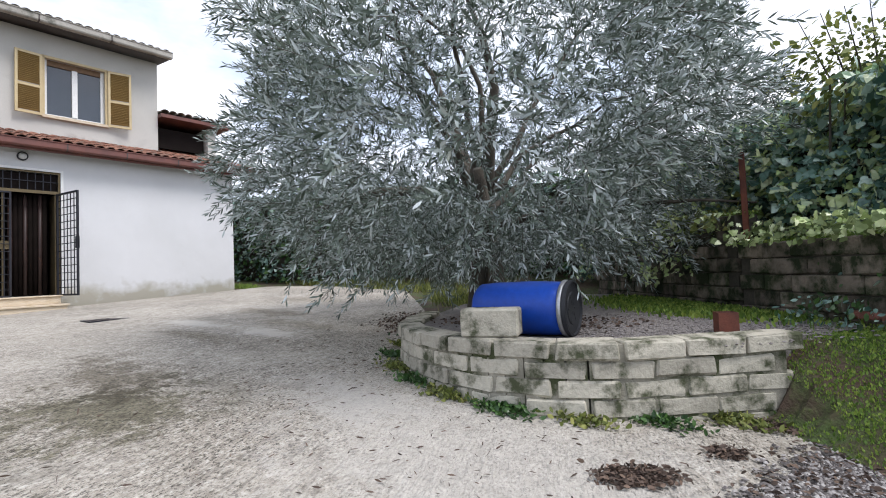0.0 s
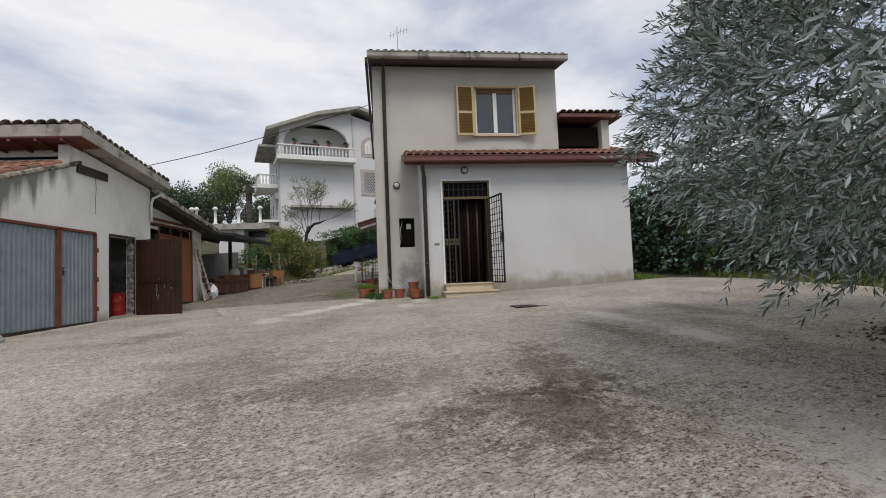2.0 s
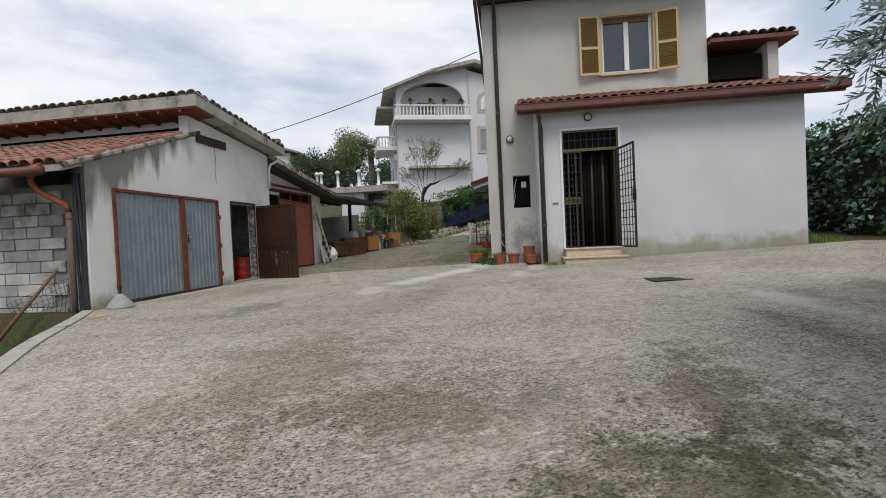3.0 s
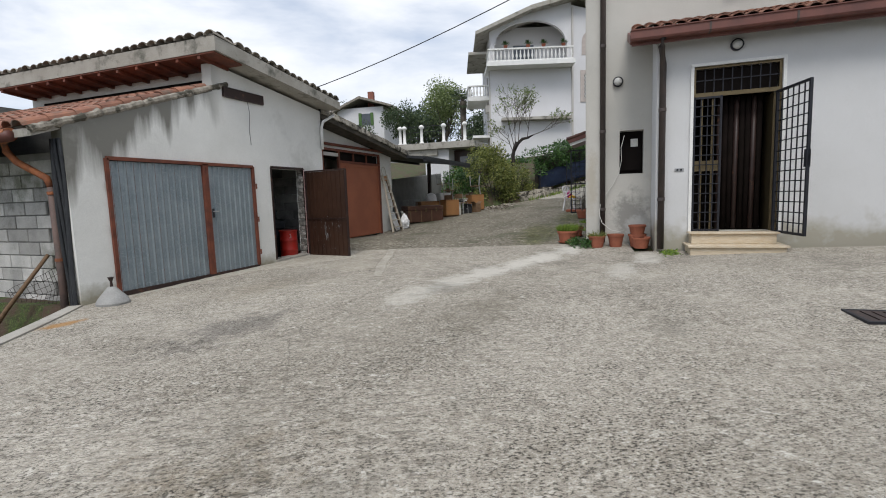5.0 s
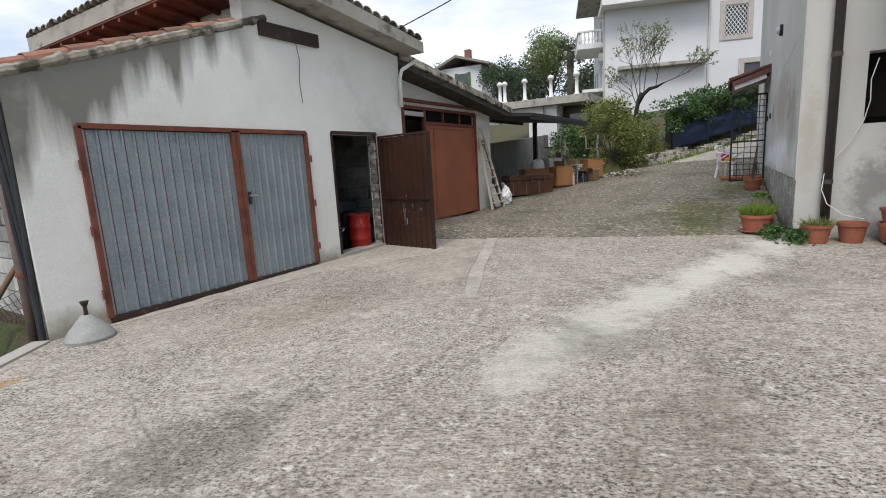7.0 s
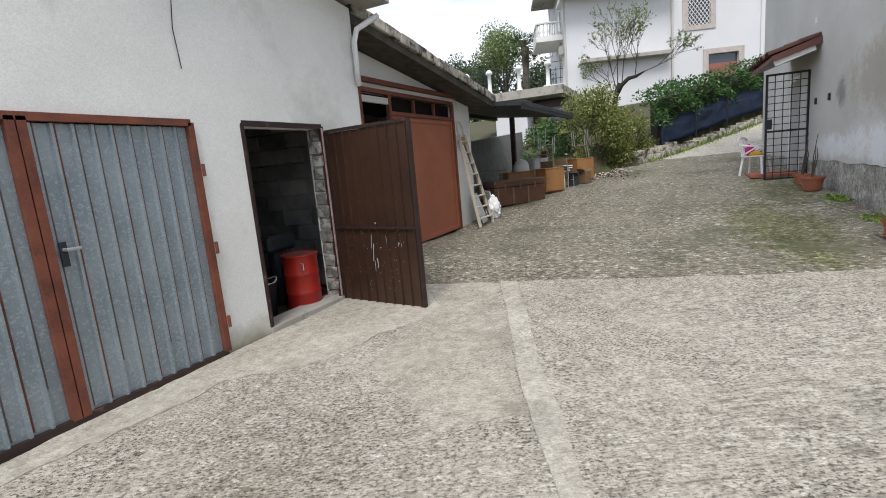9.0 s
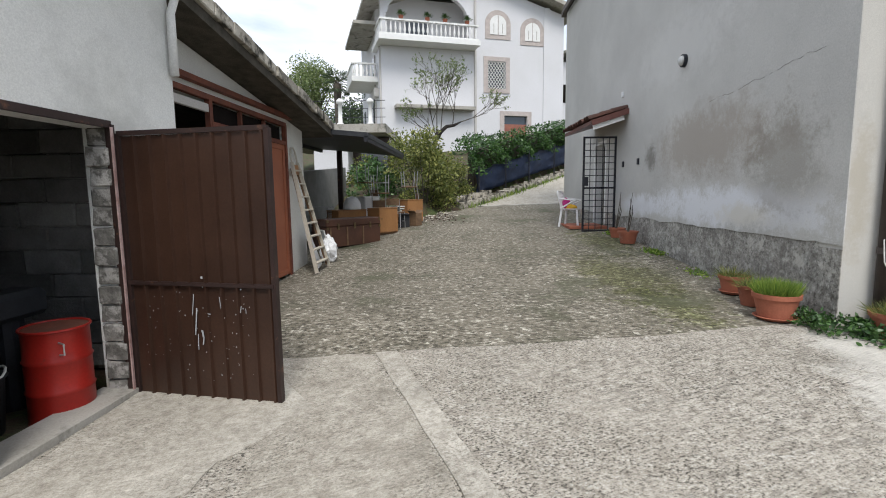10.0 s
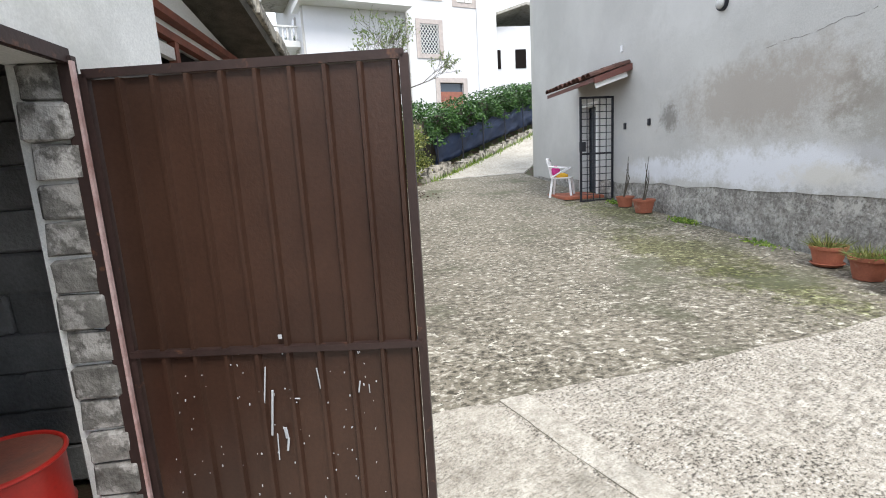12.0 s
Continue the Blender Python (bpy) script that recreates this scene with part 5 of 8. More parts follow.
for a, b in (((-15.32, 0.95), (-15.32, 3.42)), ((-18.42, 0.95), (-18.42, 3.42)), ((-15.32, 3.42), (-18.42, 3.42)), ((-16.1, 0.95), (-16.1, 3.42)), ((-16.1, 3.12), (-18.42, 3.12))):
    part("door_frame", bar(B(), (a[0], SY + 0.01, a[1]), (b[0], SY + 0.01, b[1]), 0.07, 0.06), M["rust"], d)
bm = B(); box(bm, -18.38, -16.13, SY - 0.01, SY + 0.0, 0.98, 3.09)
part("door_leaf", bm, M["rustdoor"], d, "flat orange-red sheet")
part("pane", box(B(), -18.38, -16.13, SY - 0.06, SY - 0.05, 3.16, 3.38), M["dark"], d)
for x in (-16.9, -17.65):
    part("glazing_bar", box(B(), x - 0.02, x + 0.02, SY - 0.03, SY + 0.02, 3.155, 3.385), M["rust"], d)
for a in ((-18.38, -18.30, 0.98, 3.09), (-16.21, -16.13, 0.98, 3.09), (-16.50, -16.46, 1.06, 3.01), (-18.30, -16.21, 0.98, 1.06), (-18.30, -16.21, 3.01, 3.09)):
    part("leaf_rail", box(B(), a[0], a[1], SY + 0.0005, SY + 0.018, a[2], a[3], 0.003), M["rustdoor"], d)
part("floor", box(B(), -19.1, -14.7, -9.4, SY - 0.202, 0.6, 0.93), M["smooth"], shed)
part("lintel", box(B(), -16.1, -15.3, SY - 0.02, SY + 0.03, 3.25, 3.34), M["farwall"], shed)
bm = B(); box(bm, -19.1, -14.65, SY + 0.004, SY + 0.09, 3.52, 3.58)
part("slide_rail", bm, M["rust"], shed)
# downpipe of the garage at the joint
part("downpipe", tube(B(), [(-14.85, GY + 0.25, 4.12), (-14.62, GY + 0.08, 3.95), (-14.58, GY + 0.05, 3.8), (-14.58, GY + 0.05, 3.3)], 0.035, 8), M["white"], garage, smooth=True)

# ---- block side wall beside the garage, low ground ----
side = thing("wall_side", "grey concrete block wall below the lean-to eave", "wall", kind="structure")
bm = B(); box(bm, -9.32, -9.14, -14.0, GY - 0.62, -0.8, 2.9)
part("wall_core", bm, M["cmortar"], side)
bm = box(B(), 0, 0.035, 0.006, 0.486, 0.006, 0.192, 0.006)
blk = None
rng = random.Random(4)
for j in range(17):
    for i in range(13):
        y, z = GY - 0.8 - i * 0.5 + (0.25 if j % 2 else 0), -0.6 + j * 0.2
        if y + 0.49 > GY - 0.60:
            continue
        if blk is None:
            blk = part("block", bm, M["sideblock"], side); me = blk.data; o = blk
        else:
            o = new("block", me); o.parent = side
        o.location = (-9.14 + rng.uniform(0, 0.008), y, z)
# hoses packed close and black to stand in for the gap's shade too
cbun = thing("cable_bundle", "black hoses filling in the shadowed gap at the garage corner", "cable")
for k in range(4):
    y = -6.80 - k * 0.047
    part("hose", tube(B(), [(-8.755 + 0.02 * math.sin(k + z * 2.1), y + 0.012 * math.sin(z * 3 + k * 2), z) for z in np.linspace(0.45, 3.0, 12)], 0.026, 7), M["black"], cbun, smooth=True)
M["orangerust"] = mat("orange_rust", (0.42, 0.15, 0.06), (0.22, 0.08, 0.04), 9, 0.8, bump=0.4, spot=(0.12, 0.07, 0.05), spot_scale=6, spot_at=(0.5, 0.65))
p = thing("eave_downpipe", "rusty bent gutter pipe at the garage corner", "pipe")
part("gutter", tube(B(), [(-8.38, -13, 2.96), (-8.38, -7.1, 3.02)], 0.07, 10), M["gutter"], p, smooth=True)
part("funnel", tube(B(), [(-8.40, -7.12, 3.04), (-8.42, -7.32, 3.03), (-8.46, -7.42, 2.98)], [0.085, 0.085, 0.055], 12), M["orangerust"], p, "orange rusted outlet funnel")
part("elbow", tube(B(), [(-8.46, -7.40, 3.0), (-8.52, -7.47, 2.86), (-8.60, -7.42, 2.72), (-8.68, -7.25, 2.60), (-8.74, -7.10, 2.50), (-8.76, -7.06, 2.38)], 0.046, 12), M["orangerust"], p, "rust-spotted bent elbow", smooth=True)
part("downpipe", tube(B(), [(-8.76, -7.06, 2.38), (-8.76, -7.06, 1.3), (-8.74, -7.04, 0.4)], 0.046, 12), M["streak"], p, smooth=True)
for z in (2.3, 1.4):
    part("clip", tube(B(), [(-8.76, -7.06, z - 0.02), (-8.76, -7.06, z + 0.02)], 0.056, 12), M["orangerust"], p)

# ---- planting ----
def shaped(name, pts, dirs, size, shape, material, parent=None, kind="", seed=3, spread=0.4, cup=0.12):
    """Leaves of a plane outline (pairs along and across, in leaf lengths), slightly cupped."""
    rng = np.random.default_rng(seed)
    n = len(pts)
    d = dirs / np.maximum(np.linalg.norm(dirs, axis=1, keepdims=True), 1e-6)
    r = rng.normal(size=(n, 3)) + np.array([0, 0, 0.3])
    s = np.cross(d, r)
    s /= np.maximum(np.linalg.norm(s, axis=1, keepdims=True), 1e-6)
    u = np.cross(s, d)
    L = (size * rng.uniform(1 - spread, 1 + spread, n))[:, None]
    k = len(shape)
    v = np.stack([pts + L * (a * d + b * s + cup * abs(b) * 2 * u) for a, b in shape], 1).reshape(-1, 3)
    f = np.arange(n)[:, None] * k + np.arange(k)[None]
    return from_np(name, v, f, material, parent, kind)


LANCE = [(0, 0), (0.3, 0.085), (0.65, 0.09), (1, 0), (0.65, -0.09), (0.3, -0.085)]
IVY = [(0, 0), (-0.14, 0.22), (0.02, 0.47), (0.22, 0.50), (0.40, 0.36), (0.70, 0.24), (1, 0), (0.70, -0.24), (0.40, -0.36), (0.22, -0.50), (0.02, -0.47), (-0.14, -0.22)]
OVAL = [(0, 0), (0.3, 0.24), (0.7, 0.22), (1, 0), (0.7, -0.22), (0.3, -0.24)]


def twig_leaves(starts, dirs, lengths, per, rng, droop=0.25, rows=2):
    """Points and directions of leaves in pairs along curved twigs."""
    P, D, T = [], [], []
    for s, d, L in zip(starts, dirs, lengths):
        d = d / np.linalg.norm(d)
        side = np.cross(d, rng.normal(size=3)); side /= np.linalg.norm(side)
        line = []
        for i in range(per):
            t = (i + 0.5) / per
            p = s + d * L * t + np.array([0, 0, -droop * L * t * t])
            line.append(p)
            w = 1 if i % 2 else -1
            sd = side * math.cos(i * 1.2) + np.cross(d, side) * math.sin(i * 1.2)
            for q in (1, -1):
                P.append(p); D.append(d * (0.75 + 0.9 * t) + sd * q * 0.8)
        T.append(line)
    return np.array(P), np.array(D), T


def olive_tree():
    rng = np.random.default_rng(11)
    t = thing("olive_tree", "big olive tree with silvery leaves hanging over the stone planter", "tree", (-3.55, 4.75, 0.9))
    limbs = []
    bm = B()
    tube(bm, [(0, 0, -0.1), (0.05, -0.04, 0.4), (0.0, 0.05, 0.9), (-0.06, 0.0, 1.35)], [0.26, 0.2, 0.17, 0.15], 10)
    tube(bm, [(0.3, -0.25, -0.1), (0.32, -0.2, 0.5), (0.2, -0.1, 1.0), (0.35, -0.5, 1.7)], [0.12, 0.1, 0.09, 0.06], 8)
    part("trunk", bm, M["bark"], t, smooth=True)
    C, R = np.array([-0.05, 0.1, 2.7]), np.array([3.0, 2.9, 2.75])
    for i in range(13):
        a, e = i * 2.4 + 0.3, rng.uniform(0.15, 1.15)
        d = np.array([math.cos(a) * math.cos(e), math.sin(a) * math.cos(e), math.sin(e)])
        p = np.array([-0.05, 0.0, 1.1 + 0.03 * i])
        pts = [p]
        for k in range(6):
            d = d + rng.normal(size=3) * 0.28 + np.array([0, 0, 0.04 if k < 3 else -0.12])
            d /= np.linalg.norm(d)
            p = p + d * 0.5
            pts.append(p)
        limbs.append(pts)
        part("limb", tube(B(), pts, list(np.linspace(0.095 if i % 4 == 1 else 0.05, 0.01, len(pts))), 7), M["bark"], t, smooth=True)
    n = 10500
    v = rng.normal(size=(n, 3)); v /= np.linalg.norm(v, axis=1, keepdims=True)
    lump = 1 + 0.14 * np.sin(v[:, 0] * 5 + 1) * np.cos(v[:, 1] * 6) + 0.10 * np.sin(v[:, 2] * 9 + v[:, 0] * 4)
    rad = (rng.uniform(0.3, 1.0, n) ** 0.4) * lump
    top = v[:, 2] > 0.1
    rad = np.where(top, rad * rng.uniform(0.75, 1.0, n), rad)
    S = C + v * R * rad[:, None]
    keep = (S[:, 2] > 0.45) & ~((v[:, 2] > 0.25) & (rng.uniform(size=n) < 0.55))
    keep &= ~((v[:, 2] > 0.3) & (v[:, 0] > 0.25) & (rng.uniform(size=n) < 0.6))
    keep &= ~((S[:, 2] < 0.72) & (np.hypot(S[:, 0] - 0.6, S[:, 1] + 0.6) < 1.9))
    S, v2 = S[keep], v[keep]
    m = len(S)
    D = v2 * np.array([1, 1, 0.7]) + rng.normal(size=(m, 3)) * 0.55 + np.array([0, 0, 0.15])
    # low sprays reaching towards the yard
    extra = []
    for x, y, z, k in ((0.5, -0.9, 1.0, 18), (0.0, -1.2, 0.9, 16), (1.1, -0.6, 1.15, 18), (-0.7, -1.3, 0.85, 16), (-1.3, -1.1, 0.8, 14), (1.7, -1.0, 1.3, 14), (0.9, -1.6, 1.3, 14), (1.75, -2.1, 1.75, 16), (1.5, -2.4, 1.6, 16), (1.2, -2.7, 2.1, 16), (1.9, -1.9, 2.5, 14), (0.7, -2.6, 1.6, 12), (1.7, -2.2, 2.9, 12), (2.3, -1.3, 1.6, 10)):
        for _ in range(k):
            extra.append((x + rng.normal() * 0.22, y + rng.normal() * 0.22, z + rng.normal() * 0.22))
    extra = np.array(extra)
    S = np.concatenate([S, extra]); D = np.concatenate([D, (extra - C) * 0.35 + rng.normal(size=extra.shape) * 0.5])
    P, LD, lines = twig_leaves(S, D, rng.uniform(0.2, 0.42, len(S)), 9, rng, 0.12)
    cut = len(P) - len(extra) * (len(P) // len(S))
    crown = shaped("crown", P[:cut], LD[:cut], 0.080, LANCE, M["olive"], t, "stuff", 5, 0.3)
    shaped("hanging_sprays", P[cut:], LD[cut:], 0.10, LANCE, M["olive"], t, "stuff", 6, 0.3)
    # thin twigs
    vs, fs = [], []
    for line in lines[::2]:
        for a, b in zip(line[::3], line[3::3]):
            k = len(vs)
            vs += [a + (0, 0, 0.004), a - (0.003, 0, 0.003), a + (0.003, 0, -0.003), b + (0, 0, 0.003), b - (0.002, 0, 0.002), b + (0.002, 0, -0.002)]
            fs += [(k, k + 1, k + 4, k + 3), (k + 1, k + 2, k + 5, k + 4), (k + 2, k, k + 3, k + 5)]
    from_np("twig_tangle", np.array(vs), np.array(fs), M["bark"], t, "stuff")
olive_tree()


def along(path, step):
    """Points and headings at even steps along a polyline."""
    out, rest = [], 0.0
    for a, b in zip(path, path[1:]):
        a, b = Vector(a), Vector(b)
        L = (b - a).length
        while rest < L:
            out.append((a.lerp(b, rest / L), math.atan2((b - a).y, (b - a).x)))
            rest += step
        rest -= L
    return out


def smooth_path(p, k=6):
    p = [Vector(q) for q in p]
    out = []
    for i in range(len(p) - 1):
        a, b, c, d = p[max(i - 1, 0)], p[i], p[i + 1], p[min(i + 2, len(p) - 1)]
        for s in range(k):
            t = s / k
            out.append(0.5 * ((2 * b) + (c - a) * t + (2 * a - 5 * b + 4 * c - d) * t * t + (3 * b - a - 3 * c + d) * t ** 3))
    return out + [p[-1]]


PLANT = smooth_path([(-3.8, 4.0), (-3.35, 3.3), (-2.8, 2.9), (-2.1, 2.7), (-1.45, 2.82), (-0.93, 3.25), (-0.50, 3.70)])


def planter():
    t = thing("planter", "low curved planter wall of weathered tuff blocks with moss", "planter", kind="structure")
    rng = random.Random(9)
    ms = block_meshes("block", 0.375, 0.22, 0.115, M["block"], 5)
    for j in range(5):
        pts = along([tuple(p) for p in [Vector((*q, 0)) for q in PLANT]], 0.375)
        off = 0.19 if j % 2 else 0.0
        path = [Vector((*q, 0)) for q in PLANT]
        pts = along(path, 0.375 / 2)[1 if j % 2 else 0::2]
        for p, a in pts:
            o = new("block", rng.choice(ms)); o.parent = t
            inn = Vector((-math.sin(a), math.cos(a), 0)) * (0.02 * (4 - j) * 0 + rng.uniform(-0.006, 0.006) - (0.012 if j == 4 else 0))
            o.location = p + inn + Vector((0, 0, 0.455 + j * 0.115 + rng.uniform(-0.003, 0.003)))
            o.rotation_euler = (0, rng.uniform(-0.012, 0.012), a + rng.uniform(-0.02, 0.02))
    bm = B()
    core = along([Vector((*q, 0)) for q in PLANT], 0.12)
    for (p, a), (q, b) in zip(core, core[1:]):
        bar(bm, (p.x, p.y, 0.70), (q.x, q.y, 0.70), 0.204, 0.62)
    part("mortar_core", bm, M["pmortar"], t)
    # filling
    bm = B()
    ring = [(p.x, p.y) for p in PLANT] + [(-0.1, 4.4), (0.0, 4.8), (-0.95, 5.72), (-3.2, 8.1), (-4.8, 7.4), (-4.6, 5.6)]
    vs = [bm.verts.new((x, y, 0.98)) for x, y in ring]
    bm.faces.new(vs)
    r = bmesh.ops.extrude_face_region(bm, geom=bm.faces[:])
    for e in r["geom"]:
        if isinstance(e, bmesh.types.BMVert):
            e.co.z -= 0.6
    bmesh.ops.recalc_face_normals(bm, faces=bm.faces[:])
    part("filling", bm, M["gravel"], t, "grey gravel filling")
planter()


def stones(name, area, n, size, material, zoff=0.0, seed=1, zfix=None, flat=0.5):
    """Loose small stones or leaf litter, one object."""
    rng = np.random.default_rng(seed)
    oct_v = np.array([(1, 0, 0), (-1, 0, 0), (0, 1, 0), (0, -1, 0), (0, 0, 1), (0, 0, -1)], float)
    oct_f = np.array([(0, 2, 4), (2, 1, 4), (1, 3, 4), (3, 0, 4), (2, 0, 5), (1, 2, 5), (3, 1, 5), (0, 3, 5)])
    x, y = area(rng, n)
    z = (terrain_top(x, y) if zfix is None else np.full(len(x), zfix)) + zoff
    s = size * rng.uniform(0.4, 1.3, (len(x), 1, 1))
    v = oct_v[None] * s * rng.uniform(0.6, 1.4, (len(x), 6, 1)) * np.array([1, 1, flat])
    a = rng.uniform(0, 6.28, len(x))
    ca, sa = np.cos(a)[:, None], np.sin(a)[:, None]
    v = np.stack([v[..., 0] * ca - v[..., 1] * sa, v[..., 0] * sa + v[..., 1] * ca, v[..., 2]], -1)
    v += np.stack([x, y, z], -1)[:, None]
    f = oct_f[None] + (np.arange(len(x)) * 6)[:, None, None]
    return from_np(name, v.reshape(-1, 3), f.reshape(-1, 3), material, None, "stuff")


def terrain_top(x, y):
    return ground_z(x, y) + 0.03


def blob(cx, cy, rx, ry, rot=0.0):
    def f(rng, n):
        r, a = np.sqrt(rng.uniform(0, 1, n)) * (1 + 0.25 * rng.normal(size=n)), rng.uniform(0, 6.28, n)
        x, y = r * rx * np.cos(a), r * ry * np.sin(a)
        return cx + x * math.cos(rot) - y * math.sin(rot), cy + x * math.sin(rot) + y * math.cos(rot)
    return f


tagged(stones("gravel", blob(-1.2, 4.2, 0.9, 0.8, 0.7), 5000, 0.014, M["gravel"], 0.0, 2, 0.985), label="small grey gravel in the planter", category="gravel")
tagged(stones("gravel", blob(0.02, 2.65, 0.36, 0.95, -0.25), 12000, 0.014, M["darkgravel"], 0.012, 3), label="small grey gravel beside the grass bank", category="gravel")


def litter(name, area, n, size, seed, label, z=None, mat_="litter"):
    rng = np.random.default_rng(seed)
    x, y = area(rng, n)
    zz = terrain_top(x, y) + 0.008 if z is None else np.full(n, z)
    P = np.stack([x, y, zz + rng.uniform(0, 0.015, n)], -1)
    D = np.stack([rng.normal(size=n), rng.normal(size=n), rng.normal(size=n) * 0.12], -1)
    ob = shaped(name, P, D, size, LANCE if "olive" in name else OVAL, M[mat_], None, "stuff", seed)
    return tagged(ob, label=label, category="leaf litter")
litter("dead_leaves", blob(-0.85, 2.2, 0.17, 0.10, 0.8), 700, 0.03, 21, "dark heap of wet dead leaves on concrete")
litter("dead_leaves", blob(-0.05, 2.7, 0.36, 0.9, -0.25), 1500, 0.03, 28, "dark dead leaves over the gravel beside the bank")
litter("dead_leaves", blob(-0.45, 3.35, 0.25, 0.10, 0.5), 350, 0.03, 29, "dead leaves at the planter end")
litter("dead_leaves", blob(-0.60, 2.75, 0.10, 0.07, 0.8), 260, 0.03, 22, "small dark heap of dead leaves on concrete")
litter("dead_leaves", blob(-4.6, 4.7, 0.9, 0.55, -0.8), 1500, 0.035, 23, "brown dead leaves gathered beside the planter")
litter("dead_leaves", blob(-2.4, 3.9, 0.9, 0.5, 0.2), 900, 0.035, 24, "dead leaves under the olive tree", 0.99)
litter("fallen_olive_leaves", blob(-3.2, 2.7, 1.9, 1.0, -0.5), 260, 0.04, 25, "scattered fallen olive leaves on the yard")
litter("fallen_olive_leaves", blob(-1.3, 2.0, 0.9, 0.8, 0.3), 150, 0.035, 26, "scattered fallen olive leaves on the yard")
litter("dead_leaves", blob(-3.9, 4.35, 0.5, 0.25, -0.6), 500, 0.03, 61, "dead leaves washed against the planter end")
litter("fallen_olive_leaves", blob(-3.0, 1.2, 2.0, 1.2, -0.5), 160, 0.04, 62, "scattered fallen olive leaves on the yard")
litter("dead_leaves", blob(-26.0, -5.6, 1.6, 0.7, 0.5), 500, 0.06, 27, "brown fallen leaves along the drive")


def grass(name, area, n, h, seed, label, zf=None, material="grass"):
    rng = np.random.default_rng(seed)
    x, y = area(rng, n)
    z = (terrain(x, y) - 0.02) if zf is None else np.full(n, zf)
    P = np.stack([x, y, z], -1)
    D = np.stack([rng.normal(size=n) * 0.4, rng.normal(size=n) * 0.4, np.ones(n)], -1)
    ob = shaped(name, P, D, h, OVAL if "moss" in label else [(0, 0.05), (0.6, 0.04), (1, 0), (0.6, -0.04), (0, -0.05)], M[material], None, "stuff", seed, 0.5)
    return tagged(ob, label=label, category="grass")
grass("grass", blob(0.4, 3.7, 0.75, 1.0, 0.75), 24000, 0.017, 31, "mossy green grass on the bank")
grass("grass", blob(-9.5, 8.9, 5.0, 0.55, -0.02), 6000, 0.14, 32, "rough grass verge behind the yard", material="bush")
grass("grass", blob(-6.2, 7.6, 1.8, 0.6, -0.7), 3500, 0.14, 33, "rough grass verge under the olive tree", material="bush")
grass("grass", blob(-1.7, 5.9, 1.5, 0.6, -0.8), 9000, 0.045, 34, "mossy grass behind the planter gravel", 0.98)
grass("weeds", blob(-15.0, 7.3, 0.9, 0.25, 0), 500, 0.12, 35, "weeds at the annex wall foot")
for k, (p, a) in enumerate(along([Vector((*q, 0)) for q in PLANT], 0.42)):
    q = p + Vector((math.sin(a), -math.cos(a), 0)) * 0.15
    rng_ = np.random.default_rng(40 + k)
    n = 240 + (k * 37) % 120
    x, y = q.x + rng_.normal(size=n) * 0.11, q.y + rng_.normal(size=n) * 0.05
    P = np.stack([x, y, terrain_top(x, y) - 0.01 + rng_.uniform(0, 0.05, n)], -1)
    D = np.stack([rng_.normal(size=n), rng_.normal(size=n), rng_.uniform(0.2, 1, n)], -1)
    tagged(shaped("weeds", P, D, 0.04, OVAL, M["bush"] if k % 2 else M["hedge"], None, "stuff", 40 + k), label="small green weeds at the planter foot", category="weeds")


def retaining_wall():
    rng = random.Random(19)
    for name, a, b, top, lab in (("wall_garden", (-3.6, 8.4), (-0.94, 5.70), 1.93, "dark mossy block retaining wall, higher stretch"), ("wall_garden", (-0.90, 5.66), (1.9, 2.85), 1.62, "dark mossy block retaining wall below the ivy")):
        t = thing(name, lab, "wall", kind="structure")
        A, C = Vector((*a, 0)), Vector((*b, 0))
        bm = B(); bar(bm, (A.x, A.y, (0.5 + top) / 2), (C.x, C.y, (0.5 + top) / 2), 0.24, top - 0.5)
        part("mortar_core", bm, M["mortar"], t)
        ms = block_meshes("block", 0.33, 0.30, 0.145, M["oldblock"], 4, 6)
        ang = math.atan2((C - A).y, (C - A).x)
        for j in range(int((top - 0.62) / 0.147) + 1):
            for i, (p, h) in enumerate(along([A, C], 0.166)[1 if j % 2 else 0::2]):
                if (p - C).length < 0.2:
                    continue
                o = new("block", rng.choice(ms)); o.parent = t
                o.location = p + (C - A).normalized() * 0.16 + Vector((0, 0, top + 0.012 - (j + 1) * 0.147)) + Vector((-math.sin(ang), math.cos(ang), 0)) * rng.uniform(-0.02, 0.015)
                o.rotation_euler = (0, 0, ang + rng.uniform(-0.02, 0.02))
        rg = np.random.default_rng(5)
        n = 2200
        s = rg.uniform(0, 1, n)[:, None]
        P = np.array(A)[None] * (1 - s) + np.array(C)[None] * s + rg.normal(size=(n, 3)) * np.array([0.09, 0.09, 0])
        P[:, 2] = top + 0.01
        D = np.stack([rg.normal(size=n), rg.normal(size=n), rg.uniform(0.2, 1.5, n)], -1)
        tagged(shaped("moss", P, D, 0.035, OVAL, M["grass"], None, "stuff", 8), label="bright moss along the wall top", category="moss")
retaining_wall()
bk = block_meshes("red_brick", 0.25, 0.12, 0.06, M["redbrick"], 2, 3)
for k in range(4):
    o = new("red_brick", bk[k % 2])
    o.location, o.rotation_euler = (-0.05 + k * 0.19, 4.62 - k * 0.19, 1.02), (0, 0, radians(-45))
    tagged(o, "loose red brick lying at the mossy wall foot", "brick", "bricks at the garden wall")


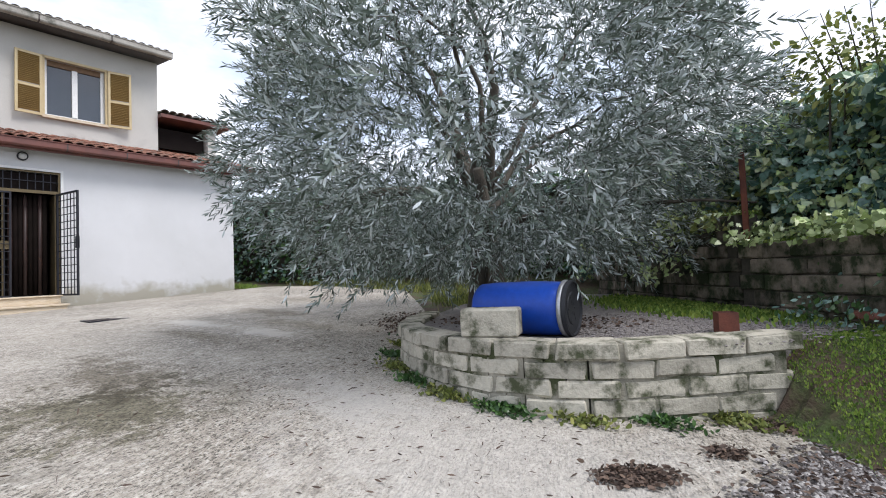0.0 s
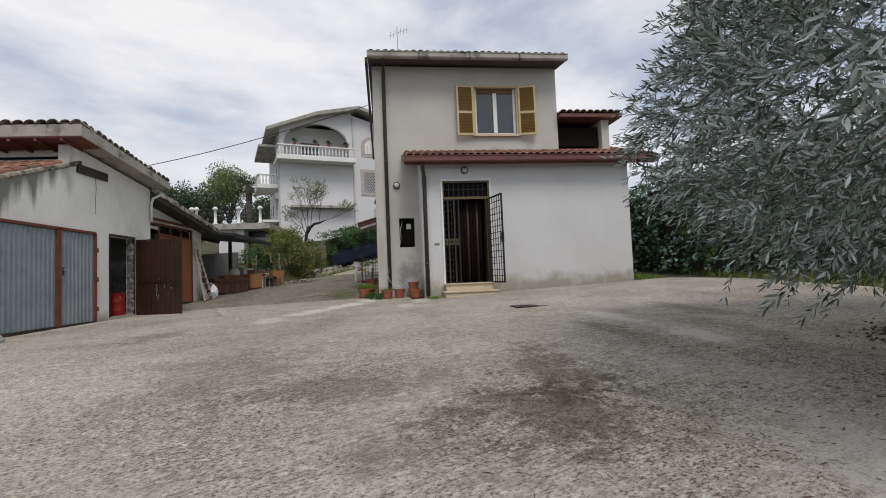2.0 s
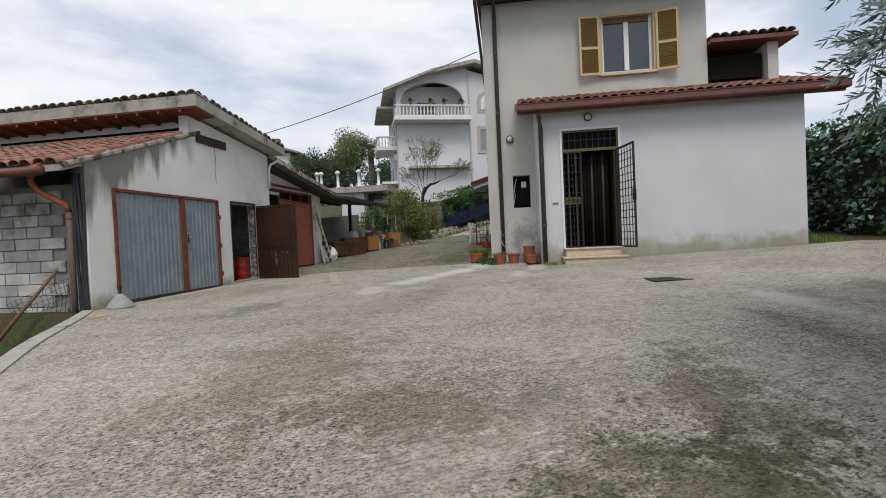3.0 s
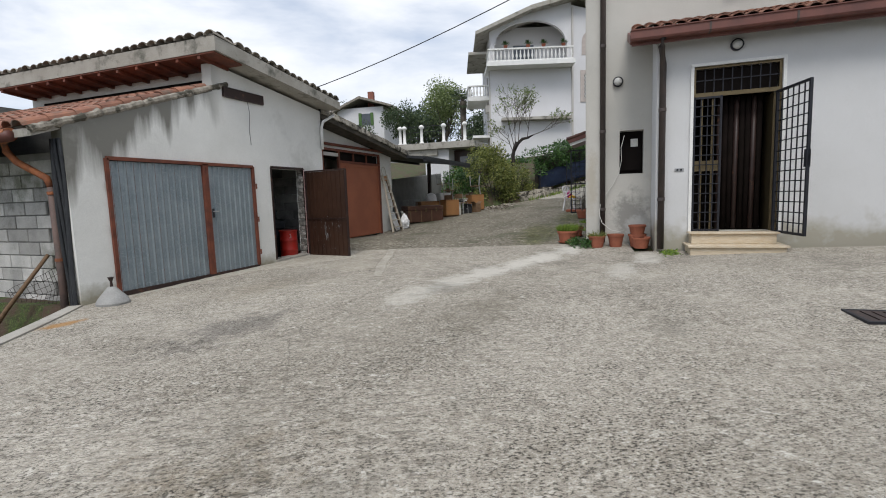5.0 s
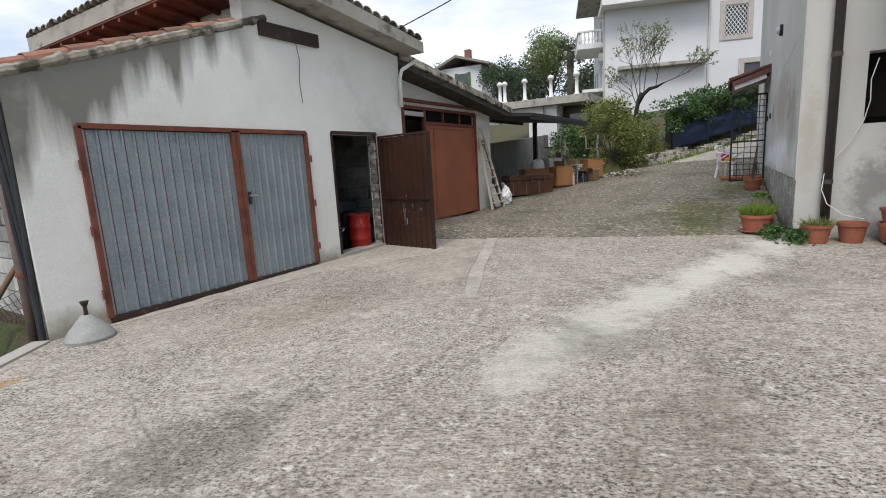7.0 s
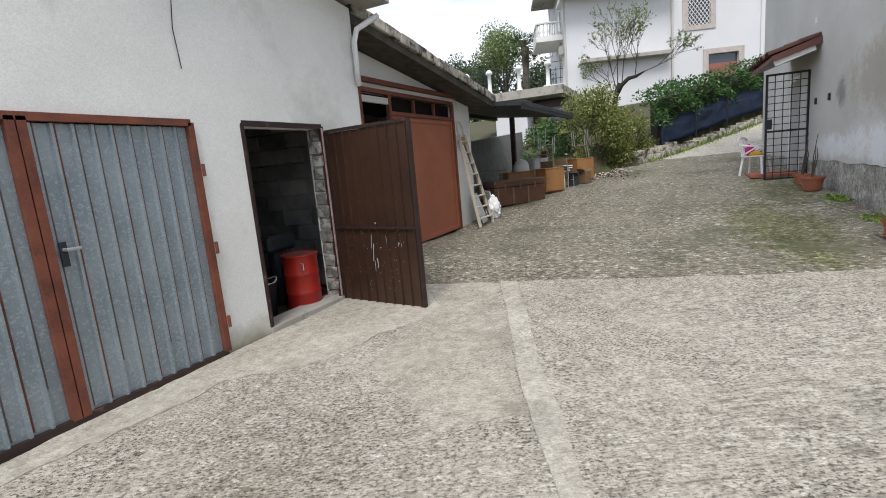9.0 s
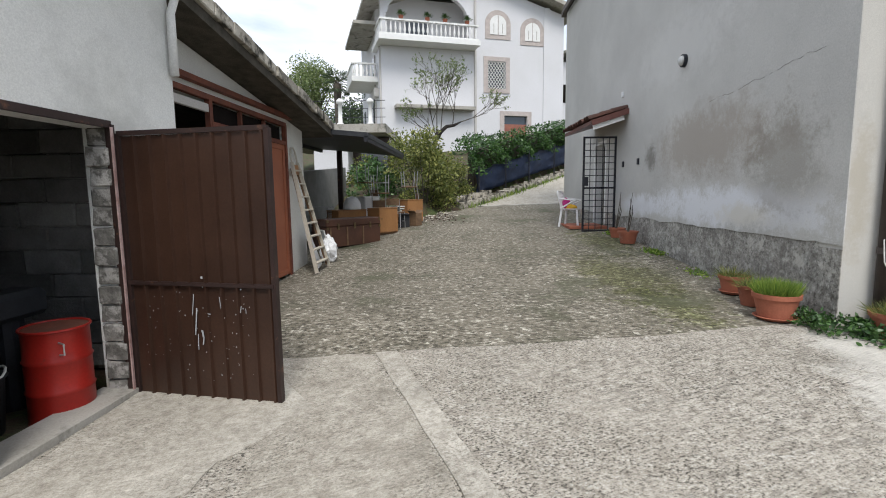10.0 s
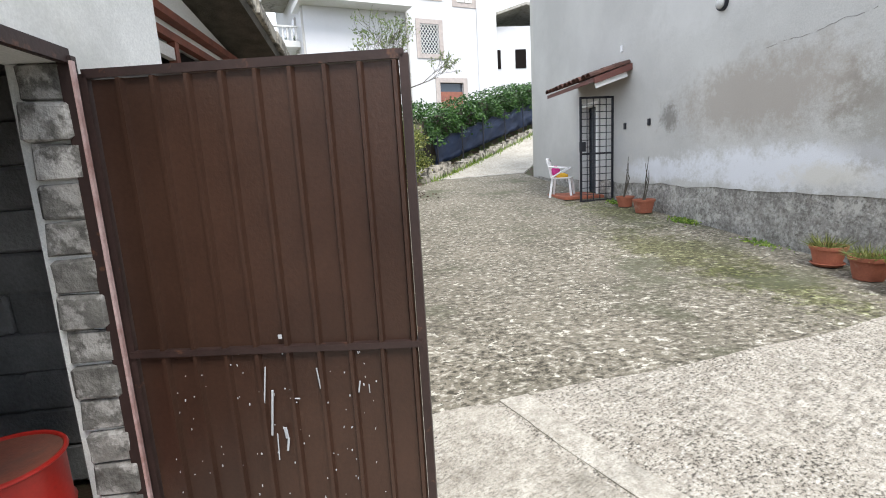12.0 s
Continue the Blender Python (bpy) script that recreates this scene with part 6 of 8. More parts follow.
def leaf_wall(name, path, tops, depth, n, size, shape, mats, label, seed, category="hedge", foot=None, core=True, hang=0.6):
    """A hedge or ivy face: leaves over the front and top of a solid dark core that stands in for inner shade."""
    rng = np.random.default_rng(seed)
    t = thing(name, label, category)
    pts = [np.array(p, float) for p in path]
    seg = [np.linalg.norm(b - a) for a, b in zip(pts, pts[1:])]
    cum = np.concatenate([[0], np.cumsum(seg)])
    s = rng.uniform(0, cum[-1], n)
    xy = np.stack([np.interp(s, cum, [p[0] for p in pts]), np.interp(s, cum, [p[1] for p in pts])], -1)
    i = np.clip(np.searchsorted(cum, s) - 1, 0, len(seg) - 1)
    dv = np.array([(b - a) / np.linalg.norm(b - a) for a, b in zip(pts, pts[1:])])[i]
    nv = np.stack([dv[:, 1], -dv[:, 0]], -1)
    top = np.interp(s, cum, tops)
    z0 = (terrain(xy[:, 0], xy[:, 1]) if foot is None else np.interp(s, cum, foot))
    h = rng.uniform(0, 1, n)
    wob = 0.16 * np.sin(s * 3.1 + h * 5) + 0.10 * np.sin(s * 7 - h * 9)
    up = rng.uniform(size=n) < 0.12
    off = np.where(up, rng.uniform(-1, 0.2, n), 0.12 + wob + rng.normal(size=n) * 0.10) * np.where(up, depth, 1)
    z = np.where(up, top + rng.uniform(-0.05, 0.22, n), z0 + (top - z0) * h)
    P = np.concatenate([xy + nv * off[:, None], z[:, None]], 1)
    D = np.concatenate([nv * 0.7 + rng.normal(size=(n, 2)) * 0.55, (-hang + rng.normal(size=n) * 0.5)[:, None]], 1)
    k = rng.integers(0, len(mats), n)
    for q, m in enumerate(mats):
        shaped("leaves", P[k == q], D[k == q], size, shape, M[m], t, "stuff", seed + q)
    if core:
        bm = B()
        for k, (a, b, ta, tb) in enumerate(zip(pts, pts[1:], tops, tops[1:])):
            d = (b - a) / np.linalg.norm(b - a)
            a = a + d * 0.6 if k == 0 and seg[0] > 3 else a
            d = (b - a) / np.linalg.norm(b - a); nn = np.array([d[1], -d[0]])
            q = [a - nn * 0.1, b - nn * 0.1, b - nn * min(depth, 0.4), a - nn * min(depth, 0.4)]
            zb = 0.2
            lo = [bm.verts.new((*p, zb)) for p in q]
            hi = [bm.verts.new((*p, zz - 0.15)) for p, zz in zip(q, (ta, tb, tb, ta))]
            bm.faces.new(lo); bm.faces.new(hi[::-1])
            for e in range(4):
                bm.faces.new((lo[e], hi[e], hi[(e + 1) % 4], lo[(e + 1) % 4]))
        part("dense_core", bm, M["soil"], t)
    return t


leaf_wall("ivy_wall", [(-4.6, 10.2), (-3.2, 9.2), (-0.55, 6.35), (2.6, 3.2)], [3.4, 3.25, 2.95, 3.1], 0.5, 22000, 0.082, IVY, ["ivy", "ivyd", "ivyd", "ivypale"], "tall wall of dark ivy with pale green edges", 51, "ivy", [1.1, 1.9, 1.6, 1.5])
leaf_wall("ivy_skirt", [(-3.6, 8.3), (-0.94, 5.62)], [2.02, 2.0], 0.12, 1000, 0.055, IVY, ["ivypale", "bush"], "light green ivy trailing over the wall top", 57, "ivy", [1.75, 1.75], core=False)
leaf_wall("ivy_skirt", [(-0.9, 5.55), (1.9, 2.74)], [1.80, 1.80], 0.12, 900, 0.055, IVY, ["ivypale", "farlight"], "yellow-green ivy along the lower wall top", 58, "ivy", [1.62, 1.62], core=False)
leaf_wall("trailing_ivy", [(-2.1, 6.7), (-1.5, 6.1)], [1.95, 1.95], 0.1, 260, 0.055, IVY, ["ivypale"], "pale ivy strands hanging down the wall", 59, "ivy", [1.2, 1.35], core=False)
leaf_wall("weeds", [(-0.4, 4.95), (0.25, 4.3)], [1.25, 1.12], 0.12, 350, 0.05, OVAL, ["ivyd", "hedge"], "leafy weeds at the mossy wall foot", 60, "weeds", [0.98, 0.95], core=False)
leaf_wall("hedge", [(-24, 8.2), (-14.6, 8.9), (-9.5, 9.9), (-4.7, 10.3)], [4.3, 4.3, 3.8, 3.6], 0.6, 9000, 0.11, IVY, ["ivyd", "hedge"], "tall dark ivy hedge beyond the annex", 53, "hedge")
post = thing("iron_post", "rusty iron post standing on the mossy garden wall", "post", (-0.93, 5.60, 1.60))
part("profile", bar(B(), (0, 0, 0), (0, 0, 0.95), 0.05, 0.012), M["rust"], post)
part("flange", bar(B(), (0.02, 0.012, 0), (0.02, 0.012, 0.95), 0.012, 0.04), M["rust"], post)
post2 = copy_thing(post, pose(-2.6, 7.25, 1.88))


vine = thing("climbing_vine", "brownish green vine rising above the ivy wall top", "vine", (0.05, 5.65, 3.2))
rgv = np.random.default_rng(88)
dv_ = rgv.normal(size=(900, 3)); dv_ /= np.linalg.norm(dv_, axis=1, keepdims=True)
shaped("leaves", dv_ * np.array([0.75, 0.3, 0.55]) * rgv.uniform(0.2, 1.0, (900, 1)), dv_ + rgv.normal(size=(900, 3)) * 0.6 + np.array([0, 0, -0.4]), 0.07, OVAL, M["bush"], vine, "stuff", 88)
for k in range(7):
    part("stem", tube(B(), [(-0.3 + 0.1 * k, 0.1, -0.9), (-0.25 + 0.11 * k, 0.0, -0.1), (-0.45 + 0.17 * k, -0.05, 0.5)], [0.012, 0.009, 0.003], 5), M["bark"], vine)


def tree(name, label, at, h, cr, n, size, material, seed, shape=OVAL, lean=0.0, category="tree", trunk=0.12, clumps=22):
    rng = np.random.default_rng(seed)
    t = thing(name, label, category, at)
    part("trunk", tube(B(), [(0, 0, -0.3), (lean * 0.3, 0, h * 0.3), (lean, 0.05 * h, h * 0.7)], [trunk, trunk * 0.7, trunk * 0.3], 8), M["bark"], t, smooth=True)
    cz = h - cr * 0.9
    cs = rng.normal(size=(clumps, 3)); cs /= np.linalg.norm(cs, axis=1, keepdims=True)
    cs = cs * cr * rng.uniform(0.35, 0.9, (clumps, 1)) * np.array([1, 1, 0.9]) + np.array([lean, 0, cz])
    for c in cs[:8]:
        part("limb", tube(B(), [(lean * 0.3, 0, h * 0.35), tuple((c + np.array([0, 0, h * 0.35])) / 2), tuple(c)], [trunk * 0.5, trunk * 0.3, trunk * 0.1], 6), M["bark"], t, smooth=True)
    w = rng.integers(0, clumps, n)
    d = rng.normal(size=(n, 3)); d /= np.linalg.norm(d, axis=1, keepdims=True)
    P = cs[w] + d * (cr * 0.36 * rng.uniform(0.3, 1.1, (n, 1)))
    shaped("crown", P, d + rng.normal(size=(n, 3)) * 0.5 + np.array([0, 0, -0.3]), size, shape, M[material], t, "stuff", seed)
    return t

# ---- villa ----
villa = thing("villa", "white three-storey villa with balustraded balconies and stone window frames", "house", (-44, -3.86, 0), 19)
villa.scale = (1, 1.04, 1)
def vbox(name, a, mt, parent=None, bevel=0.0, label=""):
    return part(name, box(B(), *a, bevel), M[mt], parent or villa, label)
bm = B(); box(bm, -10, 0.0, -5.95, 0.0, 3.0, 11.55)
part("wall", bm, M["villa"], villa)
vbox("wall", (-10, -2.2, -5.95, -0.002, 11.552, 15.3), "villa")
bm = B(); wall_holes(bm, "x", -0.3, 0.0, 0.0, 6.4, 3.0, 14.1, [(2.1, 3.75, 4.2, 7.45), (0.95, 2.2, 9.2, 11.0)], ([0, 6.4], [16.1, 14.35]))
part("wall", bm, M["villa"], villa)
bm = B(); prism(bm, [(0.0, 3.0), (6.4, 3.0), (6.4, 14.3), (0.0, 16.0)], -10, -0.302, "x")
part("wall", bm, M["villa"], villa)
bm = B(); prism(bm, [(-7.0, 14.2), (-3.0, 15.9), (-0.3, 16.55), (0.5, 16.75), (7.3, 14.5), (7.3, 14.25), (0.5, 16.45), (-0.3, 16.25), (-3.0, 15.6), (-7.0, 13.95)], -10.5, 0.9, "x")
part("roof", bm, M["cementroof"], villa)
# arched gable over the balcony
bm = B()
arc = [(-2.95 + 2.55 * math.cos(a), 13.55 + 1.55 * math.sin(a)) for a in np.linspace(0, math.pi, 15)]
prism(bm, [(0, 13.55), (0, 16.3), (-2.95, 15.7), (-5.95, 14.4), (-5.95, 13.55)] + arc[::-1], -0.35, 0.0, "x")
part("arched_gable", bm, M["villa"], villa)
vbox("pier", (-0.35, 0.0, -5.95, -5.6, 11.8, 13.55), "villa"); vbox("pier", (-0.35, 0.0, -0.3, -0.003, 11.8, 13.55), "villa")
vbox("corner_strip", (0.0, 0.09, 4.9, 5.3, 3.5, 14.7), "villa")
vbox("drainpipe", (0.02, 0.14, 0.02, 0.14, 3.5, 15.9), "farwall")
vbox("ledge", (0.0, 0.75, -5.2, -0.1, 7.65, 7.85), "cementroof")


def balustrade(parent, y0, y1, x, z, h=0.95, step=0.27):
    vb = thing("balustrade", "white turned balustrade", ""); vb.parent = parent
    part("rail", box(B(), x - 0.1, x + 0.1, y0, y1, z + h - 0.1, z + h), M["white"], vb)
    part("base_rail", box(B(), x - 0.1, x + 0.1, y0, y1, z, z + 0.1), M["white"], vb)
    me = None
    n = int((y1 - y0) / step)
    for i in range(n):
        y = y0 + (i + 0.5) * (y1 - y0) / n
        if me is None:
            o = part("baluster", lathe(B(), [(0.05, 0.1), (0.04, 0.2), (0.085, 0.35), (0.045, 0.6), (0.04, h - 0.2), (0.055, h - 0.1)], 8), M["white"], vb, smooth=True)
            me = o.data
        else:
            o = new("baluster", me); o.parent = vb
        o.location = (x, y, z)
    return vb
vbox("balcony_slab", (-1.9, 1.3, -6.25, 0.02, 11.55, 11.85), "white")
balustrade(villa, -6.2, -0.1, 1.15, 11.85)
side_b = balustrade(villa, -1.15, 1.1, 0, 11.85); side_b.location, side_b.rotation_euler = (0.0, -6.1, 0), (0, 0, radians(90))
vbox("loggia_door", (-2.19, -2.15, -4.0, -2.4, 11.86, 13.9), "glass_dark")
vbox("balcony_slab", (-5.4, -1.5, -7.6, -5.96, 9.6, 9.85), "white"); vbox("balcony_slab", (-5.0, -1.0, -7.3, -5.96, 6.6, 6.8), "white")
balustrade(villa, -7.5, -6.0, -1.6, 9.85, 0.95, 0.25)
b2 = balustrade(villa, -1.9, 1.9, 0, 9.85, 0.95, 0.25); b2.location, b2.rotation_euler = (-3.45, -7.5, 0), (0, 0, radians(90))
vbox("side_door", (-3.6, -2.6, -5.98, -5.955, 6.8, 8.9), "glass_dark"); vbox("side_door", (-3.6, -2.6, -5.98, -5.955, 9.86, 11.6), "glass_dark")
vbox("eave", (-6.5, -0.5, -7.5, -5.96, 12.9, 13.1), "cementroof")


def villa_window(y0, y1, z0, z1, arched, lattice):
    w = thing("window", "", ""); w.parent = villa
    f = 0.28
    if arched:
        c, r, h = (y0 + y1) / 2, (y1 - y0) / 2, z1 - (y1 - y0) * 0.42
        arch = lambda k: [(c + r * k * math.cos(a), h + r * k * math.sin(a)) for a in np.linspace(0, math.pi, 13)]
        prism_ = prism(B(), [(y1 + f, z0 - f)] + [(p[0] + (f if p[0] > c else -f) * 0, p[1]) for p in arch(1 + f / r)] + [(y0 - f, z0 - f)], 0.0, 0.04, "x")
        part("stone_frame", prism_, M["trimstone"], w)
        for s in (-1, 1):
            q = [(c + s * 0.03, z0)] + ([(c + s * 0.03, h + r * 0.93)] + [p for p in (arch(0.93) if s < 0 else arch(0.93)[::-1]) if (p[0] - c) * s > 0.1] + [(c + s * r * 0.93, z0)])
            part("shutter", prism(B(), q, 0.045, 0.075, "x"), M["white"], w)
            part("shutter_gap", box(B(), 0.077, 0.08, c + s * r * 0.5 - 0.02, c + s * r * 0.5 + 0.02, z0 + 0.1, h), M["cementroof"], w)
        return
    for a in ((y0 - f, y0, z0 - f, z1 + f), (y1, y1 + f, z0 - f, z1 + f), (y0, y1, z1, z1 + f), (y0, y1, z0 - f, z0)):
        part("stone_frame", box(B(), 0.0, 0.06, *a), M["trimstone"], w)
    part("pane", box(B(), -0.25, -0.22, y0, y1, z0, z1), M["glass_dark"], w)
    if lattice:
        n = 6
        for k in range(-n + 1, n):
            for s in (1, -1):
                a, b = max(0, k / n), min(1, 1 + k / n)
                p = lambda t: (0.02, y0 + (y1 - y0) * t, z0 + (z1 - z0) * ((t - k / n) if s > 0 else 1 - (t - k / n)))
                part("lattice_bar", bar(B(), p(a), p(b), 0.03), M["white"], w)
villa_window(0.95, 2.2, 9.2, 11.0, False, True)
villa_window(1.05, 2.25, 12.7, 13.9, True, False)
villa_window(3.5, 4.65, 12.45, 13.6, True, False)
for a in ((1.8, 2.1, 4.2, 7.75), (3.75, 4.05, 4.2, 7.75), (2.1, 3.75, 7.45, 7.75)):
    vbox("stone_frame", (0.0, 0.06, *a), "trimstone")
vbox("garage_door", (-0.2, -0.15, 2.1, 3.75, 4.2, 6.9), "redbrick", label="dull red garage shutter"); vbox("door_reveal", (-0.22, -0.18, 2.1, 3.75, 6.9, 7.45), "glass_dark")
vbox("chimney", (-4.0, -3.2, 3.4, 4.1, 14.0, 16.3), "villa"); vbox("chimney_cap", (-4.1, -3.1, 3.3, 4.2, 16.3, 16.5), "cementroof")
for y in (-4.9, -3.3, -2.2, -0.8):
    p = thing("balcony_plant", "small potted plant on the villa balcony rail", "plant", (-44 + 1.15 * 0.9455 - y * 1.04 * 0.3256, -3.86 + 1.15 * 0.3256 + y * 1.04 * 0.9455, 12.8), group="balcony plants")
    part("pot", lathe(B(), [(0.12, 0), (0.16, 0.2)], 10), M["terra"], p)
    rg = np.random.default_rng(60)
    d = rg.normal(size=(120, 3)); d[:, 2] = abs(d[:, 2])
    shaped("leaves", d * 0.1 + np.array([0, 0, 0.22]), d, 0.12, OVAL, M["hedge"], p, "stuff", 60)

vbox("air_unit", (-1.95, -1.15, -6.25, -5.955, 8.6, 9.15), "farwall", bevel=0.02, label="grey air conditioning unit")
for x in (-0.15, -2.4):
    vbox("drainpipe", (x - 0.05, x + 0.05, -6.06, -5.955, 3.6, 11.5), "farwall")
for x in (-8.6, -6.6):
    for z in (6.85, 9.9):
        vbox("side_window", (x - 0.45, x + 0.45, -5.975, -5.955, z, z + 1.9), "glass_dark")

# ---- second house behind, right of the villa ----
hb = thing("white_house", "plain white house behind the villa with a dark shutter", "house", (-62, 7.0, 0), 0)
part("wall", box(B(), -8, 0, -4.5, 9, 4, 15.2), M["villa"], hb)
bm = B(); prism(bm, [(-5.4, 15.0), (2.0, 17.2), (10, 15.0), (10, 14.75), (2, 16.95), (-5.4, 14.75)], -8.6, 0.9, "x")
part("roof", bm, M["cementroof"], hb)
part("shutter", box(B(), 0.0, 0.05, -1.6, -0.5, 11.2, 13.0), M["dark"], hb)
part("shutter", box(B(), 0.0, 0.05, 1.0, 2.1, 11.2, 13.0), M["dark"], hb)

# ---- far house on the left hill ----
fh = thing("hill_house", "small pale house with a tiled gable roof on the hill", "house", (-60, -34.9, 0), 8)
part("wall", box(B(), -7, 0, 0, 6.3, 5, 13.6), M["villa"], fh)
bm = B(); prism(bm, [(-0.8, 13.2), (3.4, 14.9), (7.6, 13.6), (7.6, 13.35), (3.4, 14.6), (-0.8, 12.95)], -7.5, 0.8, "x")
part("roof", bm, M["oldtile"], fh)
part("window", box(B(), 0, 0.05, 3.3, 4.9, 11.4, 12.8), M["glass_dark"], fh)
for y in (3.3, 4.9):
    part("shutter", box(B(), 0.05, 0.1, y - 0.35, y + 0.05, 11.3, 12.9), M["hedge"], fh)
part("chimney", box(B(), -2.5, -1.8, 3.6, 4.3, 13.9, 15.9), M["redbrick"], fh)

# ---- terrace building with white posts ----
tb = thing("terrace_house", "low house with a flat terrace roof carrying white posts", "house", (-30.4, -12.0, 0), 2)
tb.scale = (0.88, 0.88, 0.88)
part("wall", box(B(), -6, 0, 1.6, 3.2, 2.0, 5.35), M["villa"], tb)
part("wall", box(B(), -6, -1.2, 3.2, 5.0, 2.0, 5.3), M["brown"], tb)
part("roof_slab", box(B(), -6.4, 0.4, -0.3, 5.05, 5.36, 5.75), M["cementroof"], tb)
part("roof_slab", box(B(), -6.2, 0.2, -0.5, 2.5, 4.95, 5.34), M["cementroof"], tb)
part("opening", box(B(), -1.19, -1.15, 3.6, 4.9, 2.6, 4.9), M["glass_dark"], tb)
for k in range(1):
    part("counter", box(B(), -0.9, 0.3, 3.4, 4.9, 3.3, 3.42), M["farwall"], tb)
for k, y in enumerate((-0.1, 0.2, 1.4, 2.9, 4.3)):
    part("post", lathe(B(), [(0.16, 0), (0.16, 0.08), (0.10, 0.12), (0.085, 0.95), (0.17, 1.0), (0.17, 1.1), (0.06, 1.2)], 12, (0.0, y, 5.75)), M["white"], tb, smooth=True)
for z in (6.1, 6.5, 6.85):
    part("cable_rail", tube(B(), [(0, 0.1, z), (0, 5.0, z)], 0.015, 5), M["iron"], tb)
for k in range(8):
    part("rail_bar", tube(B(), [(0, 0.6 + k * 0.55, 5.75), (0, 0.6 + k * 0.55, 6.9)], 0.012, 5), M["iron"], tb)

# ---- trees and hill beyond ----
rgt = random.Random(77)
for k in range(17):
    y = -62 + k * 3.6
    x = -72 - rgt.uniform(0, 18)
    hh = 13 + rgt.uniform(0, 3) - (2.2 if k < 5 else 0) + (1.0 if k > 9 else 0)
    tree("far_tree", "dark green tree on the far slope", (x, y, 4.5), hh - 3.6, 4.2, 3400, 0.36, "far", 100 + k, trunk=0.25, clumps=26)
tree("light_tree", "light green tree rising beyond the terrace roof", (-56, -18.6, 4.5), 10.3, 2.6, 6500, 0.19, "farlight", 131, trunk=0.2, clumps=44)
tree("pine", "dark conifer beside the far house", (-58, -25.0, 4.5), 8.8, 2.4, 4500, 0.2, "far", 133, trunk=0.2)
tree("garden_tree", "bushy green tree below the far house", (-56, -29.5, 4.0), 7.0, 2.6, 4500, 0.2, "far", 134, trunk=0.2)
# hill
rows = 14
bm = B()
vs = {}
for i in range(rows):
    for j in range(26):
        x, y = -95 - i * 22, -230 + j * 18
        vs[i, j] = bm.verts.new((x, y, 5.2 + 11.5 * math.exp(-((i - 3.5) ** 2) / 7) + 2.0 * noise.noise(Vector((i * 0.7, j * 0.35, 0)))))
for i in range(rows - 1):
    for j in range(25):
        bm.faces.new((vs[i, j], vs[i, j + 1], vs[i + 1, j + 1], vs[i + 1, j]))
tagged(link("backdrop", bm, M["far"], True), kind="structure", label="wooded hill far away")


def palm():
    t = thing("palm", "fan palm with a rough trunk beyond the sheds", "tree", (-52, -15.2, 5))
    part("trunk", tube(B(), [(0, 0, 0), (0.05, 0, 3), (0, 0, 6.4)], [0.3, 0.26, 0.34], 9), M["bark"], t, smooth=True)
    rg = np.random.default_rng(9)
    P, D = [], []
    for k in range(30):
        a, e = k * 2.4, rg.uniform(-0.9, 1.1)
        c = np.array([math.cos(a) * math.cos(e), math.sin(a) * math.cos(e), math.sin(e)])
        stalk = np.array([0, 0, 6.5]) + c * 0.75
        sd = np.cross(c, [0, 0, 1.0]); sd /= np.linalg.norm(sd)
        part("stalk", tube(B(), [(0, 0, 6.45), tuple(stalk)], 0.02, 5), M["bark"], t)
        for q in range(17):
            w = (q - 8) / 8 * 1.15
            P.append(stalk); D.append(c * math.cos(w) + sd * math.sin(w) + np.array([0, 0, -0.25 * abs(w)]) + rg.normal(size=3) * 0.04)
    shaped("fronds", np.array(P), np.array(D), 0.75, [(0, 0), (0.5, 0.04), (1, 0), (0.5, -0.04)], M["far"], t, "stuff", 9, 0.12)
palm()

# ---- hedge with dark sheet, stone kerb and bank beside the lane ----
leaf_wall("laurel_hedge", [(-29.15, -4.3), (-32.3, -2.05), (-36.4, 0.8), (-42, 4.9)], [4.05, 4.75, 5.75, 6.6], 0.9, 14000, 0.11, OVAL, ["hedge"], "clipped bright green laurel hedge above the lane", 71, "hedge", [2.9, 3.5, 4.6, 5.4], hang=0.1)
sh = thing("fence_sheet", "sagging dark blue sheet tied along the hedge foot", "fence sheet")
path = [(-29.0, -3.95), (-32.05, -1.72), (-36.15, 1.13), (-41.75, 5.23)]
lo, hi = [2.2, 2.95, 3.8, 4.95], [3.15, 3.95, 4.85, 5.9]
bm = B()
N = 60
grid = []
for i in range(N + 1):
    s = i / N * 3
    x, y = np.interp(s, range(4), [p[0] for p in path]), np.interp(s, range(4), [p[1] for p in path])
    a, b = np.interp(s, range(4), lo), np.interp(s, range(4), hi) - 0.12 * abs(math.sin(i * 0.5))
    grid.append([bm.verts.new((x + 0.10 * noise.noise(Vector((i * 0.4, k * 0.9, 3))), y + 0.12 * noise.noise(Vector((i * 0.4, k * 0.9, 0))), a + (b - a) * k / 6)) for k in range(7)])
for p, q in zip(grid, grid[1:]):
    for k in range(6):
        bm.faces.new((p[k], q[k], q[k + 1], p[k + 1]))
r = bmesh.ops.solidify(bm, geom=bm.faces[:], thickness=0.01)
part("sheet", bm, M["net"], sh, smooth=True)
for i in range(0, N, 10):
    s = i / N * 3
    x, y = np.interp(s, range(4), [p[0] for p in path]) + 0.08, np.interp(s, range(4), [p[1] for p in path]) + 0.1
    part("stake", tube(B(), [(x, y, np.interp(s, range(4), lo) - 0.5), (x, y, np.interp(s, range(4), hi) + 0.1)], 0.025, 6), M["iron"], sh)
st = block_meshes("stone", 0.5, 0.30, 0.24, M["vergeblock"], 4, 8)
kerb = thing("lane_kerb", "irregular pale stones edging the bank of the lane", "kerb", kind="structure")
rg = random.Random(3)
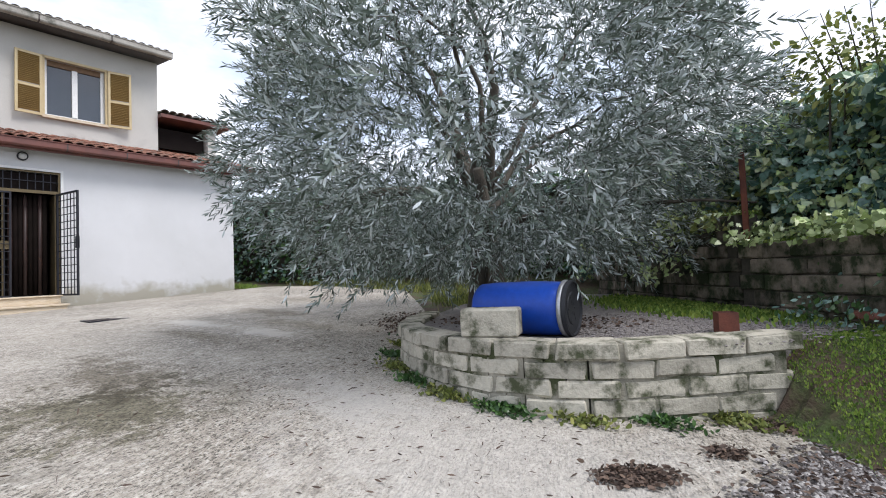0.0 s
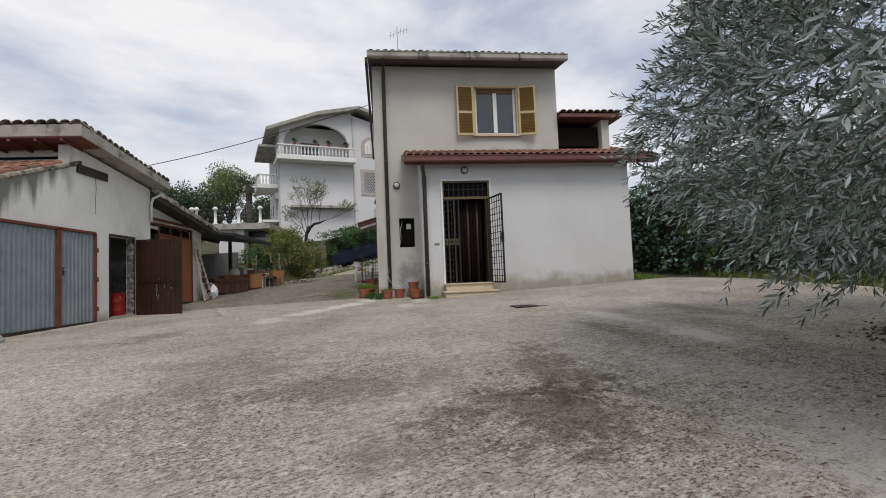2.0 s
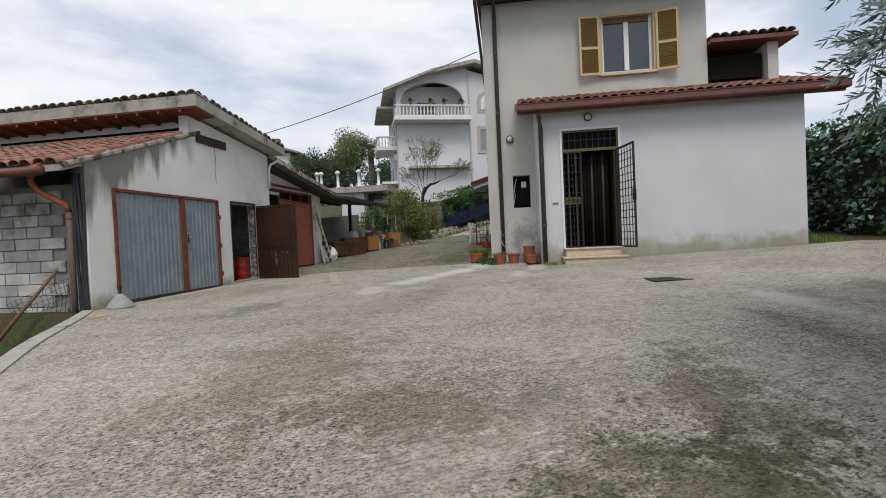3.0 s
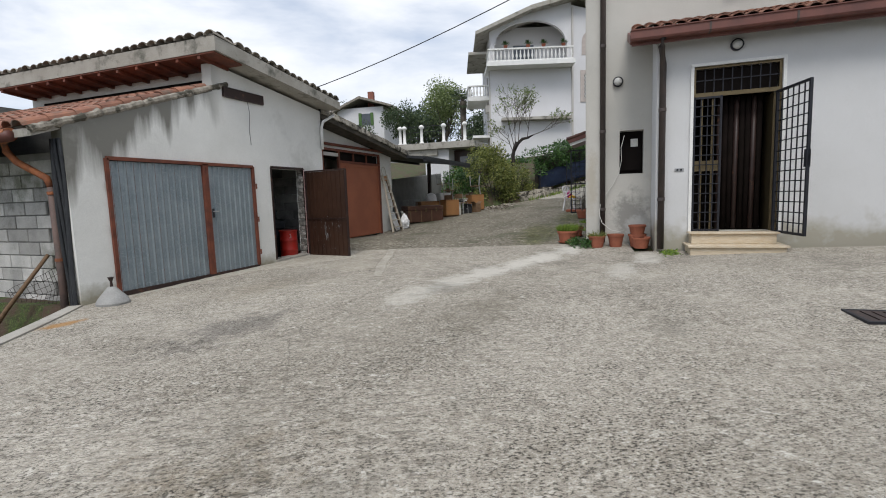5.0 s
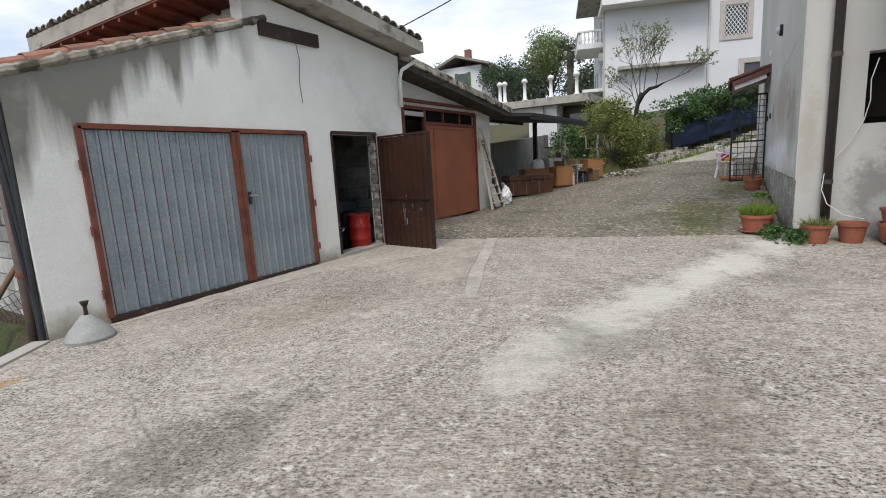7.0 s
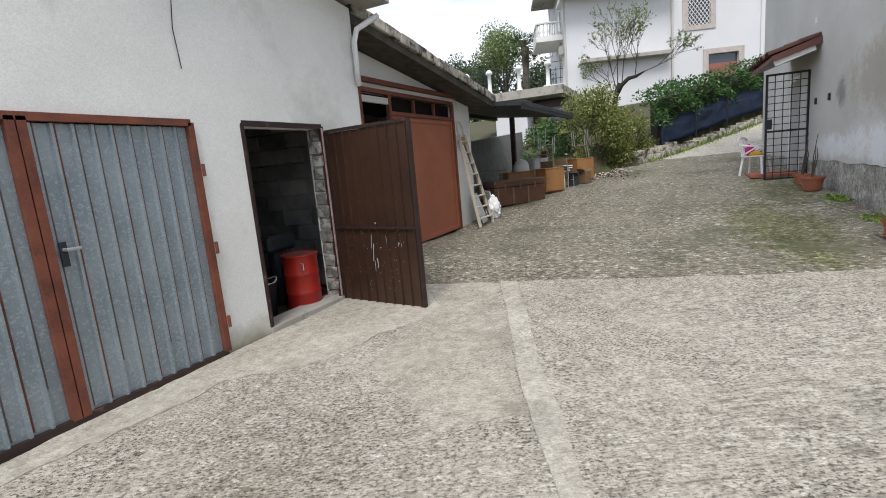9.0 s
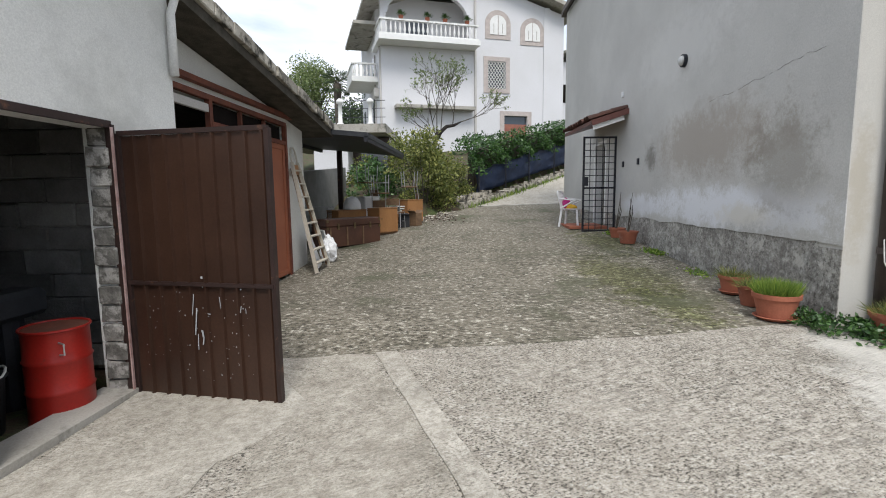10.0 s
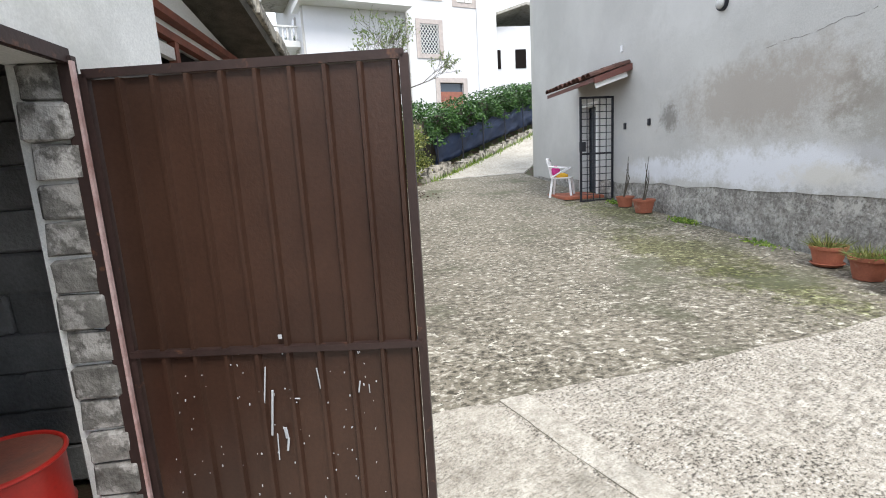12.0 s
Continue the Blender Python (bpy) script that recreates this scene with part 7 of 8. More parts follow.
for p, a in along([Vector((-27.9, -4.45, 0)), Vector((-31.85, -1.5, 0)), Vector((-35.95, 1.35, 0)), Vector((-41.5, 5.4, 0))], 0.52):
    for j in range(2 if p.x > -29.4 else 1):
        o = new("stone", rg.choice(st)); o.parent = kerb
        o.location = (p.x - 0.08 * j, p.y - 0.12 * j, float(ground_z(np.array(p.x), np.array(p.y))) + 0.02 + 0.2 * j)
        o.rotation_euler = (rg.uniform(-0.06, 0.06), rg.uniform(-0.06, 0.06), a + rg.uniform(-0.12, 0.12))
grass("bank_weeds", lambda r, n: ((lambda s: (np.interp(s, [0, 1, 2], [-27.95, -31.9, -38]) + r.normal(size=n) * 0.15, np.interp(s, [0, 1, 2], [-4.35, -1.45, 2.85]) + r.normal(size=n) * 0.14))(r.uniform(0, 2, n))), 3600, 0.2, 81, "green weeds on the lane bank")


def shrub(name, label, at, r, n, size, material, seed, shape=OVAL):
    rg = np.random.default_rng(seed)
    t = thing(name, label, "shrub", at)
    for k in range(9):
        a = k * 2.4
        part("stem", tube(B(), [(0.1 * math.cos(a), 0.1 * math.sin(a), -0.1), (r[0] * 0.4 * math.cos(a), r[1] * 0.4 * math.sin(a), r[2] * 0.6), (r[0] * 0.8 * math.cos(a), r[1] * 0.8 * math.sin(a), r[2] * 1.25)], [0.03, 0.02, 0.006], 5), M["bark"], t)
    cl = rg.normal(size=(26, 3)); cl /= np.linalg.norm(cl, axis=1, keepdims=True)
    cl = cl * np.array(r) * rg.uniform(0.35, 1.1, (26, 1)) * np.array([1, 1, 0.9]) + np.array([0, 0, r[2] * 0.85])
    cl[:, 2] = np.maximum(cl[:, 2], 0.15)
    w = rg.integers(0, 26, n)
    d = rg.normal(size=(n, 3)); d /= np.linalg.norm(d, axis=1, keepdims=True)
    P = cl[w] + d * np.array(r) * 0.30 * rg.uniform(0.2, 1.2, (n, 1))
    P[:, 2] = np.maximum(P[:, 2], 0.02)
    shaped("foliage", P, d + rg.normal(size=(n, 3)) * 0.5, size, shape, M[material], t, "stuff", seed)
    return t
shrub("shrub", "large yellow-green leafy shrub beside the drive", (-27.3, -5.75, 1.55), (1.9, 1.15, 1.5), 13000, 0.085, "bush", 91)
rgs = np.random.default_rng(7)
px, py = -26.6 + rgs.normal(size=420) * 0.9, -5.35 + rgs.normal(size=420) * 0.28
tagged(stones("stones", lambda r, n: (px, py), 420, 0.05, M["vergeblock"], 0.0, 9), label="loose stones and rubble at the shrub foot", category="stones")
shrub("shrub", "tall wiry shrub with yellowing leaves beside the drive", (-28.4, -4.9, 1.8), (0.9, 0.7, 1.0), 4500, 0.07, "bush", 97)
shrub("shrub", "dark green shrub under the carport edge", (-27.4, -7.4, 1.6), (1.1, 0.9, 0.95), 3000, 0.11, "hedge", 92)
shrub("shrub", "low green shrub near the stacked chairs", (-30.3, -7.8, 1.9), (1.4, 1.4, 1.0), 3000, 0.12, "bush", 93)
for k, (x, y, z) in enumerate(((-38, -7, 3.2), (-37, -11, 3.0), (-40, -3.5, 4.0))):
    shrub("shrub", "green garden shrub below the villa", (x, y, z), (1.4, 1.4, 0.9), 1500, 0.16, "hedge", 94 + k)


def bare_tree():
    rg = np.random.default_rng(17)
    t = thing("bare_tree", "nearly bare fruit tree with thin twigs by the lane", "tree", (-31.2, -5.3, 2.3))
    part("trunk", tube(B(), [(0, -0.3, -0.5), (0.0, -0.36, 0.7), (0.05, -0.38, 1.8), (0.0, -0.3, 2.3), (0.0, -0.2, 2.6)], [0.13, 0.115, 0.10, 0.09, 0.06], 8), M["darkbark"], t, smooth=True)
    part("limb", tube(B(), [(0, -0.34, 2.1), (0.02, -0.1, 2.5), (0.0, 0.15, 2.72), (0.03, 0.45, 2.76), (0, 0.75, 2.9)], [0.10, 0.09, 0.08, 0.065, 0.03], 8), M["darkbark"], t, smooth=True)
    P, D = [], []
    vs, fs = [], []
    def twig(p, d, L, r, depth):
        q = p + d * L
        k = len(vs)
        s = np.cross(d, [0.3, 0.2, 0.9]); s /= np.linalg.norm(s); u = np.cross(d, s)
        for c, rr in ((p, r), (q, r * 0.6)):
            for a in range(3):
                vs.append(c + rr * (s * math.cos(a * 2.1) + u * math.sin(a * 2.1)))
        for a in range(3):
            fs.append((k + a, k + (a + 1) % 3, k + 3 + (a + 1) % 3, k + 3 + a))
        if depth == 0:
            for _ in range(3):
                P.append(p + d * L * rg.uniform(0.3, 1)); D.append(rg.normal(size=3) + np.array([0, 0, -0.4]))
            return
        for _ in range(3):
            nd = d + rg.normal(size=3) * 0.32 + np.array([0, 0, 0.12]); nd /= np.linalg.norm(nd)
            twig(p + d * L * rg.uniform(0.5, 1.0), nd, L * 0.74, r * 0.6, depth - 1)
    for k, (dy, dx, y0, z0, ln) in enumerate(((-0.30, 0.1, -0.3, 2.3, 1.2), (0.02, 0.2, -0.25, 2.5, 1.35), (0.12, -0.1, -0.1, 2.5, 1.35), (1.0, 0.1, 0.6, 2.85, 0.95), (0.15, -0.3, 0.4, 2.76, 1.0), (-0.55, 0.1, -0.35, 2.0, 0.9))):
        d = np.array([dx, dy, 1.4 if k != 3 else 0.3]); d /= np.linalg.norm(d)
        twig(np.array([0, y0, z0]), d, ln, 0.028, 4)
    from_np("twig_tangle", np.array(vs), np.array(fs), M["bark"], t, "stuff")
    shaped("leaves", np.array(P), np.array(D), 0.09, OVAL, M["farlight"], t, "stuff", 3)
bare_tree()

# ---- things in the yard ----
def gz(x, y, lift=0.03):
    return float(ground_z(np.array(float(x)), np.array(float(y)))) + lift


def barrel():
    t = thing("plastic_barrel", "blue plastic barrel with black lid lying in the planter", "barrel", (-1.98, 3.22, 1.185), 9)
    bm = B()
    prof = [(0.02, -0.43), (0.165, -0.425), (0.188, -0.40), (0.198, -0.28), (0.203, 0.0), (0.198, 0.2), (0.19, 0.29)]
    lathe(bm, prof, 36)
    bmesh.ops.rotate(bm, verts=bm.verts[:], cent=(0, 0, 0), matrix=Matrix.Rotation(radians(90), 3, "Y"))
    part("drum", bm, M["blue"], t, smooth=True)
    bm = lathe(B(), [(0.197, 0.268), (0.207, 0.272), (0.207, 0.298), (0.197, 0.302)], 36)
    bmesh.ops.rotate(bm, verts=bm.verts[:], cent=(0, 0, 0), matrix=Matrix.Rotation(radians(90), 3, "Y"))
    part("clamp_ring", bm, M["steel"], t, "zinc clamp ring", smooth=True)
    bm = lathe(B(), [(0.2, 0.303), (0.206, 0.31), (0.204, 0.335), (0.19, 0.34), (0.186, 0.322), (0.12, 0.322), (0.115, 0.328), (0.02, 0.328)], 36)
    bmesh.ops.rotate(bm, verts=bm.verts[:], cent=(0, 0, 0), matrix=Matrix.Rotation(radians(90), 3, "Y"))
    part("lid", bm, M["black"], t, "black lid")
    for k in range(6):
        a = k * math.pi / 3
        part("lid_rib", bar(B(), (0.325, 0.03 * math.cos(a), 0.03 * math.sin(a)), (0.325, 0.11 * math.cos(a), 0.11 * math.sin(a)), 0.012, 0.012), M["black"], t)
barrel()
b = B(); box(b, -0.2, 0.2, -0.1, 0.1, 0, 0.19, 0.012)
o = link("hollow_block", b, M["block"])
o.location, o.rotation_euler = (-2.02, 2.76, 1.032), (0, 0, radians(24))
tagged(o, "grey concrete block standing on the planter wall", "block")
t = thing("rusty_tin", "small rusty square tin at the planter edge", "tin", (-0.80, 3.86, 0.98), 30)
t.scale = (0.85, 0.85, 0.85)
bm = B(); box(bm, -0.075, 0.075, -0.07, -0.066, 0, 0.17); part("side_panel", bm, M["rust"], t)
bm = B(); box(bm, -0.075, 0.075, 0.066, 0.07, 0, 0.17); part("side_panel", bm, M["rust"], t)
bm = B(); box(bm, -0.075, -0.071, -0.066, 0.066, 0, 0.17); part("side_panel", bm, M["rust"], t)
bm = B(); box(bm, 0.071, 0.075, -0.066, 0.066, 0, 0.17); part("side_panel", bm, M["rust"], t)
bm = B(); box(bm, -0.071, 0.071, -0.066, 0.066, 0, 0.03); part("base", bm, M["rust"], t)

# manhole
def manhole(x, y, rz, w, d, label):
    t = thing("manhole_cover", label, "manhole", (x, y, gz(x, y, 0.032)), rz)
    part("plate", box(B(), -w / 2, w / 2, -d / 2, d / 2, -0.02, 0.006, 0.003), M["brownframe"], t)
    for a in ((-w / 2 - 0.03, -w / 2, -d / 2, d / 2), (w / 2, w / 2 + 0.03, -d / 2, d / 2), (-w / 2 - 0.03, w / 2 + 0.03, -d / 2 - 0.03, -d / 2), (-w / 2 - 0.03, w / 2 + 0.03, d / 2, d / 2 + 0.03)):
        part("rim", box(B(), *a, -0.03, 0.009), M["iron"], t)
    for k in range(5):
        y_ = -d / 2 + d * (k + 1) / 6
        part("slot", box(B(), -w / 2 + 0.05, w / 2 - 0.05, y_ - 0.006, y_ + 0.006, 0.006, 0.009), M["dark"], t)
manhole(-9.75, 2.35, 4, 0.42, 0.52, "dark iron drain cover set in the concrete")

# concrete cone umbrella base beside the garage door
t = thing("umbrella_stand", "grey cement cone stand with a rusty stem", "stand", (-8.98, -6.42, gz(-8.98, -6.42)))
part("cone", lathe(B(), [(0.20, 0), (0.205, 0.03), (0.17, 0.09), (0.07, 0.21), (0.045, 0.24)], 24), M["cblock"], t)
part("stem", tube(B(), [(0, 0, 0.24), (0, 0, 0.31), (0, 0, 0.37)], [0.02, 0.015, 0.04], 10), M["brownframe"], t)

# items in the dark room
t = thing("oil_drum", "small red steel drum with a rusty lid", "drum", (-13.58, -7.08, 0.752))
t.scale = (1, 1, 1.18)
part("drum", lathe(B(), [(0.195, 0), (0.2, 0.012), (0.195, 0.03), (0.193, 0.19), (0.202, 0.202), (0.193, 0.214), (0.193, 0.37), (0.202, 0.382), (0.193, 0.394), (0.193, 0.55), (0.2, 0.558)], 32), M["redpaint"], t, smooth=True)
part("rim", tube(B(), [(0.199 * math.cos(a), 0.199 * math.sin(a), 0.564) for a in np.linspace(0, 2 * math.pi, 33)], 0.008, 6, False), M["redpaint"], t)
part("lid", lathe(B(), [(0.19, 0.5585), (0.19, 0.562)], 32), M["rust"], t, "rust-stained drum lid")
part("drum_handle", tube(B(), [(0.14, 0.14, 0.50), (0.17, 0.20, 0.50), (0.17, 0.20, 0.44), (0.14, 0.14, 0.43)], 0.006, 6), M["steel"], t)
t = thing("bucket", "black plastic bucket with white rope on its rim", "bucket", (-13.25, -7.4, 0.752))
part("body", lathe(B(), [(0.15, 0), (0.18, 0.38), (0.2, 0.4), (0.18, 0.41), (0.165, 0.39), (0.14, 0.03)], 24), M["black"], t, smooth=True)
part("rope", tube(B(), [(0.185 * math.cos(a), 0.185 * math.sin(a), 0.42 + 0.02 * math.sin(a * 3)) for a in np.linspace(0, 4.6, 18)], 0.008, 6), M["paper"], t)
t = thing("sooty_hopper", "dark iron hopper against the block wall", "hopper", (-13.70, -7.55, 0.752))
part("stand", lathe(B(), [(0.1, 0), (0.1, 0.68)], 12), M["iron"], t)
part("bowl", box(B(), -0.22, 0.22, -0.15, 0.15, 0.68, 0.88, 0.04), M["black"], t)

# room block lining seen through the door
room = thing("room_wall", "bare grey block wall inside the dark store room", "wall", kind="structure")
ms = block_meshes("block", 0.5, 0.10, 0.2, M["room_shade"], 4, 12)
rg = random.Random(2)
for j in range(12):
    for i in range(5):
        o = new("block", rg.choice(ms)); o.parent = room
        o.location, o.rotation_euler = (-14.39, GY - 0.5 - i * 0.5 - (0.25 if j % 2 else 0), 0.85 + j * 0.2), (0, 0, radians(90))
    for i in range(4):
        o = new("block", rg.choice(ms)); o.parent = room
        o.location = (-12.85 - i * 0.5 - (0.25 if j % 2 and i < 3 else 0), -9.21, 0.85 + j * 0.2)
# rough jamb of broken blocks beside the door
jamb = thing("door_jamb", "broken concrete block jamb beside the open door", "jamb", kind="structure")
M["jamb"] = mat("broken_grey_block", (0.22, 0.21, 0.19), (0.10, 0.095, 0.085), 14, 0.95, bump=1.0, fine=35, spot=(0.36, 0.345, 0.32), spot_scale=9, spot_at=(0.5, 0.58), vary=0.2)
ms = block_meshes("block", 0.2, 0.17, 0.142, M["jamb"], 5, 15)
for j in range(14):
    o = new("block", ms[j % 5]); o.parent = jamb
    o.location, o.rotation_euler = (-13.92 + rg.uniform(-0.012, 0.014), GY - 0.10 + rg.uniform(-0.008, 0.006), 0.80 + j * 0.142), (0, 0, rg.uniform(-0.05, 0.05))


def pot(x, y, r, h, label, saucer=False, z=None, plant=None, seed=0, group=""):
    t = thing("flower_pot", label, "flower pot", (x, y, gz(x, y) if z is None else z), group=group)
    z0 = 0.0
    if saucer:
        part("saucer", lathe(B(), [(r * 0.75, 0), (r * 0.95, 0.03), (r * 0.9, 0.035), (r * 0.7, 0.012)], 24), M["terra"], t, smooth=False)
        z0 = 0.013
    part("body", lathe(B(), [(r * 0.72, z0), (r * 0.94, h * 0.82), (r * 1.02, h * 0.83), (r * 1.04, h), (r * 0.95, h), (r * 0.90, h * 0.86)], 28), M["terra"], t, smooth=False)
    part("soil", lathe(B(), [(r * 0.80, h * 0.80), (r * 0.89, h * 0.862)], 20), M["soil"], t)
    rg = np.random.default_rng(seed)
    if plant == "grass":
        n = 1700
        a, q = rg.uniform(0, 6.28, n), r * 0.85 * np.sqrt(rg.uniform(0, 1, n))
        P = np.stack([q * np.cos(a), q * np.sin(a), np.full(n, h * 0.86)], -1)
        D = np.stack([P[:, 0] * 2.5 + rg.normal(size=n) * 0.25, P[:, 1] * 2.5 + rg.normal(size=n) * 0.25, np.ones(n)], -1)
        shaped("grass_tuft", P, D, 0.15, [(0, 0.016), (0.6, 0.014), (1, 0), (0.6, -0.014), (0, -0.016)], M["grass"], t, "stuff", seed)
    elif plant == "dry":
        n = 350
        a, q = rg.uniform(0, 6.28, n), r * 0.8 * np.sqrt(rg.uniform(0, 1, n))
        P = np.stack([q * np.cos(a), q * np.sin(a), np.full(n, h * 0.86)], -1)
        D = np.stack([P[:, 0] * 6 + rg.normal(size=n) * 0.5, P[:, 1] * 6 + rg.normal(size=n) * 0.5, rg.uniform(0.2, 1, n)], -1)
        shaped("dry_tuft", P, D, 0.14, [(0, 0.014), (0.6, 0.014), (1, 0), (0.6, -0.014), (0, -0.014)], M["bush"], t, "stuff", seed)
    elif plant == "stick":
        for k in range(3):
            a = rg.uniform(0, 6.28)
            part("stem", tube(B(), [(0.04 * math.cos(a), 0.04 * math.sin(a), h * 0.8), (0.05, 0.03 * k, h + 0.35), (0.06 * math.cos(a), 0.05, h + 0.75 - 0.12 * k)], [0.012, 0.009, 0.004], 6), M["bark"], t)
    return t
pot(-15.55, -1.08, 0.215, 0.27, "terracotta pot full of green grass on a saucer", True, plant="grass", seed=1)
pot(-16.05, -1.02, 0.17, 0.23, "tilted old terracotta pot with dry grass", False, plant="dry", seed=2)
pot(-16.55, -0.98, 0.17, 0.22, "terracotta pot with dry blades on a dark saucer", True, plant="dry", seed=3)
pot(-20.15, -1.12, 0.19, 0.24, "terracotta pot with thin bare stems", False, plant="stick", seed=4)
pot(-20.85, -1.12, 0.165, 0.2, "small terracotta pot with a bare stem", False, plant="stick", seed=5)
FX = -14.98
pot(FX + 0.02, -0.42, 0.17, 0.24, "round terracotta pot by the house downpipe", False, plant="dry", seed=6)
pot(FX - 0.05, -0.05, 0.16, 0.26, "ribbed terracotta pot with a green rim saucer", False, seed=7)
a = pot(FX - 0.02, 0.36, 0.17, 0.25, "terracotta pot carrying another pot in the corner", False, seed=8)
pot(FX - 0.02, 0.36, 0.165, 0.22, "terracotta pot stacked in another pot", False, z=gz(FX, 0.36) + 0.215, seed=9)
pot(FX + 0.22, 0.42, 0.175, 0.22, "low terracotta pot at the annex corner", False, seed=10)
P_ = np.random.default_rng(5)
for cx, cy, n, s in ((-15.22, -0.90, 600, 0.04), (-15.0, -0.62, 500, 0.05), (-19.2, -0.95, 250, 0.05), (-21.3, -1.05, 200, 0.06), (-14.1, 0.9, 250, 0.05), (-17.6, -0.92, 150, 0.04)):
    x, y = cx + P_.normal(size=n) * 0.16, cy + P_.normal(size=n) * 0.07
    pts = np.stack([x, y, terrain_top(x, y) + P_.uniform(0, 0.14, n) * (n > 300)], -1)
    tagged(shaped("weeds", pts, np.stack([P_.normal(size=n), P_.normal(size=n), P_.uniform(0, 1, n)], -1), s, OVAL, M["hedge"] if n > 300 else M["grass"], None, "stuff", n), label="green weeds growing at the wall foot", category="weeds")
hs = thing("garden_hose", "thin pale hose looped beside the potted plants", "hose")
part("tube", tube(B(), [(-15.27, 0.10, 3.2), (-15.26, 0.04, 2.95), (-15.26, 0.05, 2.7), (-15.25, 0.0, 2.45), (-15.25, -0.12, 2.2), (-15.24, -0.26, 2.0), (-15.2, -0.36, 1.8), (-15.15, -0.38, 1.6), (-15.1, -0.32, 1.42), (-15.02, -0.15, 1.28), (-14.98, 0.05, 1.24)], 0.006, 6), M["paper"], hs, smooth=True)
tag = thing("socket_box", "small grey socket box on the annex wall", "socket", hpos(AX, 1.66, 2.42), 2)
part("plate", box(B(), 0, 0.015, -0.075, 0.075, -0.03, 0.03, 0.004), M["steel"], tag)
for y in (-0.03, 0.03):
    part("socket", tube(B(), [(0.015, y, 0), (0.022, y, 0)], 0.018, 10), M["black"], tag)


def chair_plastic(x, y, rz, label):
    t = thing("plastic_chair", label, "chair", (x, y, gz(x, y)), rz)
    part("seat", box(B(), -0.22, 0.22, -0.21, 0.21, 0.42, 0.445, 0.01), M["plastic"], t)
    for sx in (-1, 1):
        for sy in (-1, 1):
            part("leg", bar(B(), (sx * 0.24, sy * 0.23, 0), (sx * 0.19, sy * 0.18, 0.42), 0.045, 0.03), M["plastic"], t)
        part("armrest", tube(B(), [(-0.2, sx * 0.25, 0.45), (0.17, sx * 0.27, 0.66), (-0.1, sx * 0.27, 0.68), (-0.24, sx * 0.22, 0.7)], 0.02, 6), M["plastic"], t)
    for k in range(5):
        y_ = -0.17 + k * 0.085
        part("back_slat", bar(B(), (-0.21, y_, 0.44), (-0.31, y_ * 1.1, 0.86), 0.02, 0.04), M["plastic"], t)
    part("top_rail", tube(B(), [(-0.29, -0.21, 0.78), (-0.32, -0.12, 0.87), (-0.325, 0.12, 0.87), (-0.29, 0.21, 0.78)], 0.022, 8), M["plastic"], t, smooth=True)
    return t
chair_plastic(-22.75, -1.68, 60, "white plastic garden chair with yellow cloth on its seat")
t = thing("yellow_cloth", "crumpled yellow cloth bundle on the plastic chair", "cloth", (-22.75, -1.68, gz(-22.75, -1.68) + 0.447))
bm = B(); bmesh.ops.create_icosphere(bm, subdivisions=3, radius=0.14)
for v in bm.verts:
    v.co = Vector((v.co.x, v.co.y, max(-0.0, v.co.z * 0.7))) * (1 + 0.3 * noise.noise(v.co * 14))
part("fold", bm, M["yellow"], t, smooth=True)
t = thing("pink_cloth", "small bright pink cloth tucked behind the yellow one", "cloth", (-22.83, -1.80, gz(-22.75, -1.68) + 0.447))
M["pink"] = mat("pink_cloth", (0.55, 0.03, 0.22), None, 4, 0.7)
bm = B(); bmesh.ops.create_icosphere(bm, subdivisions=3, radius=0.09)
for v in bm.verts:
    v.co = Vector((v.co.x, v.co.y, (v.co.z + 0.08) * 1.5)) * (1 + 0.3 * noise.noise(v.co * 18))
    v.co.z = max(v.co.z, 0)
part("fold", bm, M["pink"], t, smooth=True)
t = thing("door_mat_slab", "low terracotta tiled slab before the side door", "slab", (-22.5, -1.35, gz(-22.5, -1.35)), 0, kind="structure")
for i in range(3):
    for j in range(3):
        part("tile", box(B(), -0.8 + i * 0.4, -0.41 + i * 0.4, -0.5 + j * 0.3, -0.21 + j * 0.3, -0.02, 0.045, 0.004), M["terra"], t)


def ladder():
    x, y = -18.66, -6.76
    t = thing("ladder", "cream wooden ladder with a hoop leaning on the shed wall", "ladder", (x, y, gz(x, y)), 0)
    H, back, top, bot = 1.84, -0.42, 0.13, 0.35
    for sx in (-1, 1):
        part("stile", bar(B(), (sx * bot, 0, 0), (sx * top, back, H), 0.028, 0.06), M["quoin"], t)
        part("inner_rail", bar(B(), (sx * (bot - 0.05), -0.03, 0.05), (sx * (top - 0.02), back - 0.02, H - 0.1), 0.018, 0.03), M["wood"], t)
    for k in range(8):
        f = 0.08 + k * 0.12
        w = bot + (top - bot) * f
        part("rung", box(B(), -w, w, back * f - 0.04, back * f + 0.04, H * f, H * f + 0.022), M["quoin"], t)
    part("top_plate", box(B(), -top, top, back - 0.005, back + 0.02, H - 0.2, H - 0.04), M["orangewood"], t)
    part("hoop", tube(B(), [(-top, back, H), (-top * 0.9, back - 0.02, H + 0.16), (-top * 0.3, back - 0.03, H + 0.25), (top * 0.5, back - 0.03, H + 0.24), (top, back - 0.02, H + 0.12), (top, back, H)], 0.015, 7), M["quoin"], t)
ladder()
t = thing("white_sack", "crumpled white plastic sacks slumped beside the ladder", "sack", (-19.35, -6.85, gz(-19.35, -6.85)), 10)
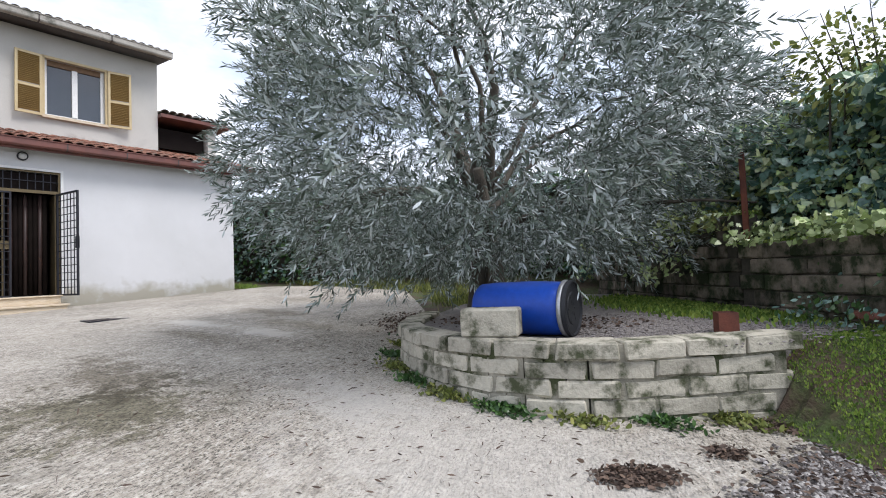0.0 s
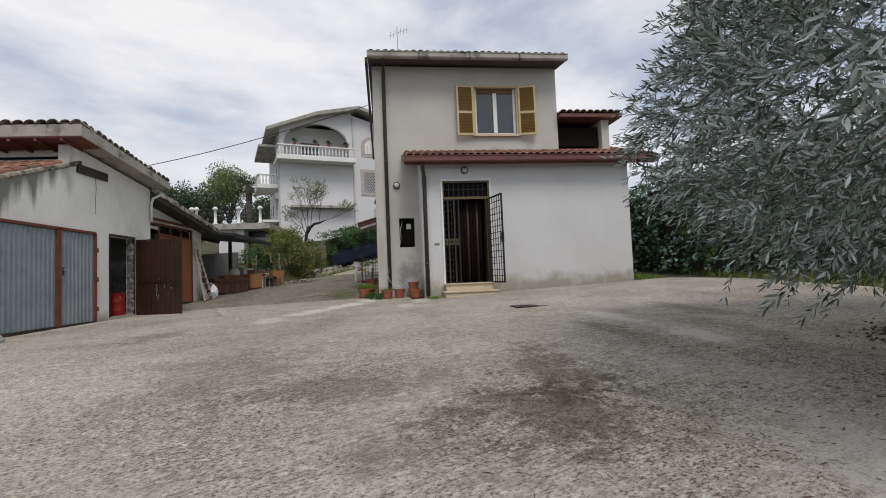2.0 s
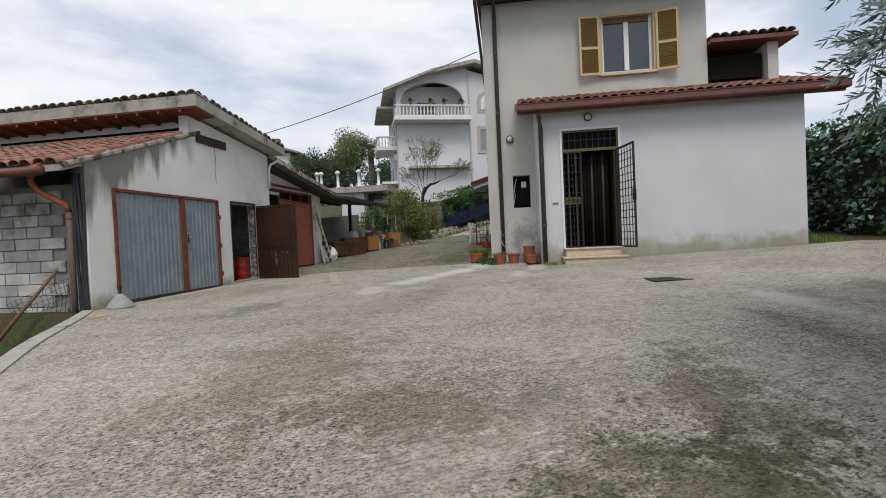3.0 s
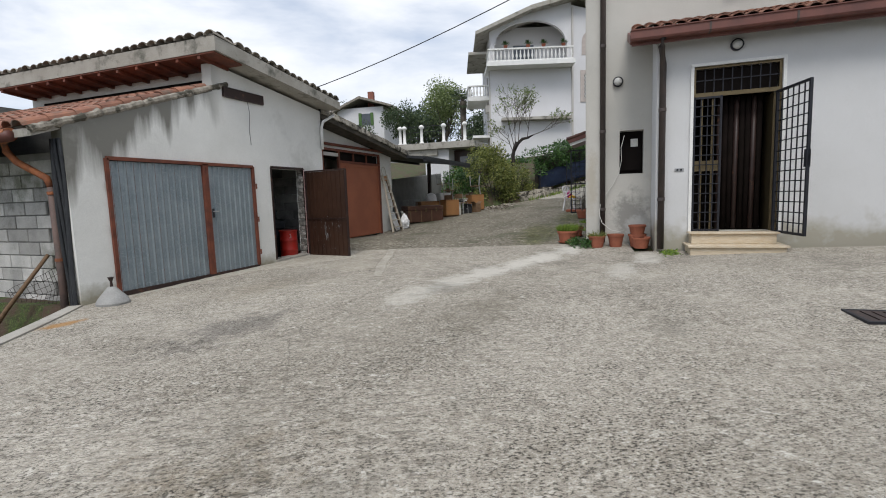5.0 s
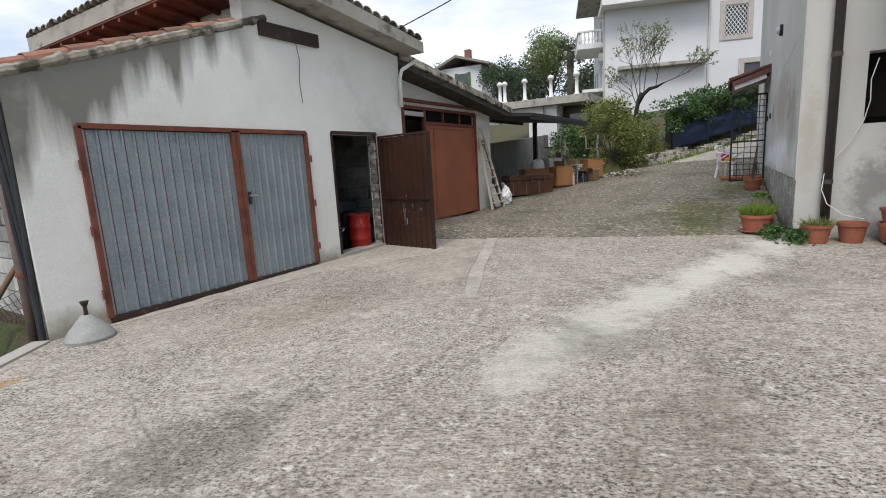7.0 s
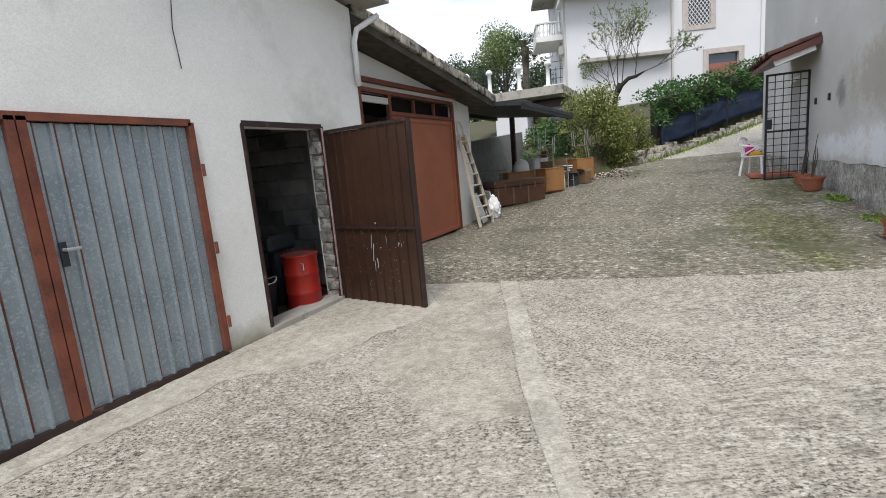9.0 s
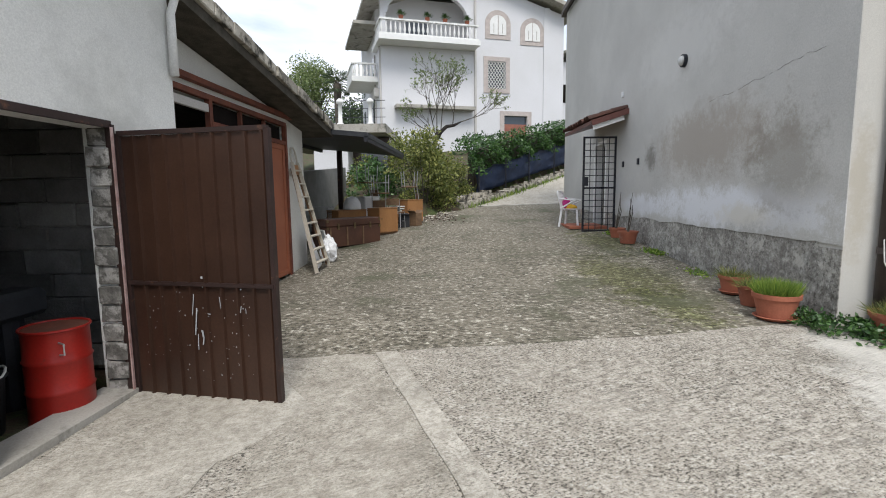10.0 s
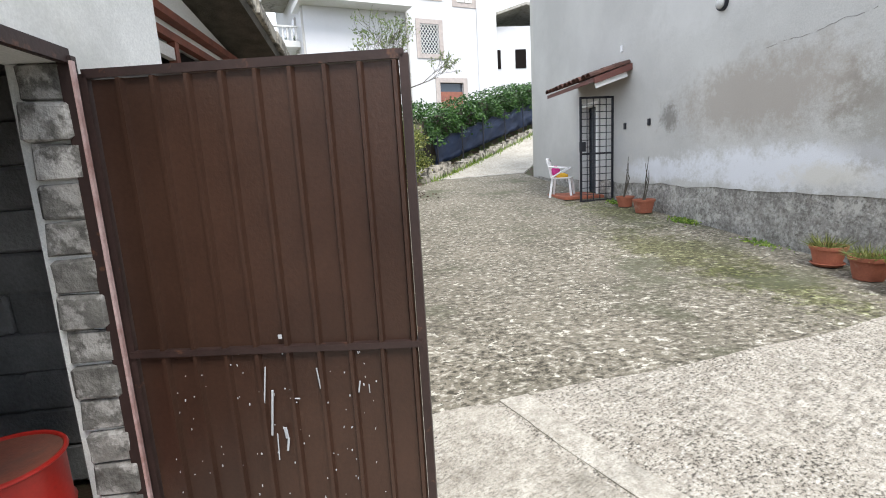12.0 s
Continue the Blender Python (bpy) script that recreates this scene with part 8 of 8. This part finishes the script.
for k, (x, y, a, c, h) in enumerate(((0, 0, 0.17, 0.16, 0.52), (-0.25, -0.05, 0.14, 0.13, 0.36))):
    bm = B(); bmesh.ops.create_icosphere(bm, subdivisions=4, radius=1.0)
    for v in bm.verts:
        q = v.co.copy()
        w_ = 1 - 0.55 * max(0, q.z)
        v.co = Vector((x + q.x * a * w_, y + q.y * c * w_, h * 0.5 * (q.z + 0.9))) + 0.05 * noise.noise_vector(q * 2.0 + Vector((k * 3, 0, 0))) + 0.028 * noise.noise_vector(q * 6)
        v.co.z = max(v.co.z, 0)
    part("sack", bm, M["plastic"], t, smooth=False)
t = thing("laminate_board", "white laminated panel leaning behind the sacks", "panel", (-19.0, -6.92, gz(-19.0, -6.92)), 12)
part("board", bar(B(), (0, 0, 0), (0, -0.2, 0.60), 0.5, 0.025), M["plastic"], t)
t = thing("laminate_board", "bluish white door panel leaning by the ladder", "panel", (-19.75, -7.0, gz(-19.75, -7.0)), 35)
part("board", bar(B(), (0, 0, 0), (0, -0.12, 0.55), 0.42, 0.02), M["paper"], t)


def chest():
    x, y = -21.22, -6.97
    t = thing("trunk_chest", "old brown travel trunk with metal corners and latches", "chest", (x, y, gz(x, y)), 141)
    t.scale = (0.87, 0.9, 0.93)
    part("body", box(B(), -0.85, 0.85, -0.3, 0.3, 0, 0.46, 0.012), M["chest"], t)
    part("lid", box(B(), -0.86, 0.86, -0.31, 0.31, 0.468, 0.64, 0.02), M["chest"], t)
    for x_ in (-0.84, 0.79):
        for z in (0.0, 0.40, 0.57):
            for y_ in (-0.316, 0.305):
                part("corner_plate", box(B(), x_, x_ + 0.06, y_, y_ + 0.012, z, z + 0.06), M["bronze"], t)
    for x_ in (-0.5, 0.0, 0.5):
        part("latch", box(B(), x_ - 0.03, x_ + 0.03, -0.325, -0.31, 0.40, 0.54), M["bronze"], t)
        part("slat", box(B(), x_ - 0.25, x_ - 0.21, -0.316, -0.3, 0.02, 0.45), M["wood"], t)
chest()


def cabinet(x, y, rz, w, d, h, label, mt="orangewood"):
    t = thing("cabinet", label, "cabinet", (x, y, gz(x, y)), rz)
    part("body", box(B(), -w / 2, w / 2, -d / 2, d / 2 - 0.02, 0.04, h - 0.02, 0.004), M[mt], t)
    part("top", box(B(), -w / 2 - 0.01, w / 2 + 0.01, -d / 2, d / 2, h - 0.018, h, 0.004), M[mt], t)
    part("door", box(B(), -w / 2 + 0.01, w / 2 - 0.01, d / 2 - 0.018, d / 2, 0.06, h - 0.03, 0.003), M[mt], t)
    part("knob", tube(B(), [(w / 2 - 0.06, d / 2, h * 0.6), (w / 2 - 0.06, d / 2 + 0.03, h * 0.6)], 0.012, 8), M["bronze"], t)
    part("plinth", box(B(), -w / 2 + 0.02, w / 2 - 0.02, -d / 2 + 0.02, d / 2 - 0.05, 0, 0.04), M["wood"], t)
cabinet(-22.71, -6.42, -40, 0.60, 0.48, 0.66, "orange veneered bedside cabinet standing on the drive")
cabinet(-22.55, -7.30, -40, 0.85, 0.5, 0.66, "orange wooden cabinet behind the trunk")
cabinet(-24.75, -5.98, -40, 0.62, 0.5, 0.68, "tall light wooden cabinet under stacked chairs")
cabinet(-23.45, -6.95, -40, 0.5, 0.42, 0.92, "white kitchen cabinet beside the stacked chairs", "white")


def school_chair(x, y, z, rz, flip, label):
    t = thing("tube_chair", label, "chair", (x, y, z), rz, group="stacked tube chairs")
    if flip:
        t.rotation_euler = (radians(180), 0, radians(rz))
        t.location.z += 0.82
    for sx in (-1, 1):
        part("leg", tube(B(), [(sx * 0.19, 0.2, 0), (sx * 0.18, 0.18, 0.44)], 0.012, 7), M["steel"], t)
        part("leg", tube(B(), [(sx * 0.19, -0.22, 0), (sx * 0.18, -0.18, 0.44), (sx * 0.17, -0.24, 0.82)], 0.012, 7), M["steel"], t)
    part("seat", box(B(), -0.2, 0.2, -0.2, 0.2, 0.44, 0.47, 0.008), M["wood"], t)
    part("backrest", box(B(), -0.18, 0.18, -0.25, -0.235, 0.64, 0.82, 0.005), M["wood"], t)
    part("cross_tube", tube(B(), [(-0.19, 0.2, 0.2), (0.19, 0.2, 0.2)], 0.01, 6), M["steel"], t)
school_chair(-23.45, -6.95, gz(-23.45, -6.95) + 0.92, 50, True, "tubular chair upside down on the white cabinet")
school_chair(-24.75, -5.98, gz(-24.75, -5.98) + 0.68, 20, True, "tubular chair upside down on the tall cabinet")
school_chair(-23.62, -6.22, gz(-23.62, -6.22), 80, False, "tubular chair piled with old papers")
school_chair(-24.1, -6.6, gz(-24.1, -6.6), 40, False, "tubular chair with a worn wooden seat")
for k, (dx, dy, dz, rz) in enumerate(((0, 0, 0.471, 20), (0.03, 0.02, 0.50, -15), (-0.04, 0.03, 0.53, 40), (0.02, 0.0, 0.56, 5), (-0.01, 0.03, 0.59, -30))):
    o = link("paper_stack", box(B(), -0.17, 0.17, -0.13, 0.13, 0, 0.028, 0.003), M["paper"] if k % 2 == 0 else M["black"])
    o.location, o.rotation_euler = (-23.62 + dx, -6.22 + dy, gz(-23.62, -6.22) + dz), (0, 0, radians(rz))
    tagged(o, "old papers lying on the tubular chair", "papers", "papers on the chair")
BX, BY = -22.2, -7.85
t = thing("wire_crate", "grey wire crate behind the trunk", "crate", (BX, BY, gz(BX, BY)), 0)
for k in range(7):
    for y_ in (-0.25, 0.25):
        part("wire", bar(B(), (-0.27 + k * 0.09, y_, 0), (-0.27 + k * 0.09, y_, 0.78), 0.01), M["steel"], t)
        part("wire", bar(B(), (-0.27, y_, 0.02 + k * 0.12), (0.27, y_, 0.02 + k * 0.12), 0.01), M["steel"], t)
for k in range(7):
    part("wire", bar(B(), (-0.27 + k * 0.09, -0.25, 0.78), (-0.27 + k * 0.09, 0.25, 0.78), 0.01), M["steel"], t)
t = thing("white_basin", "white upturned plastic basin on the wooden cabinet", "basin", (-22.7, -7.2, gz(-22.55, -7.3) + 0.661), 0)
part("bowl", lathe(B(), [(0.22, 0.0), (0.23, 0.02), (0.21, 0.17), (0.15, 0.28), (0.03, 0.33)], 22), M["plastic"], t, smooth=True)
school_chair(-22.75, -6.48, gz(-22.71, -6.42) + 0.661, 110, True, "tubular chair upside down on the bedside cabinet")
for k, (x, y, rz, w, h, mt_, lab) in enumerate(((-23.25, -6.35, 30, 0.34, 0.42, "paper", "white cardboard box between the chairs"), (-23.95, -6.05, 10, 0.3, 0.3, "black", "black plastic crate beside the chairs"), (-24.15, -5.75, -30, 0.26, 0.36, "wood", "small wooden box by the tall cabinet"))):
    bx = thing("box", lab, "box", (x, y, gz(x, y)), rz)
    part("body", box(B(), -w / 2, w / 2, -w / 2, w / 2, 0, h, 0.006), M[mt_], bx)
    for q in (-1, 1):
        part("flap", bar(B(), (q * w / 2, 0, h), (q * (w / 2 + 0.1), 0, h + 0.07), w * 0.95, 0.006), M[mt_], bx)

# carport
cp = thing("carport", "dark sheet carport roof on slim posts past the sheds", "carport")
bm = B(); prism(bm, [(-6.1, 3.42), (-11.5, 3.95), (-11.5, 3.88), (-6.1, 3.33)], -24.6, -19.6, "x")
part("roof_sheet", bm, M["black"], cp)
for y in (-6.15, -8.5, -11.0):
    part("beam", bar(B(), (-24.6, y, 3.3 + (-6.1 - y) * 0.098), (-19.6, y, 3.3 + (-6.1 - y) * 0.098), 0.07, 0.1), M["iron"], cp)
for x in (-24.3,):
    for y in (-7.9,):
        part("post", bar(B(), (x, y, gz(x, y)), (x, y, 3.5), 0.13), M["brownframe"], cp)
w2 = thing("wall_back", "rough grey cement garden wall under the carport", "wall", kind="structure")
w = B(); prism(w, [(-20.6, 0.6), (-27.5, 1.0), (-27.5, 3.2), (-20.6, 2.7)], -8.75, -8.55, "y")
part("wall", w, M["cmortar"], w2)
# cable
cb = thing("overhead_cable", "thin black power cable strung from house to shed", "cable")
pa, pb = Vector((-15.9, -0.86, 6.95)), Vector((-16.5, -12.5, 4.6))
part("wire", tube(B(), [pa.lerp(pb, k / 12) - Vector((0, 0, 0.35 * math.sin(math.pi * k / 12))) for k in range(13)], 0.012, 5), M["iron"], cb)

# low ground beside the garage
pl = thing("wooden_pole", "mossy wooden pole leaning against the block wall", "pole")
part("pole", tube(B(), [(-8.2, -8.6, -0.3), (-8.5, -7.9, 0.7), (-8.85, -7.45, 1.45)], [0.035, 0.03, 0.026], 8), M["wood"], pl, smooth=True)
nt = thing("wire_netting", "rusty sagging wire netting below the gutter pipe", "netting")
rg = random.Random(6)
def netp(u, v):
    return (-8.95 + 0.14 * noise.noise(Vector((u * 3, v * 3, 1))) + 0.12 * u, -7.05 - 1.4 * u, -0.35 + 1.75 * v - 0.5 * u * v)
for k in range(16):
    part("wire", tube(B(), [netp(k / 15, v / 6) for v in range(7)], 0.0035, 4), M["brownframe"], nt)
for k in range(18):
    part("wire", tube(B(), [netp(u / 6, k / 17) for u in range(7)], 0.0035, 4), M["brownframe"], nt)
rg_ = np.random.default_rng(12)
n = 5000
x, y = rg_.uniform(-8.7, -4.5, n), rg_.uniform(-9.5, -3.5, n)
keep = (y + 6.7) - (x + 8.65) * 0.757 < -0.3
x, y = x[keep], y[keep]
tagged(shaped("weeds", np.stack([x, y, terrain(x, y) - 0.02], -1), np.stack([rg_.normal(size=len(x)), rg_.normal(size=len(x)), np.ones(len(x))], -1), 0.13, OVAL, M["bush"], None, "stuff", 12), label="rough weeds on the low ground by the kerb", category="weeds")
for nm, lab, y, z in (("switch_box", "small grey switch box beside the side door", -6.05, 2.85), ("hook", "small iron hook on the side wall", -5.2, 2.86), ("wall_vent", "small white vent on the upper side wall", -6.2, 4.35)):
    h = thing(nm, lab, nm.replace("_", " "), hpos(y, -0.012, z), 2)
    part("plate", box(B(), -0.035, 0.035, -0.03, 0, -0.06, 0.06, 0.004), M["iron"] if nm != "wall_vent" else M["plastic"], h)
